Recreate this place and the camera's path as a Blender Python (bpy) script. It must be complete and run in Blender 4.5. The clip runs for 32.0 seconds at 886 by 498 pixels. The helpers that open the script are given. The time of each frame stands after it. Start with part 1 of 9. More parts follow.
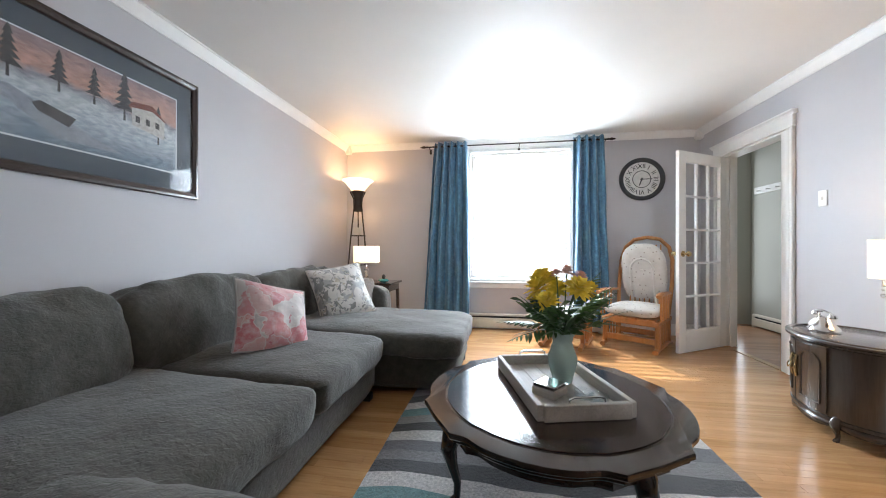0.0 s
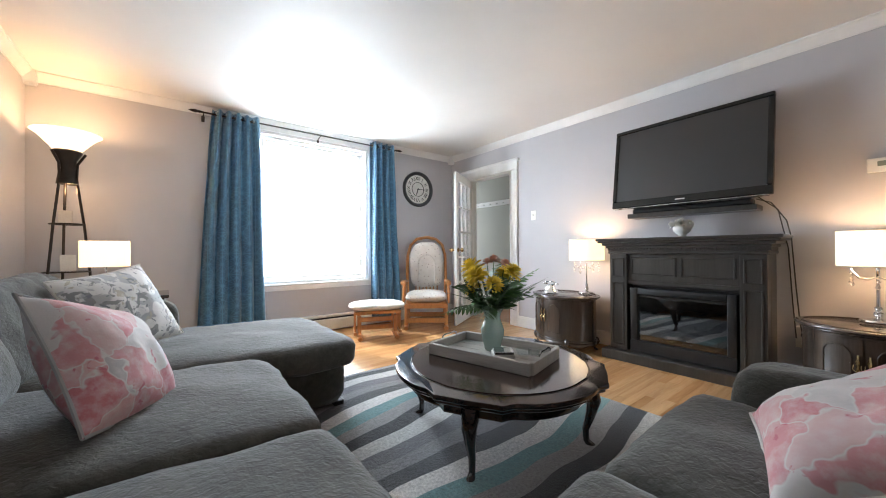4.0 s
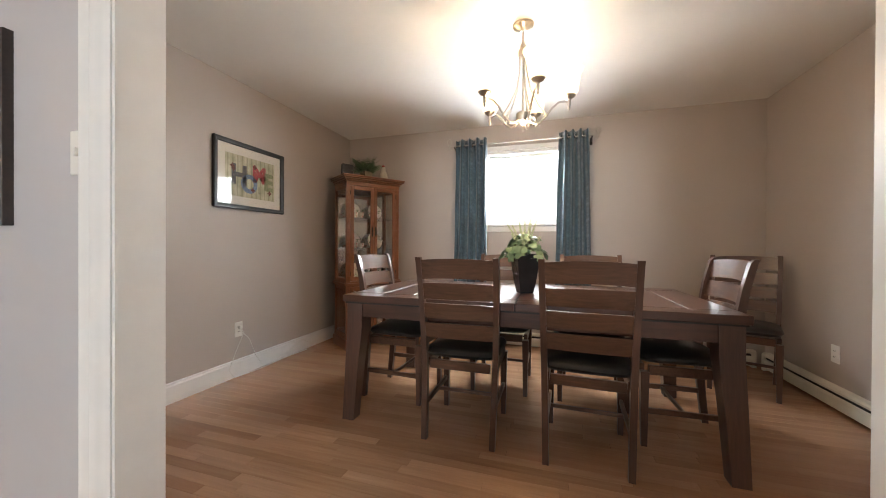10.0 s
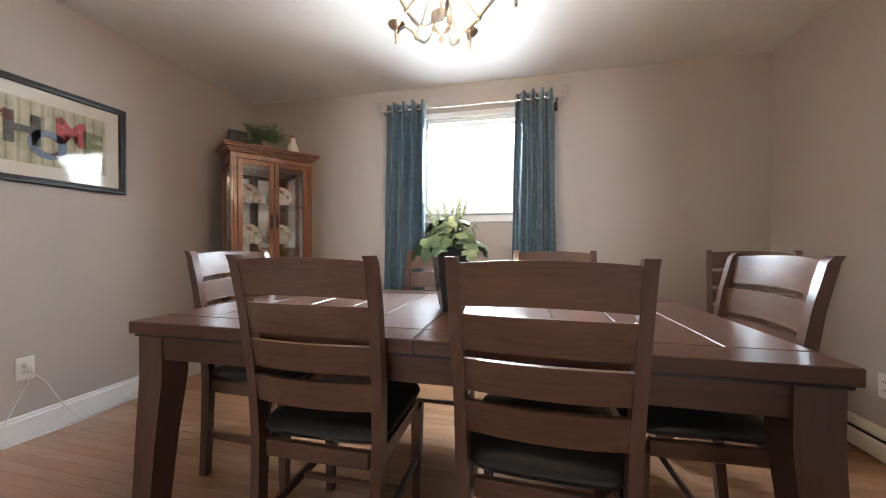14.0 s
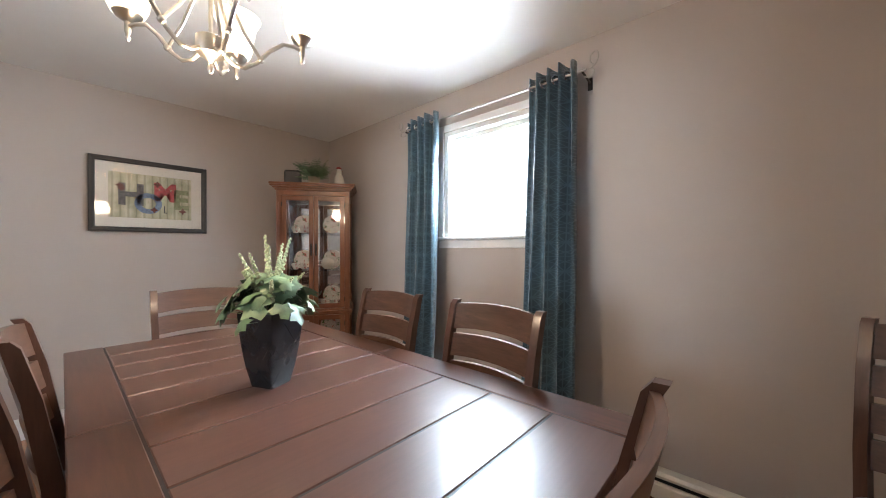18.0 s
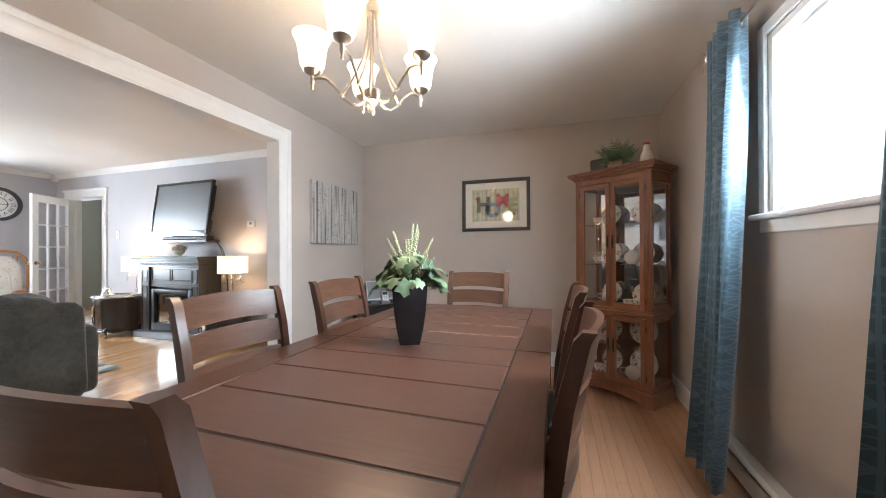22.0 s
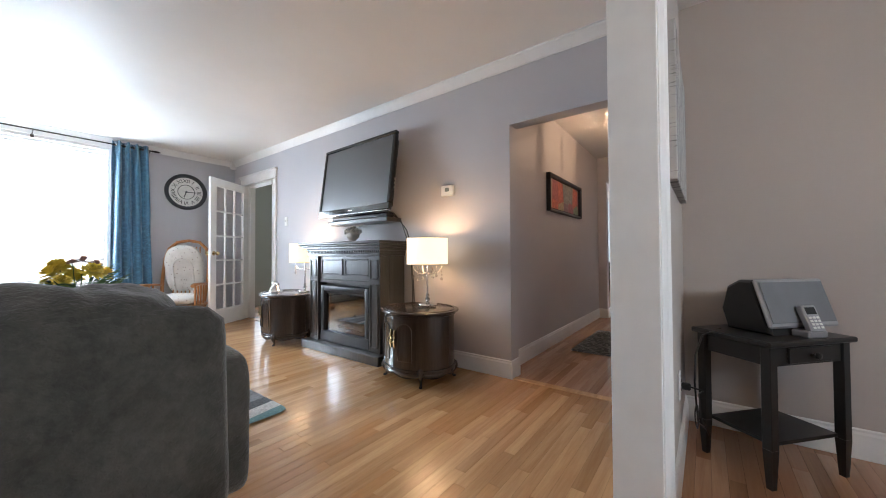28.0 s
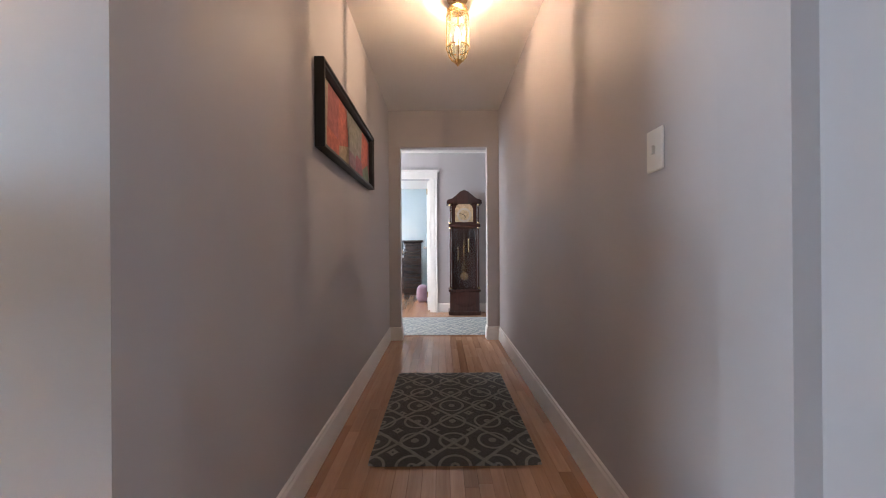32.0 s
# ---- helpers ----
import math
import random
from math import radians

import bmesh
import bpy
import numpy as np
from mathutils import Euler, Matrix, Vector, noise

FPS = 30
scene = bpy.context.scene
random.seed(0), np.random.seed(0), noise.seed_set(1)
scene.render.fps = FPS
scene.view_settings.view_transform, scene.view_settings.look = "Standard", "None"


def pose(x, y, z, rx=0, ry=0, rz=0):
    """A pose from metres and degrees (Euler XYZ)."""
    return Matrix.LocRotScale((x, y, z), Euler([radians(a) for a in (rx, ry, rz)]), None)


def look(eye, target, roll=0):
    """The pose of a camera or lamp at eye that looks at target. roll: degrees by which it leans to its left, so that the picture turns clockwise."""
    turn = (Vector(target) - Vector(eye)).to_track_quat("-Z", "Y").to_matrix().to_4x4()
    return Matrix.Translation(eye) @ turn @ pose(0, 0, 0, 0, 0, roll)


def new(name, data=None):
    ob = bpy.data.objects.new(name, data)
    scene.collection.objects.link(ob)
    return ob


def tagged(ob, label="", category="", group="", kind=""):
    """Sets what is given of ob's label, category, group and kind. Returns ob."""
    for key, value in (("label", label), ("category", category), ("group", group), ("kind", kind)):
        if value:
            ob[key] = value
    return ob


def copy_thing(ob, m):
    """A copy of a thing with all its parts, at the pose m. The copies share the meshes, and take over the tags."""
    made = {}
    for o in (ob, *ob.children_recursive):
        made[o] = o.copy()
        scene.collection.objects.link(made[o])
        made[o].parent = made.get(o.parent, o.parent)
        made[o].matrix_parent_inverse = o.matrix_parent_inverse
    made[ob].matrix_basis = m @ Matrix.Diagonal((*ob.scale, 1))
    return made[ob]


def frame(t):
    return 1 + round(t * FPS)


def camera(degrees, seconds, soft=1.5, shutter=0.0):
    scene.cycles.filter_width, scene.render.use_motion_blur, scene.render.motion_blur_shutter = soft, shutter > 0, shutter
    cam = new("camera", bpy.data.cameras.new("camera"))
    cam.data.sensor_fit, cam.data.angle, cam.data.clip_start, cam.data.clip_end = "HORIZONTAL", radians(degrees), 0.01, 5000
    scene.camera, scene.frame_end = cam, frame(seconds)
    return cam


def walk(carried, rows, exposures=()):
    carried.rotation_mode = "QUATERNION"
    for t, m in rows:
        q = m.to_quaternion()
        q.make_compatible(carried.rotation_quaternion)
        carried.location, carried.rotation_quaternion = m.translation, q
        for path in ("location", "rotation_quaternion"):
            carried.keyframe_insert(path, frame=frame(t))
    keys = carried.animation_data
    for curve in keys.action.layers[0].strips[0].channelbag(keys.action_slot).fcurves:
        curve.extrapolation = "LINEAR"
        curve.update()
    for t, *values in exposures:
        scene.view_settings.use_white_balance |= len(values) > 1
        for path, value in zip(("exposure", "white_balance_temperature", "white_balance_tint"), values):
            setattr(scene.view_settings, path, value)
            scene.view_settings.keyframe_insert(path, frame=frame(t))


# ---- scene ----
cam = camera(103.7, 32.0, 1.0)
PATH = [
    (0, (0.149, 0.109, 1.039), (-0.171, 2.083, 1.043), 0.1),
    (0.5, (-0.007, 0.067, 1.014), (-0.148, 2.062, 1.026), 0.3),
    (1, (-0.189, 0.075, 0.983), (-0.094, 2.072, 1.005), 0.2),
    (1.5, (-0.351, 0.111, 0.976), (-0.029, 2.085, 1.001), 0.2),
    (2, (-0.467, 0.146, 0.973), (0.063, 2.075, 0.996), 0.2),
    (2.5, (-0.667, 0.21, 0.977), (0.064, 2.072, 0.998), -0.1),
    (4.5, (-1.06, 0.442, 1.009), (0.29, 1.918, 1.008), -0.4),
    (5, (-1.022, 0.469, 1.037), (0.438, 1.835, 1.032), -0.4),
    (5.5, (-0.96, 0.529, 1.003), (0.663, 1.698, 1.031), -0.0),
    (6, (-0.814, 0.491, 1.075), (0.967, 1.4, 1.075), -0.3),
    (6.5, (-0.598, 0.346, 1.091), (1.308, 0.95, 1.079), 0.1),
    (7, (-0.429, 0.255, 1.097), (1.565, 0.412, 1.086), 0.1),
    (7.5, (-0.284, 0.119, 1.096), (1.69, -0.199, 1.084), 0.2),
    (8, (-0.199, 0.017, 1.112), (1.649, -0.749, 1.087), 0.1),
    (8.5, (-0.119, -0.13, 1.109), (1.524, -1.271, 1.084), 0.3),
    (9, (-0.033, -0.282, 1.065), (1.313, -1.762, 1.064), 0.3),
    (9.5, (0.02, -0.447, 1.043), (0.987, -2.198, 1.05), 0.4),
    (10, (0.103, -0.52, 1.06), (0.703, -2.428, 1.049), 0.3),
    (10.5, (0.115, -0.663, 1.065), (0.513, -2.623, 1.049), 0.5),
    (11, (0.118, -0.788, 1.064), (0.394, -2.768, 1.041), 0.5),
    (11.5, (0.122, -0.876, 1.06), (0.36, -2.861, 1.037), 0.5),
    (12, (0.094, -1.014, 1.077), (0.339, -2.999, 1.048), 0.4),
    (12.5, (0.065, -1.147, 1.103), (0.332, -3.129, 1.074), 0.4),
    (13, (0.023, -1.257, 1.082), (0.337, -3.232, 1.058), 0.3),
    (13.5, (-0.022, -1.358, 1.061), (0.364, -3.32, 1.039), 0.3),
    (14, (-0.012, -1.439, 1.031), (0.435, -3.388, 1.012), 0.1),
    (14.5, (-0.141, -1.563, 0.996), (0.4, -3.489, 0.994), -0.3),
    (15, (-0.308, -1.679, 1.037), (0.287, -3.588, 1.014), -0.1),
    (15.5, (-0.49, -1.784, 1.077), (0.171, -3.671, 1.048), 0.1),
    (17.5, (-0.914, -2.237, 1.225), (0.283, -3.84, 1.213), -0.1),
    (18, (-0.965, -2.37, 1.227), (0.383, -3.848, 1.225), -0.1),
    (18.5, (-1.041, -2.529, 1.224), (0.472, -3.837, 1.227), -0.3),
    (19, (-1.135, -2.685, 1.219), (0.561, -3.744, 1.217), -0.4),
    (19.5, (-1.153, -2.88, 1.214), (0.673, -3.695, 1.213), -0.3),
    (20, (-1.152, -3.03, 1.207), (0.768, -3.588, 1.206), -0.4),
    (20.5, (-1.154, -3.158, 1.194), (0.825, -3.446, 1.192), -0.4),
    (21, (-1.174, -3.28, 1.178), (0.825, -3.225, 1.179), -0.4),
    (21.5, (-1.169, -3.366, 1.161), (0.792, -2.973, 1.166), -0.4),
    (22, (-1.1, -3.453, 1.159), (0.802, -2.835, 1.167), -0.3),
    (22.5, (-0.971, -3.521, 1.18), (0.856, -2.708, 1.184), -0.3),
    (23, (-0.855, -3.503, 1.196), (0.849, -2.456, 1.198), -0.4),
    (23.5, (-0.701, -3.4, 1.202), (0.763, -2.037, 1.202), -0.7),
    (24, (-0.648, -3.199, 1.179), (0.556, -1.602, 1.188), -0.6),
    (24.5, (-0.631, -2.919, 1.087), (0.446, -1.236, 1.168), 0.0),
    (26.5, (-0.462, -1.961, 1.041), (0.756, -0.375, 1.076), 0.0),
    (27, (-0.261, -1.782, 1.069), (1.059, -0.28, 1.063), -1.2),
    (27.5, (-0.096, -1.578, 1.031), (1.365, -0.212, 1.037), -0.9),
    (28, (0.069, -1.378, 0.955), (1.666, -0.174, 0.993), -0.3),
    (28.5, (0.248, -1.189, 0.979), (1.978, -0.185, 1.011), -0.5),
    (29, (0.446, -1.027, 1.001), (2.298, -0.273, 1.007), -0.3),
    (29.5, (0.669, -0.903, 1.014), (2.601, -0.384, 1.016), -0.3),
    (30, (0.921, -0.786, 1.0), (2.897, -0.482, 1.003), -0.3),
    (30.5, (1.177, -0.685, 1.001), (3.175, -0.582, 0.999), -0.3),
    (31, (1.471, -0.648, 0.987), (3.471, -0.621, 0.988), -0.4),
    (31.5, (1.75, -0.632, 0.97), (3.75, -0.627, 0.969), -0.4),
    (32, (2.068, -0.622, 0.962), (4.068, -0.63, 0.964), -0.4),
]
walk(cam, [(t, look(eye, target, roll)) for t, eye, target, roll in PATH], exposures=[(0, 1.05, 6200, 10), (6, 1, 6300, 10), (8, 1.15, 6700, 10), (10, 1.35, 6750, 10), (12, 1.45, 6650, 10), (15, 1.4, 6150, 10), (18, 1.4, 6100, 10), (23, 1.3, 6250, 10), (24.5, 1.2, 6350, 10), (27, 1.2, 6000, 10), (28.5, 0.95, 5950, 10), (30, 0.95, 5900, 10), (31, 1.1, 5950, 10), (32, 1.3, 5800, 10)])

# ---------------------------------------------------------------- light
LIV_Z, DIN_Z = 2.49, 2.405
XE, XW, YN, YS = 2.55, -1.98, 4.76, -1.15      # living room
DXW, DYN, DYS = -1.72, -1.272, -4.36           # dining room
HYL, HYR, HX = -0.065, -1.235, 5.77              # hall

world = bpy.data.worlds.new("sky")
scene.world = world
world.use_nodes = True
_sky = world.node_tree.nodes.new("ShaderNodeTexSky")
_sky.sky_type, _sky.sun_disc = "NISHITA", False
_sky.sun_elevation, _sky.sun_rotation = radians(49), radians(-24)
world.node_tree.links.new(_sky.outputs[0], world.node_tree.nodes["Background"].inputs[0])
world.node_tree.nodes["Background"].inputs[1].default_value = 0.12


def lamp(name, kind, m, energy, color=(1, 1, 1), **more):
    data = bpy.data.lights.new(name, kind)
    data.energy, data.color = energy * (1.0 if kind == "SUN" else 0.45), color
    for k, v in more.items():
        if k == "size":
            data.size = v
        elif k == "size_y":
            data.shape, data.size_y = "RECTANGLE", v
        elif k == "radius":
            data.shadow_soft_size = v
        elif k == "angle":
            data.angle = radians(v)
        elif k == "spread":
            data.spread = radians(v)
    ob = new(name, data)
    ob.matrix_world = m
    return ob


WARM = (1.0, 0.60, 0.30)
lamp("sun", "SUN", look((-0.8, 7.6, 5.1), (1.0, 3.6, 0.0)), 5.0, (1, 0.94, 0.84), angle=0.5)
lamp("window_daylight", "AREA", look((0.40, YN + 0.17, 1.50), (0.40, 0, 1.55)), 95, (0.80, 0.91, 1.0), size=1.30, size_y=1.70)
lamp("window_daylight_inner", "AREA", look((0.40, YN + 0.03, 1.48), (0.40, 0, 1.65)), 85, (0.80, 0.91, 1.0), size=1.22, size_y=1.62)
lamp("dining_daylight", "AREA", look((0.42, DYS - 0.17, 1.72), (0.42, DYS + 3.0, 0.9)), 72, (0.80, 0.91, 1.0), size=0.76, size_y=0.76, spread=142)
lamp("dining_daylight_inner", "AREA", look((0.42, DYS - 0.03, 1.70), (0.42, DYS + 2.2, 0.60)), 66, (0.80, 0.91, 1.0), size=0.70, size_y=0.70, spread=140)
# Unseen area lamps before blank walls, added to brighten entry, bedroom and cross hall.
lamp("entry_daylight", "AREA", look((3.1, 5.58, 1.3), (3.05, 0, 1.2)), 14, (0.90, 0.95, 1.0), size=0.85, size_y=2.0)
lamp("bedroom_daylight", "AREA", look((9.4, 2.4, 1.5), (9.4, 0, 1.3)), 90, (0.88, 0.95, 1.0), size=1.2, size_y=1.2)
lamp("cross_hall_light", "AREA", look((6.55, 1.9, 1.5), (6.6, -1, 1.1)), 75, (1.0, 0.95, 0.9), size=1.2, size_y=0.6)


# ---------------------------------------------------------------- mesh tools
class Geo:
    """Vertices and faces gathered into one mesh."""

    def __init__(self):
        self.v, self.f = [], []

    def add(self, verts, faces, m=None):
        n = len(self.v)
        self.v += [tuple(m @ Vector(p)) for p in verts] if m is not None else [tuple(p) for p in verts]
        self.f += [tuple(i + n for i in f) for f in faces]
        return self

    def moved(self, m):
        self.v = [tuple(m @ Vector(p)) for p in self.v]
        return self

    def join(self, other, m=None):
        return self.add(other.v, other.f, m)

    def mesh(self, name, smooth=40):
        me = bpy.data.meshes.new(name)
        me.from_pydata(self.v, [], self.f)
        me.validate()
        if smooth:
            me.shade_smooth()
            me.set_sharp_from_angle(angle=radians(smooth))
        return me


def box(x0, y0, z0, x1, y1, z1, r=0.0):
    """A box whose edges are cut by r."""
    g = Geo()
    if r <= 0:
        c = [(x, y, z) for z in (z0, z1) for y in (y0, y1) for x in (x0, x1)]
        return g.add(c, [(0, 2, 3, 1), (4, 5, 7, 6), (0, 1, 5, 4), (2, 6, 7, 3), (0, 4, 6, 2), (1, 3, 7, 5)])
    r = min(r, 0.49 * min(abs(x1 - x0), abs(y1 - y0), abs(z1 - z0)))
    v, ids = [], {}
    lo, hi = (x0, y0, z0), (x1, y1, z1)
    for sx in (0, 1):
        for sy in (0, 1):
            for sz in (0, 1):
                s = (sx, sy, sz)
                for a in range(3):
                    p = [(hi[k] - r if s[k] else lo[k] + r) for k in range(3)]
                    p[a] = hi[a] if s[a] else lo[a]
                    ids[(s, a)] = len(v)
                    v.append(p)
    f = []
    for a in range(3):
        b, c = (a + 1) % 3, (a + 2) % 3
        for e in (0, 1):
            q = []
            for u, w in ((0, 0), (1, 0), (1, 1), (0, 1)):
                s = [0, 0, 0]
                s[a], s[b], s[c] = e, u, w
                q.append(ids[(tuple(s), a)])
            f.append(q if e else q[::-1])
        for u in (0, 1):
            for w in (0, 1):
                s0, s1 = [0, 0, 0], [0, 0, 0]
                s0[a], s1[a] = 0, 1
                s0[b] = s1[b] = u
                s0[c] = s1[c] = w
                s0, s1 = tuple(s0), tuple(s1)
                q = [ids[(s0, b)], ids[(s1, b)], ids[(s1, c)], ids[(s0, c)]]
                f.append(q if (u == w) else q[::-1])
    for sx in (0, 1):
        for sy in (0, 1):
            for sz in (0, 1):
                s = (sx, sy, sz)
                q = [ids[(s, 0)], ids[(s, 1)], ids[(s, 2)]]
                f.append(q if (sx + sy + sz) % 2 else q[::-1])
    return g.add(v, f)


def lathe(profile, seg=24, caps=True, flute=0, depth=0.0):
    """Turns (radius, height) pairs about z."""
    g, n = Geo(), len(profile)
    for r, z in profile:
        for k in range(seg):
            a = 2 * math.pi * k / seg
            q = r * (1 + depth * math.cos(flute * a)) if flute else r
            g.v.append((q * math.cos(a), q * math.sin(a), z))
    for i in range(n - 1):
        for k in range(seg):
            g.f.append((i * seg + k, i * seg + (k + 1) % seg, (i + 1) * seg + (k + 1) % seg, (i + 1) * seg + k))
    if caps:
        if profile[0][0] > 1e-4:
            g.f.append(tuple(range(seg))[::-1])
        if profile[-1][0] > 1e-4:
            g.f.append(tuple((n - 1) * seg + k for k in range(seg)))
    return g


def tube(points, radii, seg=8, caps=True, flat=1.0):
    """A tube along points; radii a number or one for each point."""
    pts = [Vector(p) for p in points]
    rs = radii if isinstance(radii, (list, tuple)) else [radii] * len(pts)
    g, n = Geo(), len(pts)
    t0 = (pts[1] - pts[0]).normalized()
    side = t0.cross(Vector((0, 0, 1)) if abs(t0.z) < 0.9 else Vector((1, 0, 0))).normalized()
    for i, p in enumerate(pts):
        t = (pts[min(i + 1, n - 1)] - pts[max(i - 1, 0)]).normalized()
        side = (side - t * side.dot(t)).normalized()
        up = t.cross(side)
        for k in range(seg):
            a = 2 * math.pi * (k + 0.5) / seg
            g.v.append(tuple(p + (side * math.cos(a) + up * (math.sin(a) * flat)) * rs[i]))
    for i in range(n - 1):
        for k in range(seg):
            g.f.append((i * seg + k, i * seg + (k + 1) % seg, (i + 1) * seg + (k + 1) % seg, (i + 1) * seg + k))
    if caps:
        g.f += [tuple(range(seg))[::-1], tuple((n - 1) * seg + k for k in range(seg))]
    return g


def prism(outline, z0, z1, r=0.0):
    """A flat outline (counter-clockwise) raised from z0 to z1, its top and bottom edges cut by r."""
    n = len(outline)

    def inset(d):
        out = []
        for i in range(n):
            a, b, c = Vector(outline[i - 1]), Vector(outline[i]), Vector(outline[(i + 1) % n])
            u, w = (b - a).normalized(), (c - b).normalized()
            k = Vector((-u.y - w.y, u.x + w.x))
            k = k / max(k.length_squared * 0.5, 0.3) if k.length > 1e-6 else Vector((0, 0))
            out.append(b + k * d)
        return out
    levels = [(z0, 0), (z1, 0)] if r <= 0 else [(z0, r), (z0 + r, 0), (z1 - r, 0), (z1 - r * 0.3, r * 0.3), (z1, r)]
    g = Geo()
    for z, d in levels:
        g.v += [(p[0], p[1], z) for p in (inset(d) if d else outline)]
    for i in range(len(levels) - 1):
        for k in range(n):
            g.f.append((i * n + k, i * n + (k + 1) % n, (i + 1) * n + (k + 1) % n, (i + 1) * n + k))
    g.f += [tuple(range(n))[::-1], tuple((len(levels) - 1) * n + k for k in range(n))]
    return g


def run(profile, a, b, out, ends=(0, 0)):
    """A moulding from a to b: profile pairs (out from the wall, height), out the wall's direction into the room;
    ends: how much each end is drawn in for each metre out (1: an inner mitre)."""
    a, b, o = Vector(a), Vector(b), Vector(out)
    t = (b - a).normalized()
    g, n = Geo(), len(profile)
    for p, s, e in ((a, 1, ends[0]), (b, -1, ends[1])):
        g.v += [tuple(p + o * d + Vector((0, 0, h)) + t * (s * e * d)) for d, h in profile]
    for k in range(n):
        g.f.append((k, (k + 1) % n, n + (k + 1) % n, n + k))
    g.f += [tuple(range(n))[::-1], tuple(range(n, 2 * n))]
    if t.cross(o).z < 0:
        g.f = [f[::-1] for f in g.f]
    return g


def puff(w, d, h, px=4.0, pz=2.6, nx=18, ny=18, nz=6, wave=0.0, seed=0, scale=6.0, crown=0.0):
    """A stuffed cushion w by d by h round its middle: a rounded box with soft uneven faces."""
    g, ids = Geo(), {}

    def point(i, j, k):
        key = (i, j, k)
        if key not in ids:
            u, v, t = 2 * i / nx - 1, 2 * j / ny - 1, 2 * k / nz - 1
            m = max(abs(u), abs(v), abs(t))
            s = (abs(u) ** px + abs(v) ** px) ** (1 / px)
            q = (s ** pz + abs(t) ** pz) ** (1 / pz)
            q = m / q if q else 0
            x, y, z = u * q, v * q, t * q
            z *= 1 + crown * (1 - u * u) * (1 - v * v)
            p = Vector((x * w / 2, y * d / 2, z * h / 2))
            if wave:
                nn = noise.noise(p * scale + Vector((seed * 7.1, seed * 3.3, 0))) + 0.5 * noise.noise(p * scale * 2.7 + Vector((0, seed * 5.7, 1)))
                p += Vector((x, y, z)).normalized() * nn * wave if p.length > 1e-6 else Vector()
            ids[key] = len(g.v)
            g.v.append(tuple(p))
        return ids[key]
    for i in range(nx):
        for j in range(ny):
            g.f.append((point(i, j, nz), point(i + 1, j, nz), point(i + 1, j + 1, nz), point(i, j + 1, nz)))
            g.f.append((point(i, j + 1, 0), point(i + 1, j + 1, 0), point(i + 1, j, 0), point(i, j, 0)))
    for k in range(nz):
        for i in range(nx):
            g.f.append((point(i, 0, k), point(i + 1, 0, k), point(i + 1, 0, k + 1), point(i, 0, k + 1)))
            g.f.append((point(i + 1, ny, k), point(i, ny, k), point(i, ny, k + 1), point(i + 1, ny, k + 1)))
        for j in range(ny):
            g.f.append((point(0, j + 1, k), point(0, j, k), point(0, j, k + 1), point(0, j + 1, k + 1)))
            g.f.append((point(nx, j, k), point(nx, j + 1, k), point(nx, j + 1, k + 1), point(nx, j, k + 1)))
    return g


def ball(r, seg=12, rings=8, sx=1, sy=1, sz=1, at=(0, 0, 0)):
    prof = [(max(r * math.sin(math.pi * i / rings), 1e-5), -r * math.cos(math.pi * i / rings)) for i in range(rings + 1)]
    return Geo().join(lathe(prof, seg, caps=False), Matrix.Translation(at) @ Matrix.Diagonal((sx, sy, sz, 1)))


def rod(a, b, r, seg=10):
    return tube([a, b], r, seg)


def thing(name, label, category, m=None, group="", kind=""):
    ob = new(name)
    ob.empty_display_size = 0.1
    if m is not None:
        ob.matrix_world = m
    return tagged(ob, label, category, group, kind)


def part(name, g, material, parent=None, label="", smooth=40, m=None):
    me = g if isinstance(g, bpy.types.Mesh) else g.mesh(name, smooth)
    if not me.materials:
        me.materials.append(material)
    ob = new(name, me)
    ob.parent = parent
    if m is not None:
        ob.matrix_basis = m
    return tagged(ob, label)


def solo(name, g, material, label, category, group="", kind="", m=None, smooth=40):
    """A thing that is one mesh."""
    ob = part(name, g, material, None, label, smooth)
    if m is not None:
        ob.matrix_world = m
    return tagged(ob, label, category, group, kind)


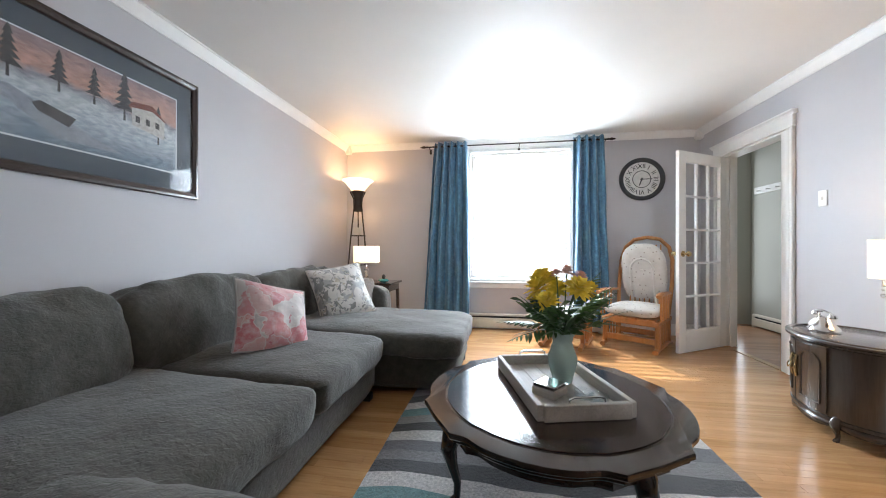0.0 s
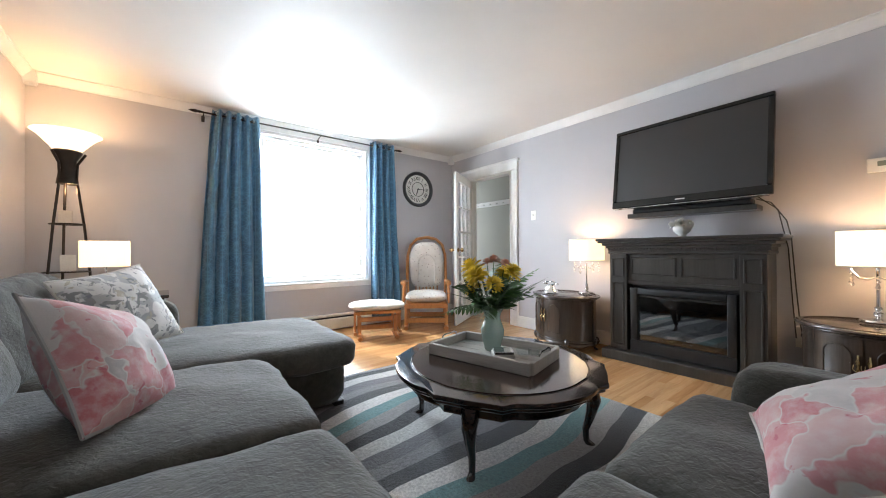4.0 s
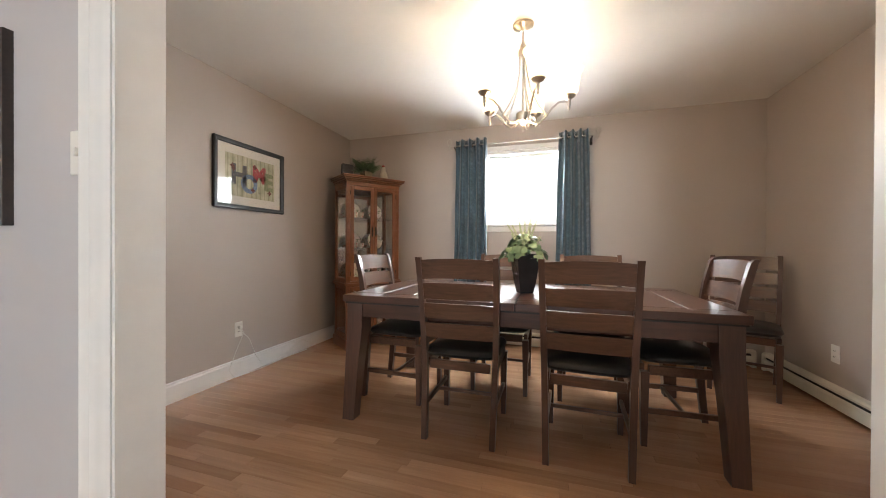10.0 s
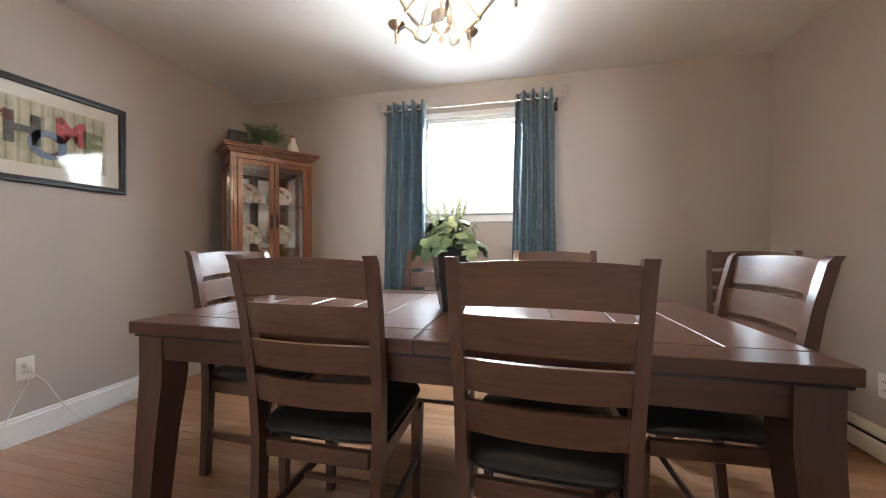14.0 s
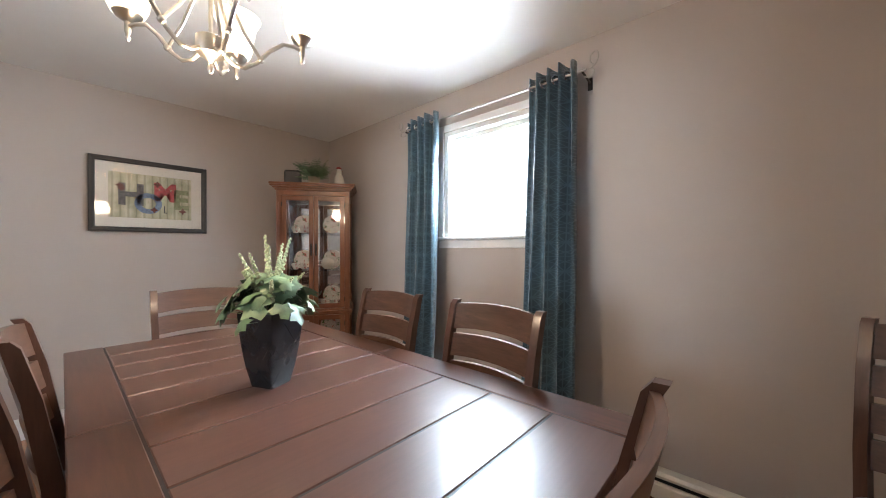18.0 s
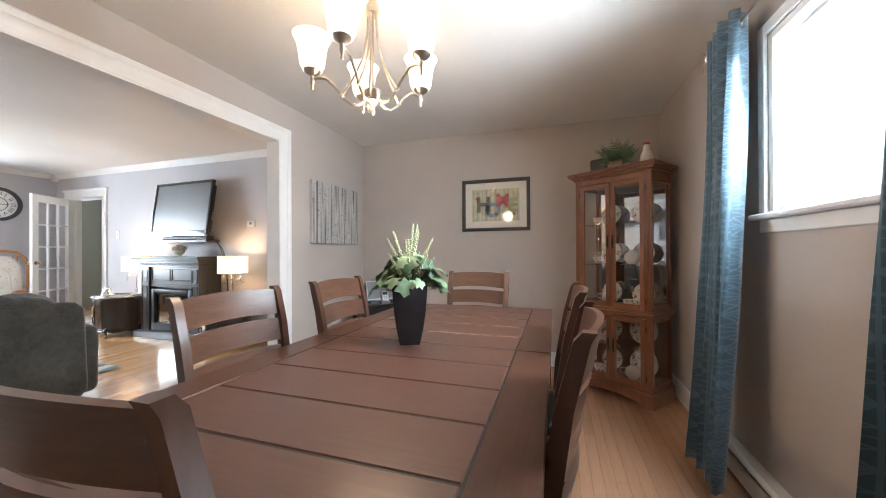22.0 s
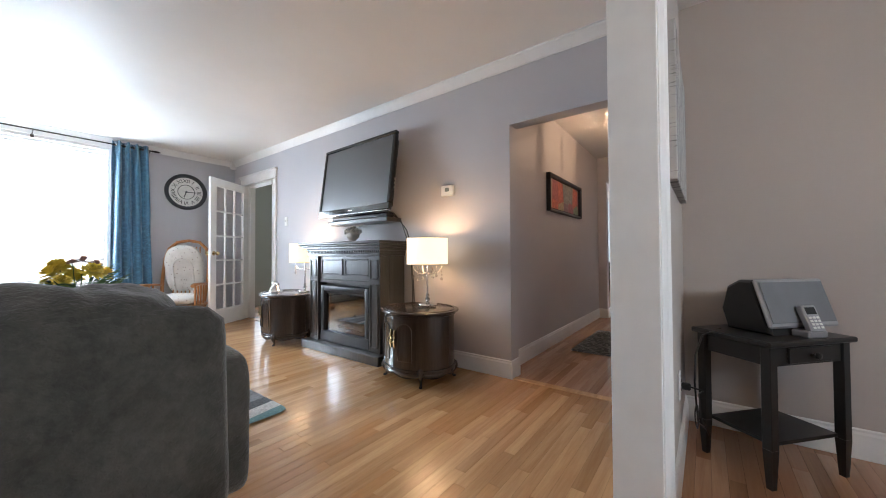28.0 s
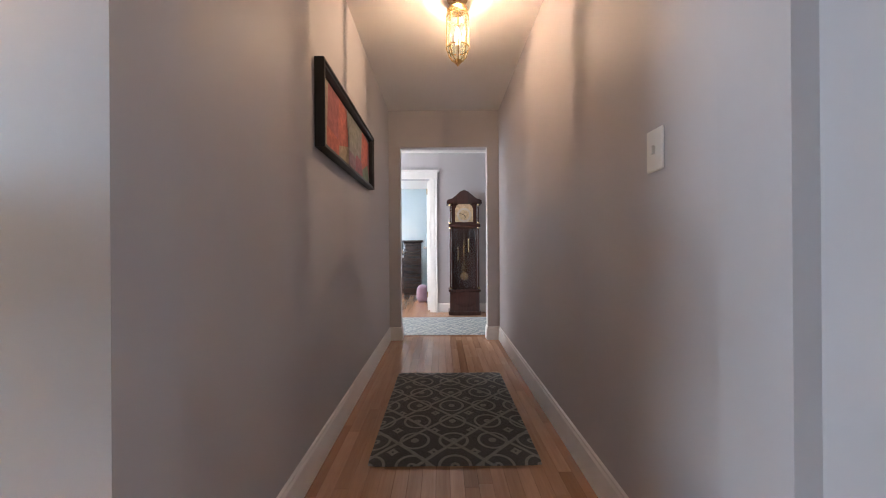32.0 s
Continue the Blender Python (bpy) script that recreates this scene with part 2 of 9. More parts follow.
# ---------------------------------------------------------------- materials
class Nodes:
    def __init__(self, name):
        self.mat = bpy.data.materials.new(name)
        self.mat.use_nodes = True
        self.t = self.mat.node_tree
        self.bsdf = self.t.nodes["Principled BSDF"]
        self.coord = None

    def node(self, kind, **props):
        n = self.t.nodes.new("ShaderNode" + kind)
        for k, v in props.items():
            if k == "operation":
                n.operation = v
            elif k == "blend":
                n.data_type, n.blend_type = "RGBA", v
            elif k == "feature":
                n.feature = v
            elif k == "bands":
                n.bands_direction = v
            elif k == "wave":
                n.wave_type = v
        return n

    def link(self, a, b):
        self.t.links.new(a, b)

    def space(self, scale=(1, 1, 1), rot=(0, 0, 0), which="Object", shift=False):
        c = self.node("TexCoord")
        mp = self.node("Mapping")
        mp.inputs["Scale"].default_value = scale
        mp.inputs["Rotation"].default_value = [radians(a) for a in rot]
        self.link(c.outputs[which], mp.inputs["Vector"])
        if shift:
            info, mul = self.node("ObjectInfo"), self.node("Math", operation="MULTIPLY")
            mul.inputs[1].default_value = 37.0
            self.link(info.outputs["Random"], mul.inputs[0])
            self.link(mul.outputs[0], mp.inputs["Location"])
        return mp.outputs["Vector"]

    def noise(self, scale, detail=4, rough=0.55, vec=None, distort=0.0):
        n = self.node("TexNoise")
        n.inputs["Scale"].default_value, n.inputs["Detail"].default_value = scale, detail
        n.inputs["Roughness"].default_value, n.inputs["Distortion"].default_value = rough, distort
        self.link(vec if vec is not None else self.space(), n.inputs["Vector"])
        return n.outputs["Fac"]

    def ramp(self, fac, stops):
        n = self.node("ValToRGB")
        e = n.color_ramp.elements
        while len(e) < len(stops):
            e.new(0.5)
        for k, (p, c) in enumerate(stops):
            e[k].position = p
            e[k].color = (*c, 1) if len(c) == 3 else c
        self.link(fac, n.inputs["Fac"])
        return n.outputs["Color"]

    def mix(self, a, b, fac, blend="MIX"):
        n = self.node("Mix", blend=blend)
        for v, s in ((a, n.inputs[6]), (b, n.inputs[7]), (fac, n.inputs[0])):
            if isinstance(v, (int, float)):
                s.default_value = v
            elif isinstance(v, tuple):
                s.default_value = (*v, 1)
            else:
                self.link(v, s)
        return n.outputs[2]

    def math(self, op, a, b=None):
        n = self.node("Math", operation=op)
        for i, v in enumerate((a, b)):
            if v is None:
                continue
            if isinstance(v, (int, float)):
                n.inputs[i].default_value = v
            else:
                self.link(v, n.inputs[i])
        return n.outputs[0]

    def bump(self, height, strength=0.2, dist=0.002, under=None):
        n = self.node("Bump")
        n.inputs["Strength"].default_value, n.inputs["Distance"].default_value = strength, dist
        self.link(height, n.inputs["Height"])
        if under is not None:
            self.link(under, n.inputs["Normal"])
        self.link(n.outputs[0], self.bsdf.inputs["Normal"])
        return n.outputs[0]

    def done(self, color=None, rough=None, metal=None, **more):
        for key, v in (("Base Color", color), ("Roughness", rough), ("Metallic", metal), *((k.replace("_", " "), v) for k, v in more.items())):
            if v is None:
                continue
            s = self.bsdf.inputs[key]
            if isinstance(v, tuple):
                s.default_value = (*v, 1)
            elif isinstance(v, (int, float)):
                s.default_value = v
            else:
                self.link(v, s)
        return self.mat


def tint(c, k):
    return tuple(min(1, x * k) for x in c)


def plain(name, color, rough=0.5, metal=0.0, vary=0.12, scale=9.0, bump=0.1, grain=160.0, **more):
    """Paint, plastic, metal: a colour that varies a little at two scales, with fine relief."""
    n = Nodes(name)
    big, fine = n.noise(scale, 4), n.noise(grain, 3)
    c = n.ramp(big, [(0.3, tint(color, 1 - vary)), (0.7, tint(color, 1 + vary))])
    r = n.math("ADD", n.math("MULTIPLY", fine, 0.16 * min(rough, 0.6)), max(rough - 0.06 * min(rough, 0.6), 0.02))
    if bump:
        n.bump(fine, bump, 0.0015)
    return n.done(c, r, metal, **more)


def wood(name, dark, light, rough=0.35, axis="X", scale=1.0, ring=0.35, coat=0.0, bump=0.12, each=False):
    """Grain that runs along one axis of the object."""
    n = Nodes(name)
    k = {"X": (0.7, 9, 9), "Y": (9, 0.7, 9), "Z": (9, 9, 0.7)}[axis]
    v = n.space(tuple(s * scale for s in k), shift=each)
    a = n.noise(2.2, 6, 0.6, v, 0.8)
    fine = n.noise(14, 4, 0.6, v, 0.3)
    both = n.math("ADD", n.math("MULTIPLY", a, 1 - ring), n.math("MULTIPLY", fine, ring))
    c = n.ramp(both, [(0.28, dark), (0.5, tuple((p + q) / 2 for p, q in zip(dark, light))), (0.72, light)])
    if each:
        info = n.node("ObjectInfo")
        s = n.ramp(info.outputs["Random"], [(0.0, (0.70, 0.63, 0.55)), (0.18, (0.93, 0.90, 0.86)), (0.6, (1.06, 1.05, 1.02)), (0.85, (1.14, 1.15, 1.15)), (1.0, (0.80, 0.73, 0.65))])
        c = n.mix(c, s, 1.0, "MULTIPLY")
    n.bump(fine, bump, 0.001)
    r = n.math("ADD", n.math("MULTIPLY", a, 0.06), rough - 0.03)
    return n.done(c, r, 0.0, Coat_Weight=coat, Coat_Roughness=0.12)


def fabric(name, dark, light, scale=9.0, weave=420.0, rough=0.9, fold=0.35, sheen=0.3, rib=0.0):
    n = Nodes(name)
    big, mid, fine = n.noise(scale, 5, 0.6), n.noise(scale * 6, 4, 0.6), n.noise(weave, 2)
    c = n.ramp(n.math("ADD", n.math("MULTIPLY", big, 0.6), n.math("MULTIPLY", mid, 0.4)), [(0.32, dark), (0.68, light)])
    under = n.bump(n.math("ADD", mid, n.math("MULTIPLY", n.noise(62, 2, 0.45, n.space((0.8, 0.8, 1.5)), 1.1), rib)), fold, 0.008)
    n.bump(fine, 0.25, 0.002, under)
    return n.done(c, rough, 0.0, Sheen_Weight=sheen, Sheen_Roughness=0.5)


def glass(name, color=(1, 1, 1), rough=0.0, tinted=0.0, mirror=0.04):
    """Clear glass for thin panes: mostly through, with a Fresnel gloss."""
    n = Nodes(name)
    out = n.t.nodes["Material Output"]
    tr, gl, mx, fr = n.node("BsdfTransparent"), n.node("BsdfGlossy"), n.node("MixShader"), n.node("LayerWeight")
    tr.inputs[0].default_value = (*tint(color, 1 - tinted), 1)
    gl.inputs["Roughness"].default_value = rough + 0.01
    fr.inputs["Blend"].default_value = 0.5
    n.link(n.math("ADD", n.math("MULTIPLY", n.math("POWER", fr.outputs["Facing"], 5.0), 0.9), mirror), mx.inputs[0])
    n.link(tr.outputs[0], mx.inputs[1])
    n.link(gl.outputs[0], mx.inputs[2])
    n.link(mx.outputs[0], out.inputs["Surface"])
    n.t.nodes.remove(n.bsdf)
    return n.mat


def glow(name, color, strength, base=(0.9, 0.86, 0.78), rough=0.6):
    n = Nodes(name)
    f = n.noise(6, 3)
    n.bump(f, 0.05, 0.001)
    return n.done(base, rough, 0.0, Emission_Color=color, Emission_Strength=strength * 0.45)


def wall_paint(name, color):
    n = Nodes(name)
    v = n.space(which="Object")
    big, fine = n.noise(1.3, 4, 0.5, v), n.noise(260, 3, 0.6, v)
    c = n.ramp(big, [(0.3, tint(color, 0.965)), (0.7, tint(color, 1.03))])
    n.bump(fine, 0.12, 0.001)
    return n.done(c, n.math("ADD", n.math("MULTIPLY", n.noise(3, 3, 0.5, v), 0.15), 0.48), 0.0)


M_WALL = wall_paint("grey_wall_paint", (0.50, 0.485, 0.50))
M_WALL_D = wall_paint("greige_wall_paint", (0.485, 0.43, 0.39))
M_WALL_E = wall_paint("sage_wall_paint", (0.42, 0.42, 0.37))
M_WALL_B = wall_paint("pale_blue_wall_paint", (0.55, 0.63, 0.66))
M_CEIL = wall_paint("white_ceiling_paint", (0.78, 0.76, 0.73))
M_TRIM = plain("white_trim_paint", (0.80, 0.79, 0.77), 0.35, vary=0.03, bump=0.05)
M_HEATER = plain("cream_enamel", (0.72, 0.68, 0.58), 0.35, vary=0.03, bump=0.03)
M_PLANK = wood("maple_strip", (0.46, 0.25, 0.11), (0.72, 0.47, 0.25), 0.24, "X", 0.8, 0.3, coat=0.35, bump=0.05, each=True)
M_PLANK_D = wood("oak_strip", (0.37, 0.21, 0.125), (0.56, 0.35, 0.22), 0.26, "X", 0.8, 0.3, coat=0.3, bump=0.05, each=True)
M_SUB = plain("dark_joint", (0.10, 0.05, 0.025), 0.7)
M_GLASS = glass("window_glass")
M_PGLAZE = glass("picture_glazing", rough=0.03, mirror=0.018)
M_DARKW = wood("walnut_stain", (0.024, 0.014, 0.011), (0.045, 0.026, 0.020), 0.16, "X", 1.0, 0.3, coat=0.6, bump=0.03)
M_TABLEW = wood("brown_maple_stain", (0.033, 0.0125, 0.007), (0.098, 0.038, 0.021), 0.33, "X", 0.6, 0.45, coat=0.10, bump=0.03)
M_CHAIRW = wood("brown_chair_stain", (0.052, 0.024, 0.0135), (0.138, 0.064, 0.037), 0.33, "X", 0.6, 0.6, coat=0.3, bump=0.05)
M_BLACK = plain("black_paint", (0.018, 0.017, 0.016), 0.35, vary=0.2, bump=0.04)
M_SOFA = fabric("charcoal_chenille", (0.028, 0.027, 0.022), (0.084, 0.079, 0.066), 6.0, 300.0, 0.92, 0.55, 0.25, 0.9)
M_LEATHER = plain("black_leather", (0.016, 0.014, 0.013), 0.32, vary=0.2, bump=0.25, grain=220)
M_CHROME = plain("chrome", (0.75, 0.75, 0.76), 0.08, 1.0, vary=0.03, bump=0.0)
M_NICKEL = plain("brushed_nickel", (0.50, 0.47, 0.42), 0.28, 1.0, vary=0.05, bump=0.05)
M_BRASS = plain("brass", (0.62, 0.47, 0.24), 0.25, 1.0, vary=0.08, bump=0.04)
M_BRONZE = plain("dark_bronze", (0.05, 0.042, 0.036), 0.35, 0.8, vary=0.15, bump=0.05)
M_HONEY = wood("cherry_stained_oak", (0.165, 0.060, 0.029), (0.275, 0.112, 0.053), 0.3, "Z", 1.0, 0.3, coat=0.25)
M_OAK = wood("golden_oak", (0.33, 0.12, 0.03), (0.55, 0.25, 0.08), 0.3, "Z", 1.0, 0.3, coat=0.3)
M_WHITE = plain("white_plastic", (0.78, 0.77, 0.73), 0.35, vary=0.02, bump=0.02)


# ---------------------------------------------------------------- structure
def wall(name, axis, at, thick, lo, hi, z1, holes, material, label, lining=None):
    """A wall along x (axis 'x') or y, from its room face at 'at' to at + thick, with holes (lo, hi, z0, z1) cut through."""
    g = Geo()
    cuts = sorted({lo, hi, *[h[0] for h in holes], *[h[1] for h in holes]})
    a, b = min(at, at + thick), max(at, at + thick)
    for p, q in zip(cuts, cuts[1:]):
        inside = [h for h in holes if h[0] <= p and q <= h[1]]
        spans = [(0, z1)]
        for h in inside:
            spans = [s for z0, ze in spans for s in ((z0, min(ze, h[2])), (max(z0, h[3]), ze)) if s[1] - s[0] > 1e-4]
        for z0, ze in spans:
            g.join(box(p, a, z0, q, b, ze) if axis == "x" else box(a, p, z0, b, q, ze))
    ob = solo(name, g, material, label, "wall", kind="structure", smooth=0)
    return ob


WIN = (-0.27, 1.07, 0.62, 2.37)       # living window: x, x, z, z
DWIN = (0.01, 0.83, 1.315, 2.115)      # dining window
DOOR = (3.52, 4.34, 2.06)             # doorway to the entry: y, y, height
HALL = (-1.11, -0.165, 1.98)
OPEN = (-0.41, 1.235, 2.085)

wall("wall_north", "x", YN, 0.20, XW - 0.14, XE + 0.13, LIV_Z, [WIN], M_WALL, "grey painted wall round the wide window")
wall("wall_west", "y", XW, -0.14, YS, YN, LIV_Z, [], M_WALL, "plain grey painted wall behind the sectional")
wall("wall_east", "y", XE, 0.13, YS - 0.06, YN, LIV_Z, [(DOOR[0], DOOR[1], 0, DOOR[2]), (HALL[0], HALL[1], 0, HALL[2])], M_WALL, "grey painted wall with doorway and hall opening")
_ws = wall("wall_south", "x", YS, -0.06, XW - 0.14, XE, LIV_Z, [(OPEN[0], OPEN[1], 0, OPEN[2])], M_WALL, "grey painted wall with wide cased opening")
wall("wall_dining_north", "x", DYN, 0.06, DXW - 0.14, XE, DIN_Z, [(OPEN[0], OPEN[1], 0, OPEN[2])], M_WALL_D, "greige painted wall with wide cased opening")
wall("wall_dining_east", "y", XE, 0.13, DYS, YS - 0.06, DIN_Z, [], M_WALL_D, "greige painted dining room wall")
wall("wall_dining_south", "x", DYS, -0.20, DXW - 0.14, XE + 0.13, DIN_Z, [DWIN], M_WALL_D, "greige painted wall with a high window")
wall("wall_dining_west", "y", DXW, -0.14, DYS, DYN, DIN_Z, [], M_WALL_D, "greige painted dining room wall")
# entry
wall("wall_entry_east", "y", 3.62, 0.1, 3.1, 5.7, LIV_Z, [], M_WALL_E, "sage grey entry wall")
wall("wall_entry_north", "x", 5.6, 0.1, XE + 0.13, 3.62, LIV_Z, [], M_WALL_E, "sage grey entry wall")
wall("wall_entry_south", "x", 3.2, -0.1, XE + 0.13, 3.62, LIV_Z, [], M_WALL_E, "sage grey entry wall")
wall("wall_entry_west", "y", XE + 0.13, 0.02, YN, 5.6, LIV_Z, [], M_WALL_E, "sage grey entry wall")
# hall
HZ = 2.44
wall("wall_hall_left", "x", HYL, 0.1, XE + 0.13, HX, HZ, [], M_WALL, "grey hall wall with a framed picture")
wall("wall_hall_right", "x", HYR, -0.1, XE + 0.13, HX, HZ, [], M_WALL, "grey hall wall lit by a lantern")
wall("wall_hall_end", "y", HX, 0.12, HYR - 0.1, HYL + 0.1, HZ, [(-1.11, -0.185, 0, 2.05)], M_WALL, "grey wall with a plain opening at the hall end")
BD = (-0.46, 0.30, 2.04)     # bedroom doorway in the far wall
wall("wall_cross_east", "y", 7.40, 0.12, -2.6, 2.0, HZ, [(BD[0], BD[1], 0, BD[2])], M_WALL, "grey wall beyond the hall")
wall("wall_cross_south", "x", -2.6, -0.1, HX + 0.12, 7.40, HZ, [], M_WALL, "grey wall beyond the hall")
wall("wall_cross_north", "x", 2.0, 0.1, HX + 0.12, 7.40, HZ, [], M_WALL, "grey wall beyond the hall")
wall("wall_cross_west_right", "y", HX, 0.12, -2.6, HYR - 0.1, HZ, [], M_WALL, "grey wall beside the hall")
wall("wall_cross_west_left", "y", HX, 0.12, HYL + 0.1, 2.0, HZ, [], M_WALL, "grey wall beside the hall")
wall("wall_bedroom_east", "y", 10.6, 0.1, -1.6, 2.6, HZ, [], M_WALL_B, "pale blue bedroom wall")
wall("wall_bedroom_south", "x", -1.6, -0.1, 7.52, 10.6, HZ, [], M_WALL_B, "pale blue bedroom wall")
wall("wall_bedroom_north", "x", 2.6, 0.1, 7.52, 10.6, HZ, [], M_WALL_B, "pale blue bedroom wall")


def ceiling(name, x0, y0, x1, y1, z, label):
    return solo(name, box(x0, y0, z, x1, y1, z + 0.12), M_CEIL, label, "ceiling", kind="structure", smooth=0)


ceiling("ceiling", XW - 0.14, YS - 0.06, XE + 0.13, YN + 0.2, LIV_Z, "smooth white living room ceiling")
ceiling("ceiling_dining", DXW - 0.14, DYS - 0.2, XE + 0.13, YS - 0.061, DIN_Z, "smooth white dining room ceiling")
ceiling("ceiling_hall", XE + 0.132, -2.7, HX + 0.1, 0.2, HZ, "smooth white hall ceiling")
ceiling("ceiling_cross", HX + 0.101, -2.7, 7.5, 2.1, HZ, "smooth white ceiling beyond the hall")
ceiling("ceiling_bedroom", 7.501, -1.7, 10.7, 2.7, HZ, "smooth white bedroom ceiling")
ceiling("ceiling_entry", XE + 0.132, 3.1, 3.72, 5.7, LIV_Z, "white entry ceiling")

# subfloors; strips are laid on them at the end of the file
floor_living = solo("floor", box(XW - 0.14, YS - 0.06, -0.12, XE + 0.06, YN + 0.2, -0.014), M_SUB, "honey maple strip floor, glossy", "floor", kind="structure", smooth=0)
floor_dining = solo("floor_dining", box(DXW - 0.14, DYS - 0.2, -0.12, XE + 0.13, YS - 0.0605, -0.014), M_SUB, "brown oak strip floor, glossy", "floor", kind="structure", smooth=0)
floor_hall = solo("floor_hall", box(XE + 0.062, -2.7, -0.12, 10.7, 2.7, -0.014), M_SUB, "reddish strip floor of the hall", "floor", kind="structure", smooth=0)
floor_entry = solo("floor_entry", box(XE + 0.062, 3.1, -0.12, 3.72, 5.7, -0.014), M_SUB, "strip floor of the entry", "floor", kind="structure", smooth=0)

BASE = [(0, 0), (0.016, 0), (0.016, 0.075), (0.013, 0.096), (0.013, 0.112), (0.008, 0.122), (0.008, 0.132), (0, 0.138)]
CROWN = [(0, 0), (0, -0.080), (0.008, -0.080), (0.010, -0.070), (0.020, -0.058), (0.028, -0.042), (0.046, -0.024), (0.051, -0.014), (0.060, -0.010), (0.060, 0)]
CASE = 0.11


def baseboard(a, b, out, ends=(0, 0), z=0.0):
    return solo("baseboard", run(BASE, (*a, z), (*b, z), (*out, 0), ends), M_TRIM, "white moulded baseboard along the wall", "baseboard", kind="structure", smooth=25)


def crown(a, b, out):
    return solo("crown_moulding", run(CROWN, (*a, LIV_Z), (*b, LIV_Z), (*out, 0)), M_TRIM, "white crown moulding under the ceiling", "trim", kind="structure", smooth=25)


K = 0.072
crown((XW + K, YN), (XE - K, YN), (0, -1))
crown((XW, YS + K), (XW, YN - K), (1, 0))
crown((XE, YS + K), (XE, YN - K), (-1, 0))
crown((XW + K, YS), (XE - K, YS), (0, 1))
for cx, cy, sx, sy in ((XW, YN, 1, -1), (XE, YN, -1, -1), (XE, YS, -1, 1), (XW, YS, 1, 1)):
    g = box(min(cx, cx + sx * 0.075), min(cy, cy + sy * 0.075), LIV_Z - 0.105, max(cx, cx + sx * 0.075), max(cy, cy + sy * 0.075), LIV_Z, 0.004)
    g.join(box(min(cx, cx + sx * 0.066), min(cy, cy + sy * 0.066), LIV_Z - 0.116, max(cx, cx + sx * 0.066), max(cy, cy + sy * 0.066), LIV_Z - 0.1055, 0.003))
    solo("crown_corner_block", g, M_TRIM, "white square corner block of the crown moulding", "trim", "crown corner blocks", "structure")

baseboard((XE, DOOR[0] - CASE), (XE, HALL[1]), (-1, 0), (0, -1))
baseboard((XE, HALL[0]), (XE, YS), (-1, 0), (-1, 1))
baseboard((XE, HALL[1]), (XE + 0.13, HALL[1]), (0, -1), (-1, 0))
baseboard((XE, HALL[0]), (XE + 0.13, HALL[0]), (0, 1), (-1, 0))
baseboard((XE + 0.13, HYL), (HX, HYL), (0, -1))
baseboard((XE + 0.13, HYR), (HX, HYR), (0, 1))
baseboard((HX, HYL), (HX, -0.185), (-1, 0), (1, -1))
baseboard((HX, HYR), (HX, -1.11), (-1, 0), (1, -1))
baseboard((HX, -0.185), (HX + 0.12, -0.185), (0, -1), (-1, 0))
baseboard((HX, -1.11), (HX + 0.12, -1.11), (0, 1), (-1, 0))
baseboard((7.40, -2.6), (7.40, BD[0] - 0.1), (-1, 0))
baseboard((7.40, BD[1] + 0.1), (7.40, 2.0), (-1, 0))
baseboard((XE, YS), (OPEN[1] + 0.105, YS), (0, 1), (1, 0))
baseboard((XW, YS), (OPEN[0] - 0.105, YS), (0, 1), (1, 0))
baseboard((XW, YS), (XW, YN), (1, 0))
baseboard((1.45, YN), (XE, YN), (0, -1))
baseboard((XE, DYS), (XE, DYN), (-1, 0), (1, 1))
baseboard((XE, DYN), (OPEN[1] + 0.11, DYN), (0, -1), (1, 0))
baseboard((DXW, DYN), (OPEN[0] - 0.11, DYN), (0, -1), (1, 0))
baseboard((XE, DYS), (1.62, DYS), (0, 1), (1, 0))
baseboard((3.62, 3.2), (3.62, 4.10), (-1, 0))


def casing(name, label, pieces):
    ob = thing(name, label, "trim", kind="structure")
    for n, g in pieces:
        part(n, g, M_TRIM, ob, smooth=25)
    return ob


# opening between the rooms: jamb lining, and a moulded casing on each face
J = 0.012
ox0, ox1, oz = OPEN
cas = [("jamb", box(ox0, DYN - 0.004, 0, ox0 + J, YS + 0.004, oz - J, 0.001)), ("jamb", box(ox1 - J, DYN - 0.004, 0, ox1, YS + 0.004, oz - J, 0.001)), ("head_jamb", box(ox0, DYN - 0.004, oz - J, ox1, YS + 0.004, oz, 0.001))]


def moulded(w, th=0.02):
    return [(0, 0), (w, 0), (w, th), (w * 0.93, th * 1.15), (w * 0.80, th), (w * 0.68, th * 0.72), (w * 0.60, th * 0.85), (w * 0.38, th * 0.72), (w * 0.3, th * 0.55), (w * 0.12, th * 0.5), (0, th * 0.35)]


def casing_run(prof, a, b, side, face, m0=0, m1=0):
    """Profile (across, proud) from a to b; side: across, face: out from the wall; mitre grows with across."""
    a, b, s, f = Vector(a), Vector(b), Vector(side), Vector(face)
    t = (b - a).normalized()
    g, n = Geo(), len(prof)
    for p, sg, e in ((a, -1, m0), (b, 1, m1)):
        g.v += [tuple(p + s * u + f * d + t * (sg * e * u)) for u, d in prof]
    for k in range(n):
        g.f.append((k, (k + 1) % n, n + (k + 1) % n, n + k))
    g.f += [tuple(range(n))[::-1], tuple(range(n, 2 * n))]
    if t.cross(s).dot(f) < 0:
        g.f = [q[::-1] for q in g.f]
    return g


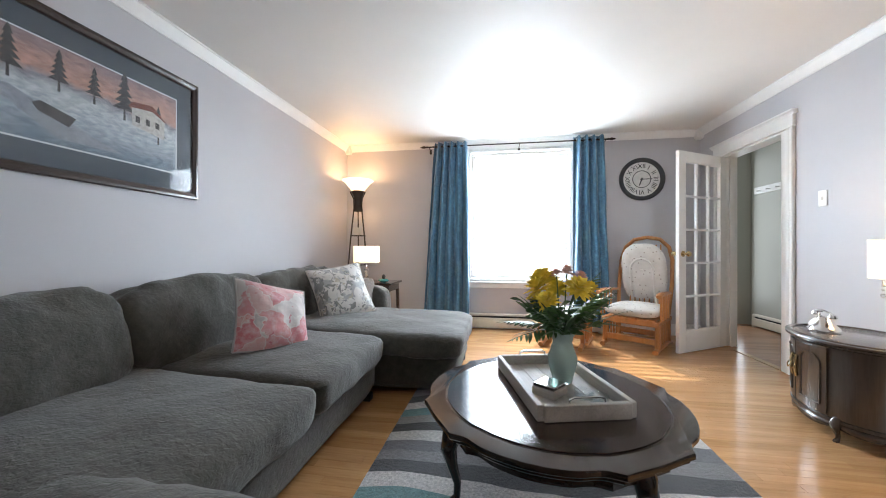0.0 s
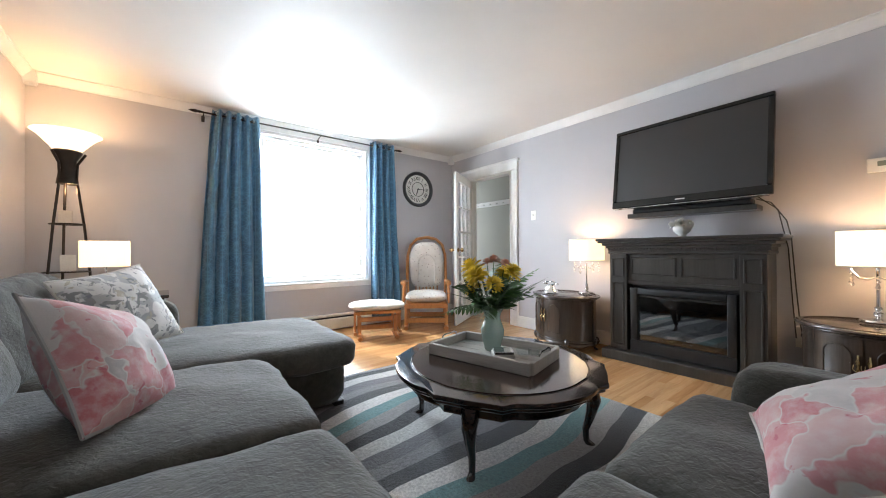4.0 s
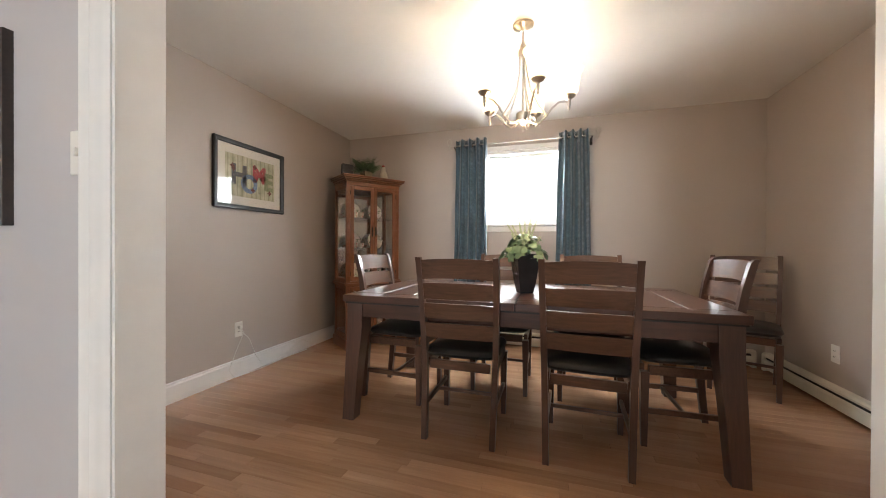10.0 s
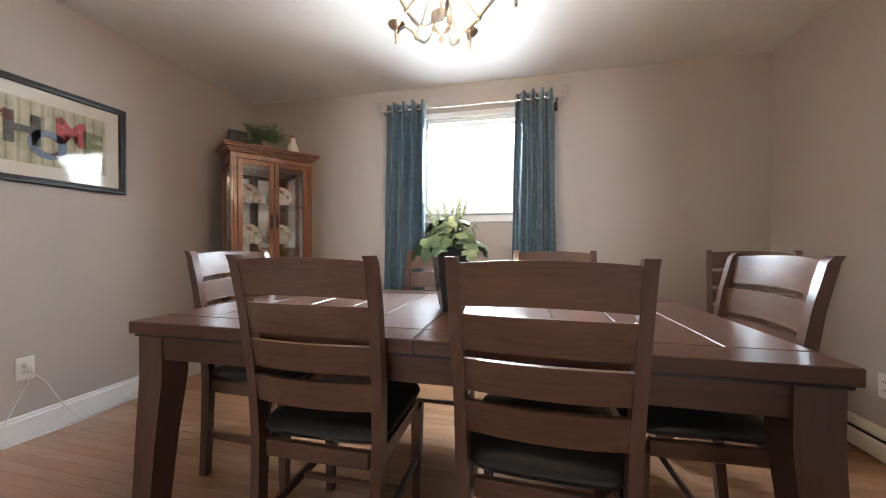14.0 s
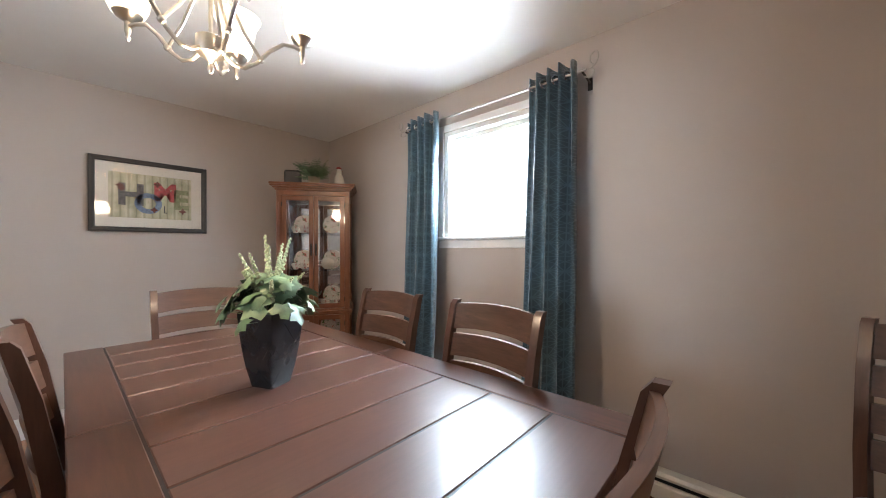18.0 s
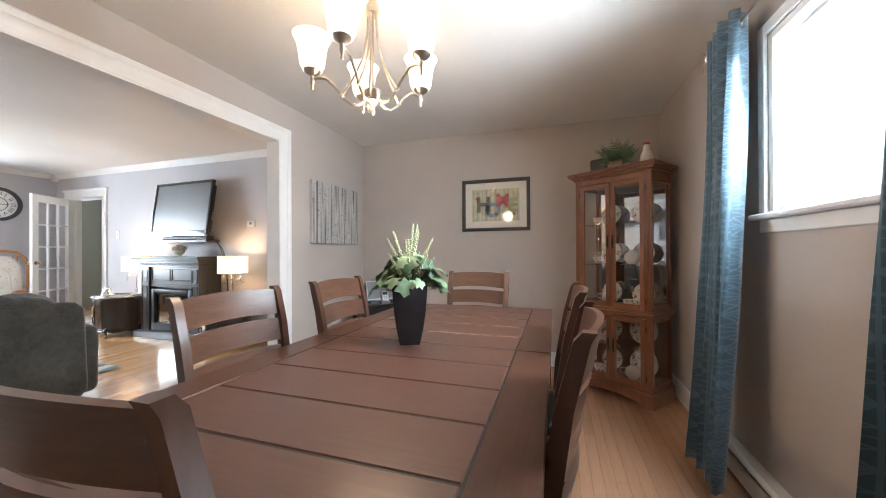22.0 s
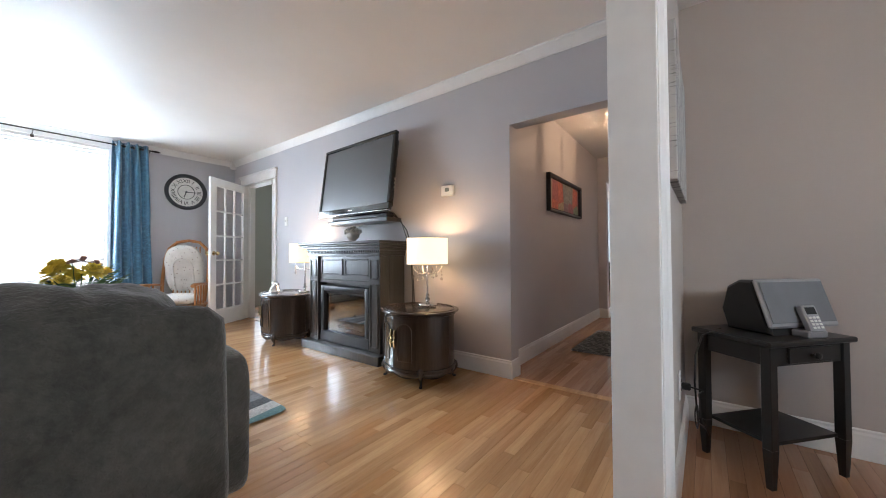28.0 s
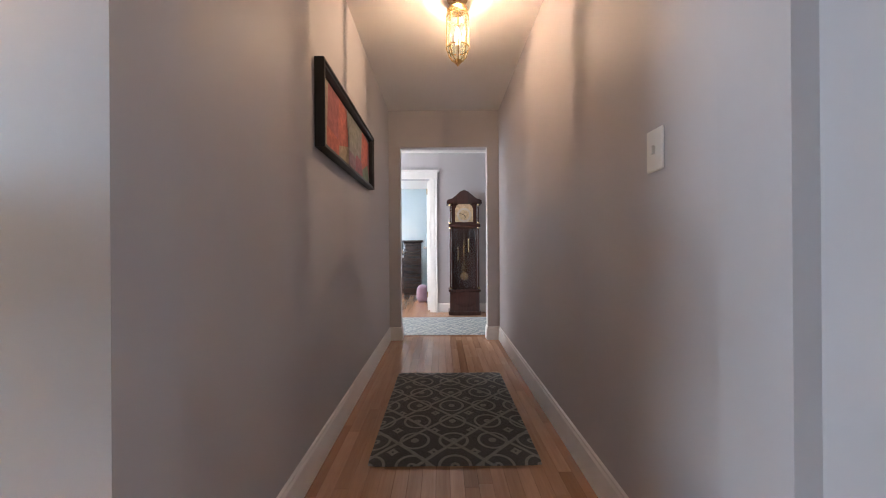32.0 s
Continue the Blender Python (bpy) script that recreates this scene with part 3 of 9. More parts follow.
for y, fy in ((DYN, -1), (YS, 1)):
    w = 0.108
    pr = moulded(w)
    cas.append(("side_casing", casing_run(pr, (ox1, y, 0), (ox1, y, oz), (1, 0, 0), (0, fy, 0), 0, 1)))
    cas.append(("side_casing", casing_run(pr, (ox0, y, 0), (ox0, y, oz), (-1, 0, 0), (0, fy, 0), 0, 1)))
    cas.append(("head_casing", casing_run(pr, (ox0, y, oz), (ox1, y, oz), (0, 0, 1), (0, fy, 0), 1, 1)))
casing("opening_casing", "white moulded casing of the wide room opening", cas)

# doorway to the entry: flat casing with a capped head
y0, y1, dz = DOOR
cas = [("jamb", box(XE - 0.002, y0, 0, XE + 0.132, y0 + 0.02, dz - 0.02, 0.001)), ("jamb", box(XE - 0.002, y1 - 0.02, 0, XE + 0.132, y1, dz - 0.02, 0.001)), ("head_jamb", box(XE - 0.002, y0, dz - 0.02, XE + 0.132, y1, dz, 0.001)),
       ("stop", box(XE + 0.05, y0 + 0.02, 0, XE + 0.085, y0 + 0.033, dz - 0.02)), ("stop", box(XE + 0.05, y1 - 0.033, 0, XE + 0.085, y1 - 0.02, dz - 0.02))]
for s, yy in ((-1, y0), (1, y1)):
    cas.append(("side_casing", casing_run(moulded(0.125, 0.022), (XE, yy, 0), (XE, yy, dz), (0, s, 0), (-1, 0, 0))))
cas += [("head_casing", box(XE - 0.024, y0 - 0.13, dz, XE, y1 + 0.13, dz + 0.105, 0.002)), ("head_fillet", box(XE - 0.034, y0 - 0.138, dz - 0.004, XE, y1 + 0.138, dz + 0.014, 0.003)),
        ("head_cap", run([(0, 0), (0.028, 0), (0.032, 0.012), (0.05, 0.022), (0.05, 0.034), (0, 0.034)], (XE, y0 - 0.15, dz + 0.105), (XE, y1 + 0.15, dz + 0.105), (-1, 0, 0)))]
casing("doorway_casing", "white doorway casing with a capped head", cas)
cas = [("jamb", box(7.398, BD[0], 0, 7.522, BD[0] + 0.02, BD[2], 0.001)), ("jamb", box(7.398, BD[1] - 0.02, 0, 7.522, BD[1], BD[2], 0.001)),
       ("side_casing", casing_run(moulded(0.1), (7.40, BD[0], 0), (7.40, BD[0], BD[2]), (0, -1, 0), (-1, 0, 0))), ("side_casing", casing_run(moulded(0.1), (7.40, BD[1], 0), (7.40, BD[1], BD[2]), (0, 1, 0), (-1, 0, 0))),
       ("head_casing", box(7.378, BD[0] - 0.105, BD[2], 7.40, BD[1] + 0.105, BD[2] + 0.1, 0.002)), ("head_cap", run([(0, 0), (0.028, 0), (0.05, 0.022), (0.05, 0.034), (0, 0.034)], (7.40, BD[0] - 0.125, BD[2] + 0.1), (7.40, BD[1] + 0.125, BD[2] + 0.1), (-1, 0, 0)))]
casing("bedroom_doorway_casing", "white doorway casing with a capped head", cas)
solo("threshold", box(XE - 0.005, HALL[0], -0.012, XE + 0.055, HALL[1], 0.006, 0.004), M_PLANK, "maple threshold strip across the hall opening", "threshold", kind="structure")
solo("threshold_entry", box(XE - 0.005, DOOR[0] + 0.02, -0.012, XE + 0.055, DOOR[1] - 0.02, 0.007, 0.004), M_PLANK, "maple threshold strip in the doorway", "threshold", kind="structure")


# ---------------------------------------------------------------- windows, doors, curtains, heaters
def words(body, size, material, parent, m, label="", name="lettering", thick=0.0006, bold=0.0):
    cu = bpy.data.curves.new(name, "FONT")
    cu.body, cu.size, cu.extrude, cu.align_x, cu.align_y = body, size, thick, "CENTER", "CENTER"
    cu.offset = bold
    tmp = bpy.data.objects.new(name, cu)
    scene.collection.objects.link(tmp)
    me = bpy.data.meshes.new_from_object(tmp)
    bpy.data.objects.remove(tmp)
    me.materials.clear()
    me.materials.append(material)
    ob = part(name, me, material, parent, label)
    ob.matrix_basis = m
    return ob


def slat_material():
    n = Nodes("white_blind_slat")
    out = n.t.nodes["Material Output"]
    tl, mx = n.node("BsdfTranslucent"), n.node("MixShader")
    tl.inputs[0].default_value = (0.9, 0.9, 0.88, 1)
    n.done(plain_color(n, (0.82, 0.82, 0.80)), 0.4)
    mx.inputs[0].default_value = 0.45
    n.link(n.bsdf.outputs[0], mx.inputs[1])
    n.link(tl.outputs[0], mx.inputs[2])
    n.link(mx.outputs[0], out.inputs["Surface"])
    return n.mat


def plain_color(n, c):
    return n.ramp(n.noise(8, 3), [(0.3, tint(c, 0.96)), (0.7, tint(c, 1.03))])


M_SLAT = slat_material()
M_OUT = glow("hazy_bright_sky", (0.93, 0.97, 1.0), 5.0)


def window(name, x0, x1, z0, z1, face, inward, label):
    """A window in an east-west wall whose room face is at y = face; inward is +1 where the room lies to +y."""
    s = inward
    ob = thing(name, label, "window", kind="structure")
    Y = lambda d: face - s * d      # depth into the wall
    bx = lambda a, d0, b, c, d1, e, r=0.003: box(a, min(Y(d0), Y(d1)), b, c, max(Y(d0), Y(d1)), e, r)
    for n, g in (("window_frame", bx(x0, 0.0, z0, x0 + 0.035, 0.19, z1)), ("window_frame", bx(x1 - 0.035, 0.0, z0, x1, 0.19, z1)),
                 ("window_frame", bx(x0 + 0.035, 0.0, z1 - 0.035, x1 - 0.035, 0.19, z1)), ("window_frame", bx(x0 + 0.035, 0.02, z0, x1 - 0.035, 0.19, z0 + 0.03)),
                 ("sash", bx(x0 + 0.035, 0.12, z0 + 0.03, x0 + 0.085, 0.16, z1 - 0.035)), ("sash", bx(x1 - 0.085, 0.12, z0 + 0.03, x1 - 0.035, 0.16, z1 - 0.035)),
                 ("sash", bx(x0 + 0.085, 0.12, z0 + 0.03, x1 - 0.085, 0.16, z0 + 0.085)), ("sash", bx(x0 + 0.085, 0.12, z1 - 0.09, x1 - 0.085, 0.16, z1 - 0.035))):
        part(n, g, M_TRIM, ob, smooth=25)
    # casing boards on the wall
    w = 0.05
    part("casing", bx(x0 - w, -0.016, z0 - 0.02, x0, 0, z1 + w), M_TRIM, ob)
    part("casing", bx(x1, -0.016, z0 - 0.02, x1 + w, 0, z1 + w), M_TRIM, ob)
    part("casing", bx(x0, -0.016, z1, x1, 0, z1 + w), M_TRIM, ob)
    part("window_sill", bx(x0 - w - 0.02, -0.05, z0 - 0.025, x1 + w + 0.02, 0.02, z0, 0.006), M_TRIM, ob)
    part("apron", bx(x0 - w, -0.014, z0 - 0.085, x1 + w, 0, z0 - 0.026, 0.004), M_TRIM, ob)
    pane = part("pane", bx(x0 + 0.085, 0.138, z0 + 0.085, x1 - 0.085, 0.143, z1 - 0.09, 0), M_GLASS, ob)
    pane.visible_shadow = False
    return ob


window("window_1", *WIN, YN, -1, "wide white window with lowered slat blind")
window("window_2", *DWIN, DYS, 1, "small high white window with lowered slat blind")


def blind(x0, x1, z0, z1, y, tilt, label, pitch=0.042, deep=0.024):
    ob = thing("window_blind", label, "blind", Matrix.Translation((0, y, 0)))
    part("headrail", box(x0, -0.018, z1 - 0.035, x1, 0.018, z1, 0.003), M_WHITE, ob)
    n = int((z1 - z0 - 0.06) / pitch)
    me = Geo().join(box(x0, -deep, -0.0008, x1, deep, 0.0008), pose(0, 0, 0, tilt)).mesh("slat", 0)
    for k in range(n):
        part("slat", me, M_SLAT, ob, m=Matrix.Translation((0, 0, z0 + 0.03 + k * pitch)))
    part("bottom_rail", box(x0, -0.02, z0 + 0.001, x1, 0.02, z0 + 0.015, 0.003), M_WHITE, ob)
    for x in (x0 + 0.12, (x0 + x1) / 2, x1 - 0.12):
        part("ladder_cord", rod((x, 0.022, z0 + 0.01), (x, 0.022, z1 - 0.03), 0.001, 5), M_WHITE, ob)
    return ob


blind(WIN[0] + 0.045, WIN[1] - 0.045, WIN[2] + 0.002, WIN[3] - 0.036, YN + 0.075, 24, "white slat blind lowered with its slats open", 0.125, 0.044)
blind(DWIN[0] + 0.045, DWIN[1] - 0.045, DWIN[2] + 0.032, DWIN[3] - 0.036, DYS - 0.075, 62, "white slat blind lowered and closed in the dining window")
solo("backdrop", box(-6, 9.9, -0.5, 8, 10, 5.5), M_OUT, "plain bright haze outside the living room window", "backdrop", kind="structure", smooth=0)
solo("backdrop_garden", box(-6, -9.6, -0.5, 8, -9.5, 8), M_OUT, "plain bright haze outside the dining window", "backdrop", kind="structure", smooth=0)
solo("ground", box(-600, -600, -0.9, 600, 600, -0.4), plain("snowy_ground", (0.62, 0.64, 0.66), 0.9, scale=0.2), "pale open ground round the house", "ground", kind="structure", smooth=0)


def curtain_material(name, dark, light, star):
    n = Nodes(name)
    v = n.space()
    weave = n.noise(700, 2, 0.5, v)
    base = n.ramp(n.noise(6, 4, 0.6, v), [(0.3, dark), (0.7, light)])
    line = None
    for turn in (0, 60, 120):
        for k, off in ((1.0, 0.0), (0.577, 0.25)):
            sep = n.node("SeparateXYZ")
            n.link(n.space((star, star, star), (0, turn + (30 if off else 0), 0)), sep.inputs[0])
            d = n.math("ABSOLUTE", n.math("SUBTRACT", n.math("FRACT", n.math("MULTIPLY", sep.outputs[0], k)), 0.5))
            e = n.math("GREATER_THAN", d, 0.455 if k == 1.0 else 0.475)
            line = e if line is None else n.math("MAXIMUM", line, e)
    c = n.mix(base, tint(light, 2.0), n.math("MULTIPLY", line, 0.40))
    n.bump(weave, 0.2, 0.001)
    r = n.ramp(line, [(0.0, (0.62, 0.62, 0.62)), (1.0, (0.3, 0.3, 0.3))])
    return n.done(c, r, 0.0, Sheen_Weight=0.3)


M_CURT = curtain_material("teal_blue_curtain", (0.032, 0.098, 0.168), (0.070, 0.182, 0.285), 16)
M_CURT_D = curtain_material("slate_blue_curtain", (0.030, 0.060, 0.082), (0.058, 0.108, 0.142), 22)


def curtain(x0, x1, x0b, x1b, z0, z1, y, sy, folds, material, label, ring, pair, lean=0.0):
    """A pleated curtain that hangs from rings; wider at the hem; sy: towards the room."""
    ob = thing("curtain", label, "curtain", Matrix.Translation((0, y, 0)), pair)
    nx, nz = folds * 10, 26
    g = Geo()
    for j in range(nz + 1):
        t = j / nz
        z = z1 + (z0 - z1) * t
        a, b = x0 + (x0b - x0) * t ** 0.8, x1 + (x1b - x1) * t ** 0.8
        for i in range(nx + 1):
            u = i / nx
            ph = u * folds * 2 * math.pi
            amp = 0.040 + 0.012 * math.sin(3 * t + 5 * u)
            d = amp * math.sin(ph + 0.5 * math.sin(2.2 * t + 3 * u)) + 0.012 * noise.noise(Vector((u * 6, t * 3, folds)))
            g.v.append((a + (b - a) * u + 0.010 * math.cos(ph) * t + 0.006 * noise.noise(Vector((u * 9, t * 5, 2))), d + sy * lean * t ** 1.5, z + 0.004 * math.sin(ph * 2)))
    w = nx + 1
    for j in range(nz):
        for i in range(nx):
            g.f.append((j * w + i, j * w + i + 1, (j + 1) * w + i + 1, (j + 1) * w + i))
    cloth = part("cloth", g, material, ob, smooth=70)
    so = cloth.modifiers.new("thickness", "SOLIDIFY")
    so.thickness = 0.0025
    n = folds * 2
    ringmesh = tube([(0.0215 * math.cos(a), 0, 0.0215 * math.sin(a)) for a in [2 * math.pi * k / 16 for k in range(17)]], 0.005, 6, False).mesh("grommet")
    for k in range(n):
        u = (k + 0.5) / n
        ph = u * folds * 2 * math.pi
        x = x0 + (x1 - x0) * u
        part("grommet", ringmesh, M_CHROME, ob, "chrome grommet", m=pose(x, 0.0, ring, 0, 0, 55 if k % 2 else -55))
    return ob


RZ = 2.405
curtain(-0.70, -0.27, -0.85, -0.24, 0.10, 2.455, YN - 0.10, -1, 5, M_CURT, "long teal blue grommet curtain beside the wide window", RZ, "living room curtains", 0.07)
curtain(1.06, 1.42, 1.04, 1.46, 0.10, 2.455, YN - 0.10, -1, 4, M_CURT, "long teal blue grommet curtain beside the wide window", RZ, "living room curtains", 0.07)
rodt = thing("curtain_rod", "dark bronze curtain rod with pointed finials over the wide window", "curtain rod")
part("rod", rod((-0.80, YN - 0.10, RZ), (1.46, YN - 0.10, RZ), 0.009), M_BRONZE, rodt)
for x, s in ((-0.80, -1), (1.46, 1)):
    part("finial", Geo().join(lathe([(0.009, 0), (0.016, 0.008), (0.010, 0.02), (0.018, 0.045), (0.012, 0.075), (0.002, 0.10)], 14), pose(x, YN - 0.10, RZ, 0, 90 * s, 0)), M_BRONZE, rodt)
for x in (-0.775, 0.40, 1.44):
    part("bracket", tube([(x, YN - 0.10, RZ - 0.012), (x, YN - 0.05, RZ - 0.02), (x, YN - 0.004, RZ - 0.035)], 0.006).join(box(x - 0.014, YN - 0.006, RZ - 0.07, x + 0.014, YN, RZ - 0.01, 0.002)), M_BRONZE, rodt)

RD = 2.176
DY = DYS + 0.115
curtain(0.785, 1.125, 0.745, 1.13, 0.055, 2.236, DY, 1, 4, M_CURT_D, "long slate teal patterned curtain at the dining window", RD, "dining room curtains", 0.10)
curtain(-0.235, 0.045, -0.275, 0.075, 0.055, 2.236, DY, 1, 4, M_CURT_D, "long slate teal patterned curtain at the dining window", RD, "dining room curtains", 0.10)
rodt = thing("curtain_rod", "slim nickel curtain rod with scroll finials", "curtain rod")
part("rod", rod((-0.285, DY, RD), (1.17, DY, RD), 0.007), M_NICKEL, rodt)
for x, s in ((-0.285, -1), (1.17, 1)):
    pts = [(x + s * (0.01 + 0.05 * k / 20 + 0.035 * math.sin(k / 20 * 5.5)), DY, RD + 0.042 * (1 - math.cos(k / 20 * 5.5)) * (1 if k < 12 else 0.9)) for k in range(21)]
    part("scroll_finial", tube(pts, 0.0045, 6), M_NICKEL, rodt)
    pts = [(x + s * (0.01 + 0.03 * math.sin(k / 12 * 4)), DY, RD - 0.022 * (1 - math.cos(k / 12 * 4))) for k in range(13)]
    part("scroll_finial", tube(pts, 0.004, 6), M_NICKEL, rodt)
for x in (-0.265, 1.15):
    part("bracket", tube([(x, DY, RD - 0.01), (x, DYS + 0.05, RD - 0.02), (x, DYS + 0.003, RD - 0.03)], 0.006).join(box(x - 0.013, DYS, RD - 0.07, x + 0.013, DYS + 0.006, RD, 0.002)), M_BRONZE, rodt)

M_SLOT = plain("black_heater_slot", (0.012, 0.012, 0.012), 0.6)


def heater(a, b, out, h=0.185):
    """A baseboard heater along the wall from a to b."""
    ob = thing("baseboard_heater", "long cream enamel baseboard heater along the wall", "heater", group="baseboard heaters")
    A, B, o = (*a, 0), (*b, 0), (*out, 0)
    part("back_panel", run([(0, 0.012), (0.012, 0.012), (0.012, h - 0.012), (0, h - 0.012)], A, B, o), M_HEATER, ob, smooth=20)
    part("front_cover", run([(0.05, 0.022), (0.062, 0.022), (0.064, 0.03), (0.064, h - 0.06), (0.058, h - 0.048), (0.050, h - 0.048)], A, B, o), M_HEATER, ob, smooth=20)
    part("top_hood", run([(0, h - 0.011), (0, h), (0.05, h), (0.064, h - 0.012), (0.064, h - 0.024), (0.058, h - 0.022), (0.05, h - 0.012)], A, B, o), M_HEATER, ob, smooth=20)
    part("fin_core", run([(0.014, 0.03), (0.048, 0.03), (0.048, h - 0.035), (0.014, h - 0.035)], A, B, o), M_SLOT, ob, smooth=20)
    t = (Vector(B) - Vector(A)).normalized()
    for p, q in ((Vector(A) - t * 0.03, Vector(A)), (Vector(B), Vector(B) + t * 0.03)):
        part("end_cap", run([(0, 0.0), (0.066, 0.0), (0.066, h - 0.012), (0.052, h + 0.002), (0, h + 0.002)], p, q, o), M_HEATER, ob, smooth=20)
    return ob


heater((-0.95, YN), (1.38, YN), (0, -1), 0.20)
heater((DXW, DYS + 0.12), (DXW, DYN - 0.25), (1, 0), 0.15)
heater((DXW + 0.12, DYS), (1.52, DYS), (0, 1), 0.15)
heater((3.62, 4.15), (3.62, 5.45), (-1, 0), 0.17)


# french door, open into the living room
def french_door():
    dw, dh, th = 0.765, 2.02, 0.036
    ax, ay = XE - 0.012, DOOR[1] - 0.025
    fx, fy = 1.905, 3.925
    ang = math.degrees(math.atan2(fy - ay, fx - ax))
    ob = thing("door_1", "white french door with fifteen panes, standing open", "door", pose(ax, ay, 0.012, 0, 0, ang), kind="structure")
    s, top, bot = 0.105, 0.11, 0.22
    for n, b in (("stile", (0, 0, 0, s, th, dh)), ("stile", (dw - s, 0, 0, dw, th, dh)), ("top_rail", (s, 0, dh - top, dw - s, th, dh)), ("bottom_rail", (s, 0, 0, dw - s, th, bot))):
        part(n, box(*b, 0.003), M_TRIM, ob)
    w, h = (dw - 2 * s), dh - top - bot
    for k in (1, 2):
        part("muntin", box(s + w * k / 3 - 0.011, 0.004, bot, s + w * k / 3 + 0.011, th - 0.004, dh - top, 0.004), M_TRIM, ob)
    for j in (1, 2, 3, 4):
        for k in range(3):
            part("muntin", box(s + w * k / 3 + (0.011 if k else 0), 0.004, bot + h * j / 5 - 0.011, s + w * (k + 1) / 3 - (0.011 if k < 2 else 0), th - 0.004, bot + h * j / 5 + 0.011, 0.004), M_TRIM, ob)
    for j in range(5):
        for k in range(3):
            p = part("pane", box(s + w * k / 3 + 0.005, th / 2 - 0.0015, bot + h * j / 5 + 0.005, s + w * (k + 1) / 3 - 0.005, th / 2 + 0.0015, bot + h * (j + 1) / 5 - 0.005), M_GLASS, ob)
    for d in (-1, 1):
        y = th if d > 0 else 0
        hd = part("door_handle", Geo().join(lathe([(0.030, 0), (0.030, 0.006), (0.012, 0.012), (0.011, 0.035), (0.022, 0.042), (0.029, 0.056), (0.022, 0.072), (0.004, 0.078)], 18), pose(dw - 0.055, y, 0.99, -90 * d, 0, 0)), M_BRASS, ob, "polished brass door knob")
    for z in (0.22, 1.0, 1.8):
        part("hinge", rod((0.0, -0.006, z - 0.045), (0.0, -0.006, z + 0.045), 0.007, 8), M_BRASS, ob)


french_door()
rail = thing("coat_hook_rail", "white coat hook rail with knobs on the entry wall", "hook rail")
part("board", box(3.595, 4.45, 1.80, 3.618, 5.5, 1.89, 0.004), M_TRIM, rail)
for k in range(6):
    part("peg", Geo().join(lathe([(0.010, 0), (0.007, 0.02), (0.010, 0.035), (0.015, 0.045), (0.008, 0.052), (0.001, 0.053)], 12), pose(3.595, 4.58 + k * 0.16, 1.835, 0, -90, 0)), M_TRIM, rail)
bd = thing("door_2", "white panel door standing open into the bedroom", "door", pose(7.50, BD[0] + 0.022, 0.012, 0, 0, 3), kind="structure")
part("leaf", box(0, 0, 0, 0.74, 0.036, 2.02, 0.003), M_TRIM, bd)
part("door_handle", Geo().join(lathe([(0.028, 0), (0.012, 0.012), (0.026, 0.05), (0.004, 0.07)], 14), pose(0.68, 0.036, 0.98, -90, 0, 0)), M_NICKEL, bd)
for z in (0.25, 1.85):
    part("hinge", rod((-0.004, 0.04, z - 0.045), (-0.004, 0.04, z + 0.045), 0.008, 8), M_BRASS, bd)


def plate(name, at, out, w, h, label, cat, kind="switch"):
    """A wall plate; out: its direction."""
    o = Vector((*out, 0))
    m = Matrix.Translation(at) @ o.to_track_quat("-Y", "Z").to_matrix().to_4x4()
    ob = thing(name, label, cat, m)
    part("cover", box(-w / 2, -0.007, -h / 2, w / 2, 0, h / 2, 0.003), M_WHITE, ob)
    if kind == "switch":
        part("rocker", box(-0.006, -0.017, -0.012, 0.006, -0.007, 0.012, 0.002), M_WHITE, ob)
    elif kind == "outlet":
        for z in (-0.02, 0.02):
            sk = part("socket", Geo().join(lathe([(0.016, 0), (0.016, 0.002), (0.0001, 0.002)], 14), pose(0, -0.007, z, 90)), M_WHITE, ob)
            for x in (-0.006, 0.006):
                part("slot", box(x - 0.001, -0.0105, z - 0.004, x + 0.001, -0.009, z + 0.006), M_SLOT, sk)
    return ob


plate("light_switch", (XE, 3.145, 1.43), (-1, 0), 0.075, 0.12, "white light switch beside the doorway", "switch")
plate("light_switch", (1.372, YS, 1.32), (0, 1), 0.07, 0.125, "white light switch beside the room opening", "switch")
plate("light_switch", (3.055, HYR, 1.24), (0, 1), 0.075, 0.12, "white light switch on the hall wall", "switch")
plate("outlet", (XE, -2.73, 0.38), (-1, 0), 0.075, 0.12, "white outlet with a cord plugged in", "outlet", "outlet")
plate("outlet", (DXW, -3.54, 0.355), (1, 0), 0.075, 0.12, "white outlet over the heater", "outlet", "outlet")
plate("outlet", (1.99, DYN, 0.36), (0, -1), 0.075, 0.12, "white outlet with a black plug", "outlet", "outlet")


# ---------------------------------------------------------------- living room things
M_RUGS = None
M_FOOT = plain("black_plastic_foot", (0.015, 0.013, 0.012), 0.5)


def cushion(parent, name, c, size, rot=(0, 0, 0), wave=0.012, seed=1, px=5.0, pz=3.0, crown=0.12, n=(20, 20, 6), label="", material=None):
    g = puff(*size, px=px, pz=pz, nx=n[0], ny=n[1], nz=n[2], wave=wave, seed=seed, crown=crown, scale=5)
    return part(name, g, material or M_SOFA, parent, label, 80, pose(*c, *rot))


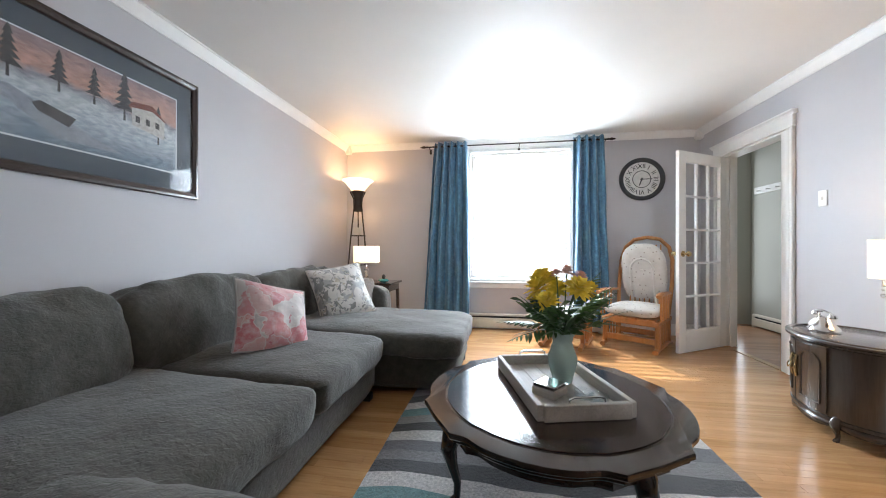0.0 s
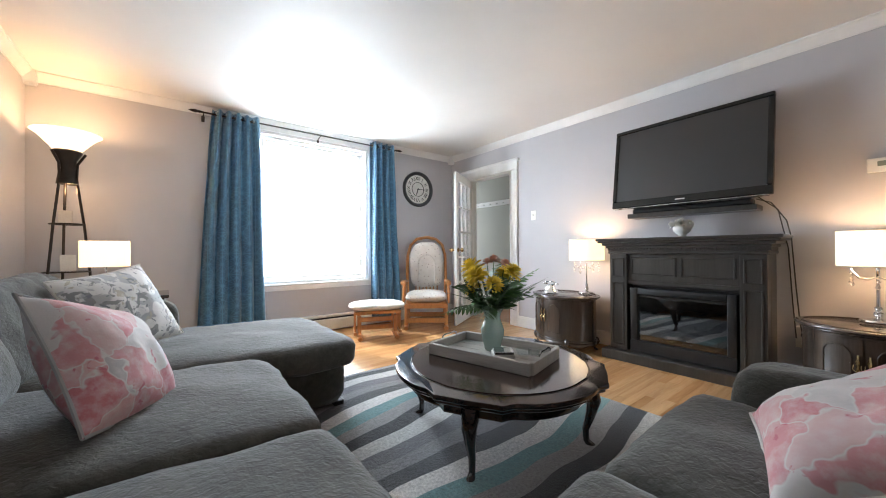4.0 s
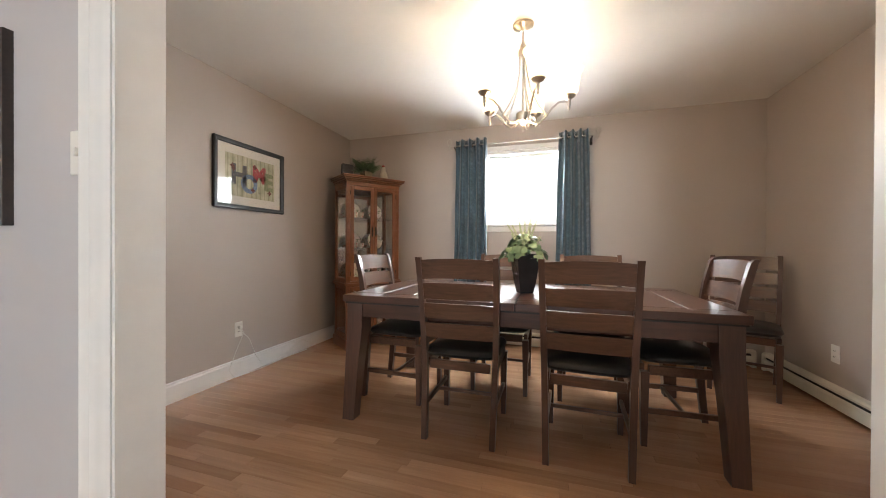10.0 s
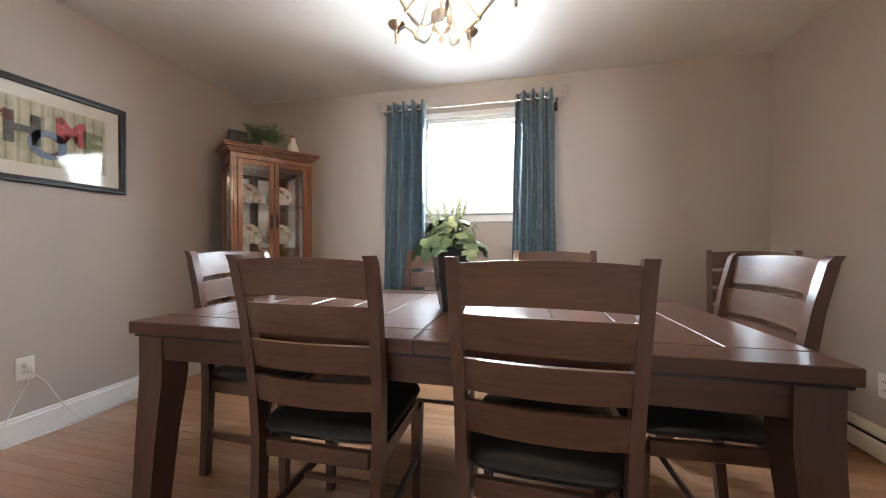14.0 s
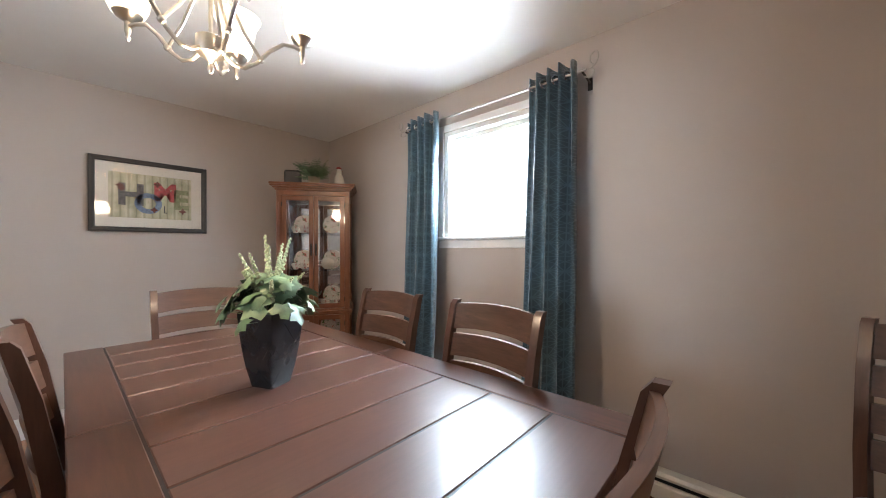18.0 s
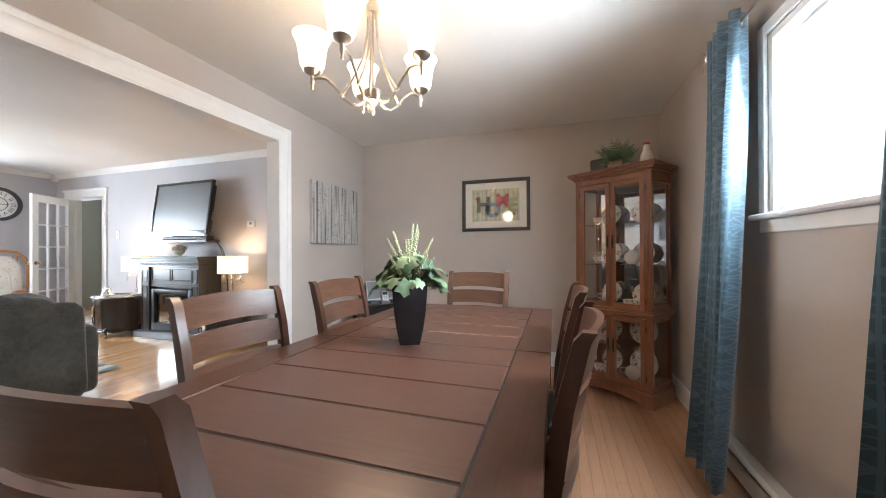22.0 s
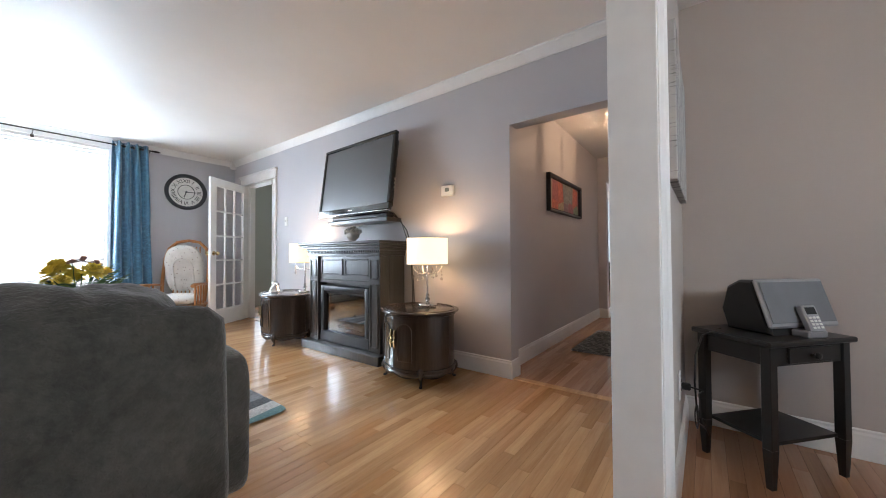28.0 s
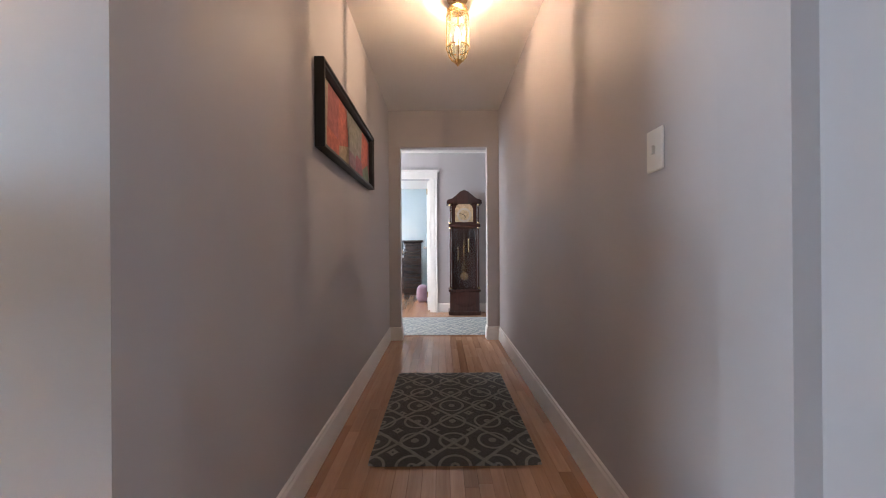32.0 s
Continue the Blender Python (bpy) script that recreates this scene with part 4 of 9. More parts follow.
# U-shaped sectional: along the west wall with a chaise end, and across with its back to the opening
so = thing("sectional_sofa", "charcoal chenille sectional sofa with a chaise end", "sofa", Matrix.Translation((0, 0, 0)))
BOX = dict(px=16, pz=7)
part("base", puff(1.18, 1.90, 0.27, px=18, pz=12, nx=12, ny=20, nz=4, wave=0.005, seed=3), M_SOFA, so, smooth=70, m=pose(-1.29, 1.55, 0.175))
part("chaise_base", puff(1.72, 0.98, 0.27, px=18, pz=12, nx=20, ny=12, nz=4, wave=0.005, seed=4), M_SOFA, so, smooth=70, m=pose(-1.01, 3.00, 0.175))
part("back_frame", puff(0.24, 3.4, 0.72, px=9, pz=6, nx=6, ny=26, nz=10, wave=0.008, seed=5), M_SOFA, so, smooth=70, m=pose(-1.845, 1.95, 0.41))
cushion(so, "seat_cushion", (-1.21, 1.10, 0.375), (1.16, 0.91, 0.185), (0, 2, 0), seed=6, crown=0.16, wave=0.014, n=(24, 22, 8), **BOX)
cushion(so, "seat_cushion", (-1.21, 2.005, 0.375), (1.16, 0.90, 0.185), (0, 2, 0), seed=7, crown=0.16, wave=0.014, n=(24, 22, 8), **BOX)
cushion(so, "chaise_cushion", (-1.00, 2.98, 0.375), (1.80, 1.06, 0.185), (0, 1.5, 0), seed=8, crown=0.10, wave=0.016, n=(34, 22, 8), **BOX)
for k, (y, w, tilt) in enumerate(((0.98, 1.46 - 0.5, 0), (1.95, 0.98, 1), (2.98, 1.08, -2))):
    cushion(so, "back_cushion", (-1.63, y, 0.635), (0.27, w + 0.03, 0.47), (0, -17, tilt), wave=0.034, seed=11 + k, px=6.5, pz=4.2, crown=0.0, n=(8, 30, 18))
cushion(so, "armrest", (-1.46, 3.60, 0.42), (0.94, 0.24, 0.50), seed=15, px=8, pz=5, crown=0, n=(20, 8, 10), wave=0.008)
for x, y in ((-0.2, 2.58), (-0.2, 3.4), (-0.75, 0.7), (-0.75, 2.4), (-1.9, 0.7), (-1.9, 3.5)):
    part("foot", box(x - 0.03, y - 0.03, 0, x + 0.03, y + 0.03, 0.05, 0.004), M_FOOT, so)

lo = thing("loveseat_section", "charcoal chenille sofa section with one square padded arm", "sofa")
part("base", puff(2.40, 0.78, 0.29, px=24, pz=12, nx=28, ny=12, nz=4, wave=0.005, seed=23), M_SOFA, lo, smooth=70, m=pose(-0.70, 0.46, 0.185))
part("back_frame", puff(2.52, 0.20, 0.75, px=30, pz=16, nx=34, ny=6, nz=12, wave=0.002, seed=24), M_SOFA, lo, smooth=70, m=pose(-0.65, 0.075, 0.415, -4, 0, 0))
for x, w, sd in ((-1.42, 0.90, 26), (-0.59, 0.80, 27), (0.165, 0.74, 28)):
    cushion(lo, "seat_cushion", (x, 0.505, 0.378), (w, 0.73, 0.185), seed=sd, crown=0.16, wave=0.014, n=(22, 22, 8), **BOX)
for x, w, sd in ((-1.40, 0.90, 30), (-0.66, 0.60, 31), (0.085, 0.90, 32)):
    near = x > -0.2
    bc = cushion(lo, "back_cushion", (x, 0.185 if near else 0.165, 0.622 if near else 0.585), (w, 0.30, 0.47), (16, 0, 0), wave=0.024, seed=sd, px=6.5, pz=4.2, crown=0, n=(48, 10, 20))
    # billows pulled across the cushion
    for v in bc.data.vertices:
        p = v.co
        roll = math.sin(p.x * 62 + p.y * 14 + 3.2 * noise.noise(Vector((p.x * 4, p.y * 6, sd)))) * (0.55 + 0.9 * noise.noise(Vector((p.x * 7, p.y * 7, p.z * 7))))
        out = Vector((0, p.y / 0.15, p.z / 0.235))
        v.co = p + out.normalized() * (0.0055 * roll)
part("armrest", puff(0.20, 0.75, 0.545, px=7, pz=7, nx=10, ny=24, nz=12, wave=0.008, seed=34), M_SOFA, lo, smooth=70, m=pose(0.615, 0.39, 0.318))
for x in (-1.8, 0.54):
    for y in (0.03, 0.80):
        part("foot", box(x - 0.03, y - 0.03, 0, x + 0.03, y + 0.03, 0.055, 0.004), M_FOOT, lo)


def floral(name, base, spots):
    """Printed flowers: soft blots of several colours on a pale cloth."""
    n = Nodes(name)
    c = base
    for scale, lo_, hi_, col, seed in spots:
        v = n.space((1, 1, 1), (seed * 31, seed * 17, seed * 11))
        w = n.noise(scale, 3, 0.5, v, 0.9)
        c = n.mix(c, tuple(col), n.ramp(w, [(lo_, (0, 0, 0)), (hi_, (1, 1, 1))]))
    n.bump(n.noise(500, 2), 0.15, 0.001)
    return n.done(c, 0.85, 0.0, Sheen_Weight=0.15)


def petal_print(name, scale):
    """Watercolour petals in pinks and greys with pale ground between them."""
    n = Nodes(name)
    wob = n.node("VectorMath", operation="ADD")
    nz = n.node("TexNoise")
    nz.inputs["Scale"].default_value = 14.0
    n.link(n.space(), nz.inputs["Vector"])
    soft = n.node("VectorMath", operation="SCALE")
    soft.inputs["Scale"].default_value = 0.10
    n.link(nz.outputs["Color"], soft.inputs[0])
    n.link(n.space(), wob.inputs[0])
    n.link(soft.outputs[0], wob.inputs[1])
    cell, edge = n.node("TexVoronoi"), n.node("TexVoronoi", feature="DISTANCE_TO_EDGE")
    for q in (cell, edge):
        q.inputs["Scale"].default_value = scale
        n.link(wob.outputs[0], q.inputs["Vector"])
    sep = n.node("SeparateXYZ")
    n.link(cell.outputs["Color"], sep.inputs[0])
    hue = n.ramp(sep.outputs[0], [(0.0, (0.46, 0.14, 0.16)), (0.22, (0.50, 0.21, 0.22)), (0.45, (0.55, 0.33, 0.32)), (0.60, (0.54, 0.51, 0.49)), (0.72, (0.20, 0.185, 0.21)), (0.82, (0.50, 0.20, 0.21)), (1.0, (0.52, 0.49, 0.47))])
    wash = n.mix(hue, (0.56, 0.49, 0.48), n.ramp(n.noise(24, 4, 0.6), [(0.42, (0, 0, 0)), (0.75, (0.8, 0.8, 0.8))]))
    c = n.mix((0.55, 0.53, 0.51), wash, n.ramp(edge.outputs["Distance"], [(0.0, (0, 0, 0)), (0.03, (1, 1, 1))]))
    c = n.mix(c, (0.42, 0.10, 0.14), n.ramp(n.noise(20, 3, 0.5, n.space((1, 1, 1), (40, 10, 70)), 0.9), [(0.64, (0, 0, 0)), (0.70, (0.8, 0.8, 0.8))]))
    n.bump(n.noise(22, 3), 0.35, 0.006, n.bump(n.noise(500, 2), 0.15, 0.001))
    return n.done(c, 0.85, 0.0, Sheen_Weight=0.15)


M_PINK = petal_print("pink_floral_print", 7.0)
M_GREYF = floral("grey_floral_print", (0.70, 0.68, 0.65), [(9, 0.52, 0.56, (0.42, 0.42, 0.42), 1), (15, 0.56, 0.60, (0.28, 0.28, 0.27), 2), (20, 0.60, 0.64, (0.50, 0.46, 0.38), 3), (26, 0.62, 0.66, (0.22, 0.23, 0.24), 4)])
M_CREAM = fabric("cream_cloth", (0.52, 0.49, 0.45), (0.66, 0.63, 0.58), 12, 500, 0.85, 0.2)


def pillow(s, h, wave=0.01, seed=1, n=26):
    """A square stuffed pillow with pointed corners and slightly hollow sides."""
    g = Geo()
    for side in (1, -1):
        base = len(g.v)
        for j in range(n + 1):
            for i in range(n + 1):
                u, v = 2 * i / n - 1, 2 * j / n - 1
                x = s / 2 * u * (1 - 0.075 * (1 - v * v) * u * u)
                y = s / 2 * v * (1 - 0.075 * (1 - u * u) * v * v)
                t = max(0.0, (1 - u ** 4) * (1 - v ** 4)) ** 0.62 * (1 - 0.22 * (u * u + v * v))
                z = side * h / 2 * t
                z += wave * t * (noise.noise(Vector((x * 9, y * 9, seed * 3.1 + side))) + 0.5 * noise.noise(Vector((x * 24, y * 24, seed))))
                g.v.append((x, y, z))
        for j in range(n):
            for i in range(n):
                a = base + j * (n + 1) + i
                q = (a, a + 1, a + n + 2, a + n + 1)
                g.f.append(q if side > 0 else q[::-1])
    return g


def throw_pillow(label, m, material, back, size=0.47, seed=1):
    ob = thing("throw_pillow", label, "pillow", m)
    part("cover", pillow(size, 0.20, 0.014, seed), material, ob, smooth=80)
    pts = []
    for cx0, cy0, dx, dy in ((-1, -1, 1, 0), (1, -1, 0, 1), (1, 1, -1, 0), (-1, 1, 0, -1)):
        for k in range(12):
            u, v = cx0 + dx * k / 6, cy0 + dy * k / 6
            pts.append((size / 2 * u * (1 - 0.075 * (1 - v * v) * u * u), size / 2 * v * (1 - 0.075 * (1 - u * u) * v * v), 0))
    pts.append(pts[0])
    part("piping", tube(pts, 0.006, 6, False), back, ob, "corded piping")
    return ob


M_PIPE = plain("grey_piping", (0.33, 0.32, 0.31), 0.8)
throw_pillow("pink rose print throw pillow leaning on the sectional", pose(-1.20, 2.02, 0.625, 58, 16, 62), M_PINK, M_PIPE, 0.46, 2)
throw_pillow("grey floral print throw pillow leaning on the sectional", pose(-1.25, 3.05, 0.665, 62, -8, 48), M_GREYF, M_CREAM, 0.50, 3)
throw_pillow("pink rose print throw pillow lying in the loveseat corner", pose(0.16, 0.43, 0.585, -30, -5, 14), M_PINK, M_CREAM, 0.435, 4)
solo("folded_throw", puff(0.16, 0.30, 0.30, px=6, pz=4, nx=6, ny=8, nz=8, wave=0.012, seed=9), fabric("brown_throw", (0.10, 0.075, 0.055), (0.19, 0.15, 0.12), 20), "brown folded throw between pillow and armrest", "throw", m=pose(-1.20, 3.42, 0.60))

# rug: wavy bands of grey, charcoal, white and teal
def rug_material():
    n = Nodes("wave_band_rug")
    v = n.space((1, 1, 1), (0, 0, -4))
    w = n.node("TexWave", wave="BANDS", bands="Y")
    w.inputs["Scale"].default_value, w.inputs["Distortion"].default_value = 0.40, 2.6
    w.inputs["Detail"].default_value, w.inputs["Detail Scale"].default_value = 2.5, 1.3
    w.wave_profile = "SAW"
    n.link(v, w.inputs["Vector"])
    r = n.node("ValToRGB")
    r.color_ramp.interpolation = "CONSTANT"
    cols = [(0.0, (0.17, 0.17, 0.18)), (0.13, (0.58, 0.57, 0.55)), (0.27, (0.045, 0.047, 0.052)), (0.40, (0.30, 0.29, 0.28)), (0.52, (0.16, 0.30, 0.31)), (0.64, (0.70, 0.68, 0.65)), (0.76, (0.085, 0.085, 0.092)), (0.88, (0.24, 0.24, 0.24))]
    e = r.color_ramp.elements
    while len(e) < len(cols):
        e.new(0.5)
    for k, (p, c) in enumerate(cols):
        e[k].position, e[k].color = p, (*c, 1)
    n.link(w.outputs["Fac"], r.inputs["Fac"])
    pile = n.noise(75, 5, 0.7)
    c = n.mix(r.outputs["Color"], n.ramp(pile, [(0.3, (0.62, 0.62, 0.62)), (0.7, (1.32, 1.32, 1.32))]), 1.0, "MULTIPLY")
    n.bump(pile, 1.0, 0.016)
    return n.done(c, 0.95, 0.0, Sheen_Weight=0.2)


solo("area_rug", puff(1.68, 2.36, 0.022, px=40, pz=4, nx=30, ny=40, nz=2, wave=0.002, seed=4, scale=14), rug_material(), "shaggy rug with wavy grey, white and teal bands", "rug", m=pose(0.39, 1.87, 0.0115))


# coffee table: scalloped oval top on cabriole legs
def scallop(a, b, amp, n=120, lobes=8):
    pts = []
    for k in range(n):
        t = 2 * math.pi * k / n
        w = 1 + amp * (abs(math.cos(t * lobes / 2)) ** 0.6 - 0.6)
        pts.append((a * w * math.cos(t), b * w * math.sin(t)))
    return pts


def cabriole(h, w, dx, dy):
    """A curved leg from (0,0,h) whose foot stands out along (dx, dy)."""
    pts, rs = [], []
    for t, o, r in ((0, 0.0, 1.25), (0.12, 0.022, 1.3), (0.28, 0.036, 1.05), (0.5, 0.022, 0.72), (0.72, 0.002, 0.5), (0.88, 0.004, 0.46), (0.95, 0.022, 0.62), (0.985, 0.03, 0.66), (1.0, 0.03, 0.5)):
        pts.append((dx * o * w / 0.028, dy * o * w / 0.028, h * (1 - t)))
        rs.append(w * r)
    return tube(pts, rs, 10)


CT = 0.395
ct = thing("coffee_table", "dark walnut oval coffee table with scalloped edge", "coffee table", pose(0.375, 1.745, 0.0, 0, 0, -15))


def lobed(r, cusp=0.019, n=240):
    """A round outline that swells over four legs, with a small cusp beside each swell."""
    pts = []
    for k in range(n):
        t = 2 * math.pi * k / n
        d = abs((math.degrees(t) % 90) - 45)
        if d < 15:
            w = r + cusp * (0.2 + 0.8 * (d / 15) ** 3)
        else:
            w = r + cusp * max(0.0, 1 - (d - 15) / 6) ** 1.6 - 0.5 * cusp * math.exp(-((d - 22) / 5) ** 2) + 0.3 * cusp * (d / 45)
        pts.append((w * math.cos(t) * 0.985, w * math.sin(t) * 1.015))
    return pts


RT = 0.552
part("top", prism(lobed(RT), CT - 0.032, CT - 0.006, 0.006), M_DARKW, ct, smooth=25)
part("edge_moulding", prism(lobed(RT - 0.016), CT - 0.052, CT - 0.0325, 0.007), M_DARKW, ct)
part("inset_panel", prism(lobed(RT - 0.085, 0.004), CT - 0.0055, CT - 0.001, 0.001), M_DARKW, ct, smooth=0)
inl = lobed(RT - 0.078, 0.004)
part("inlay_line", tube([(x, y, CT - 0.005) for x, y in inl + inl[:1]], 0.0018, 5, False), M_BRONZE, ct)
part("apron", prism(lobed(RT - 0.075), CT - 0.110, CT - 0.0525, 0.004), M_DARKW, ct)
for k in range(4):
    t = math.pi / 4 + k * math.pi / 2
    d = Vector((math.cos(t), math.sin(t)))
    lg = part("leg", cabriole(CT - 0.06, 0.032, d.x, d.y), M_DARKW, ct, m=Matrix.Translation((d.x * 0.452, d.y * 0.452, 0)))
    part("knee_carving", ball(0.021, 10, 6, 1, 1, 1.6, (d.x * 0.050, d.y * 0.050, CT - 0.135)), M_DARKW, lg)

M_WASH = wood("white_washed_wood", (0.30, 0.28, 0.25), (0.52, 0.49, 0.45), 0.6, "X", 1.2, 0.4)
tr = thing("serving_tray", "white-washed wooden tray with metal handles", "tray", pose(0.405, 1.80, CT, 0, 0, -76))
tl, tw, thh = 0.62, 0.37, 0.062
part("bottom", box(-tl / 2, -tw / 2, 0.001, tl / 2, tw / 2, 0.012, 0.001), M_WASH, tr)
for k in range(4):
    part("slat", box(-tl / 2 + 0.02, -tw / 2 + 0.02 + k * 0.0835, 0.012, tl / 2 - 0.02, -tw / 2 + 0.1 + k * 0.0835, 0.015, 0.001), M_WASH, tr)
for s in (-1, 1):
    part("long_side", box(-tl / 2, s * tw / 2 - 0.012, 0.0, tl / 2, s * tw / 2 + 0.012, thh, 0.003), M_WASH, tr)
    part("short_side", box(s * tl / 2 - 0.012, -tw / 2 + 0.0125, 0.0, s * tl / 2 + 0.012, tw / 2 - 0.0125, thh, 0.003), M_WASH, tr)
    part("handle", tube([(s * (tl / 2 - 0.004), y, z) for y, z in ((-0.07, thh), (-0.07, thh + 0.014), (-0.05, thh + 0.022), (0.05, thh + 0.022), (0.07, thh + 0.014), (0.07, thh))], 0.005, 8), M_CHROME, tr)
m_tray = pose(0.405, 1.80, CT, 0, 0, -76)


def vase_glass():
    n = Nodes("frosted_green_glass")
    f = n.noise(20, 3)
    n.bump(f, 0.05, 0.002)
    return n.done((0.60, 0.74, 0.68), 0.2, 0.0, Transmission_Weight=0.6, IOR=1.45)


M_CLEAR = glass("clear_glassware", (0.95, 0.97, 0.97))
M_LEAF = plain("dark_leaf", (0.035, 0.085, 0.022), 0.45, vary=0.35, scale=30, bump=0.1)
M_LEAF2 = plain("fern_leaf", (0.075, 0.17, 0.035), 0.5, vary=0.3, scale=30, bump=0.1)
M_YELLOW = plain("yellow_petal", (0.80, 0.60, 0.06), 0.6, vary=0.15, scale=40, bump=0.1)
M_ORANGE = plain("peach_petal", (0.62, 0.33, 0.24), 0.6, vary=0.2, scale=40, bump=0.1)
M_ROSE = plain("rose_petal", (0.42, 0.06, 0.10), 0.6, vary=0.2, scale=40, bump=0.1)
M_STEM = plain("green_stem", (0.06, 0.12, 0.03), 0.5, vary=0.2)


def leaf(l, w, bend=0.2, fold=0.15):
    """A leaf from the origin along +x."""
    g, n = Geo(), 5
    for k in range(n + 1):
        t = k / n
        s = w / 2 * math.sin(math.pi * min(1, t * 0.92 + 0.06)) ** 0.8
        z = -bend * l * t * t
        g.v += [(l * t, -s, z + fold * s), (l * t, 0, z), (l * t, s, z + fold * s)]
    for k in range(n):
        a = 3 * k
        g.f += [(a, a + 3, a + 4, a + 1), (a + 1, a + 4, a + 5, a + 2)]
    return g


def aim(at, d, roll=0.0):
    """A pose at a point whose x axis points along d."""
    return Matrix.Translation(at) @ Vector(d).normalized().to_track_quat("X", "Z").to_matrix().to_4x4() @ Matrix.Rotation(roll, 4, "X")


def mum(r, rnd):
    """A shaggy many-petalled flower head round the origin."""
    g = Geo()
    for ring, (n, tilt, k) in enumerate(((16, 5, 1.0), (15, 25, 0.95), (13, 45, 0.85), (10, 62, 0.7), (6, 80, 0.5))):
        for i in range(n):
            a = 360 * (i + rnd.random() * 0.6) / n
            m = pose(0, 0, 0.1 * r * ring, 0, -tilt + rnd.uniform(-8, 8), a)
            g.join(leaf(r * k, r * 0.34, 0.12, 0.5), m)
    return g


def fern(l, n, rnd, w=0.28):
    g = tube([(l * t, 0, -0.28 * l * t * t) for t in (0, 0.25, 0.5, 0.75, 1)], 0.0014, 5)
    for k in range(1, n):
        t = k / n
        z = -0.28 * l * t * t
        ll = l * w * math.sin(math.pi * min(1, 0.15 + t * 0.85)) * rnd.uniform(0.85, 1.1)
        for s in (-1, 1):
            g.join(leaf(ll, ll * 0.24, 0.25, 0.1), pose(l * t, 0, z, 0, 12, s * rnd.uniform(52, 66)))
    return g


rnd = random.Random(5)
vs = thing("flower_vase", "frosted green glass vase on the tray", "vase", m_tray @ Matrix.Translation((-0.03, 0.05, 0.016)))
part("body", lathe([(0.040, 0), (0.046, 0.006), (0.050, 0.03), (0.066, 0.09), (0.068, 0.12), (0.052, 0.165), (0.044, 0.19), (0.050, 0.215), (0.064, 0.238), (0.061, 0.238), (0.047, 0.215), (0.041, 0.19), (0.048, 0.165), (0.063, 0.12), (0.061, 0.09), (0.045, 0.03), (0.038, 0.012), (0.0005, 0.012)], 28), vase_glass(), vs, smooth=60)
bq = thing("flower_bouquet", "bouquet of yellow mums, roses and ferns in the vase", "flowers", m_tray @ Matrix.Translation((-0.03, 0.05, 0.032)))
heads = [(-0.10, -0.05, 0.45, 0.082, M_YELLOW), (-0.04, -0.10, 0.41, 0.078, M_YELLOW), (-0.13, 0.03, 0.40, 0.066, M_YELLOW), (0.11, 0.02, 0.43, 0.070, M_YELLOW), (-0.07, -0.08, 0.34, 0.062, M_YELLOW), (0.07, -0.10, 0.37, 0.060, M_YELLOW), (0.02, 0.11, 0.41, 0.066, M_YELLOW), (0.0, 0.02, 0.50, 0.045, M_ORANGE), (0.05, 0.06, 0.48, 0.040, M_ORANGE), (-0.02, -0.02, 0.49, 0.036, M_ORANGE), (-0.15, -0.02, 0.33, 0.034, M_ROSE)]
for x, y, z, r, mt in heads:
    d = Vector((x, y, z))
    part("stem", tube([(x * 0.08, y * 0.08, 0.0), (x * 0.25, y * 0.25, 0.2), (x, y, z - 0.005)], 0.0028, 6), M_STEM, bq)
    part("flower_head", Geo().join(mum(r, rnd), Matrix.Translation(d) @ Vector((x * 2, y * 2, 0.35)).normalized().to_track_quat("Z", "X").to_matrix().to_4x4()), mt, bq, smooth=60)
for k in range(22):
    a = rnd.uniform(0, 2 * math.pi)
    up = rnd.uniform(0.35, 1.3)
    g = Geo()
    d = Vector((math.cos(a), math.sin(a), up)).normalized()
    base = Vector((d.x * 0.03, d.y * 0.03, 0.22))
    tip = base + d * rnd.uniform(0.12, 0.24)
    g.join(tube([(0, 0, 0.02), tuple(base), tuple(tip)], 0.002, 5))
    for j in range(9):
        p = base.lerp(tip, (j + 1) / 9)
        b = a + rnd.uniform(-1.6, 1.6)
        g.join(leaf(rnd.uniform(0.045, 0.085), rnd.uniform(0.018, 0.03), 0.25), aim(p, (math.cos(b), math.sin(b), rnd.uniform(0.1, 0.9)), rnd.uniform(-1, 1)))
    part("leafy_stem", g, M_LEAF, bq, smooth=60)
for a, up, l in ((150, 0.15, 0.36), (185, 0.05, 0.34), (20, 1.5, 0.34), (330, 0.9, 0.34), (75, 1.2, 0.30), (250, 0.35, 0.30), (120, 1.8, 0.36), (290, 0.2, 0.30)):
    d = (math.cos(radians(a)), math.sin(radians(a)), up)
    part("fern_frond", Geo().join(fern(l, 13, rnd), aim((0, 0, 0.23), d, rnd.uniform(-0.5, 0.5))), M_LEAF2 if a in (20, 150, 330, 185) else M_LEAF, bq, smooth=60)
for k in range(14):
    a = rnd.uniform(0, 360)
    d = (math.cos(radians(a)), math.sin(radians(a)), rnd.uniform(0.4, 1.5))
    part("blade_leaf", Geo().join(leaf(rnd.uniform(0.28, 0.40), 0.018, rnd.uniform(0.1, 0.3), 0.4), aim((d[0] * 0.02, d[1] * 0.02, 0.2), d)), M_LEAF, bq, smooth=60)
cb = thing("coaster_holder", "mirrored square coasters in a holder on the tray", "coasters", m_tray @ pose(0.10, -0.065, 0.016, 0, 0, 38))
part("holder", box(-0.055, -0.055, 0, 0.055, 0.055, 0.035, 0.004), M_WASH, cb)
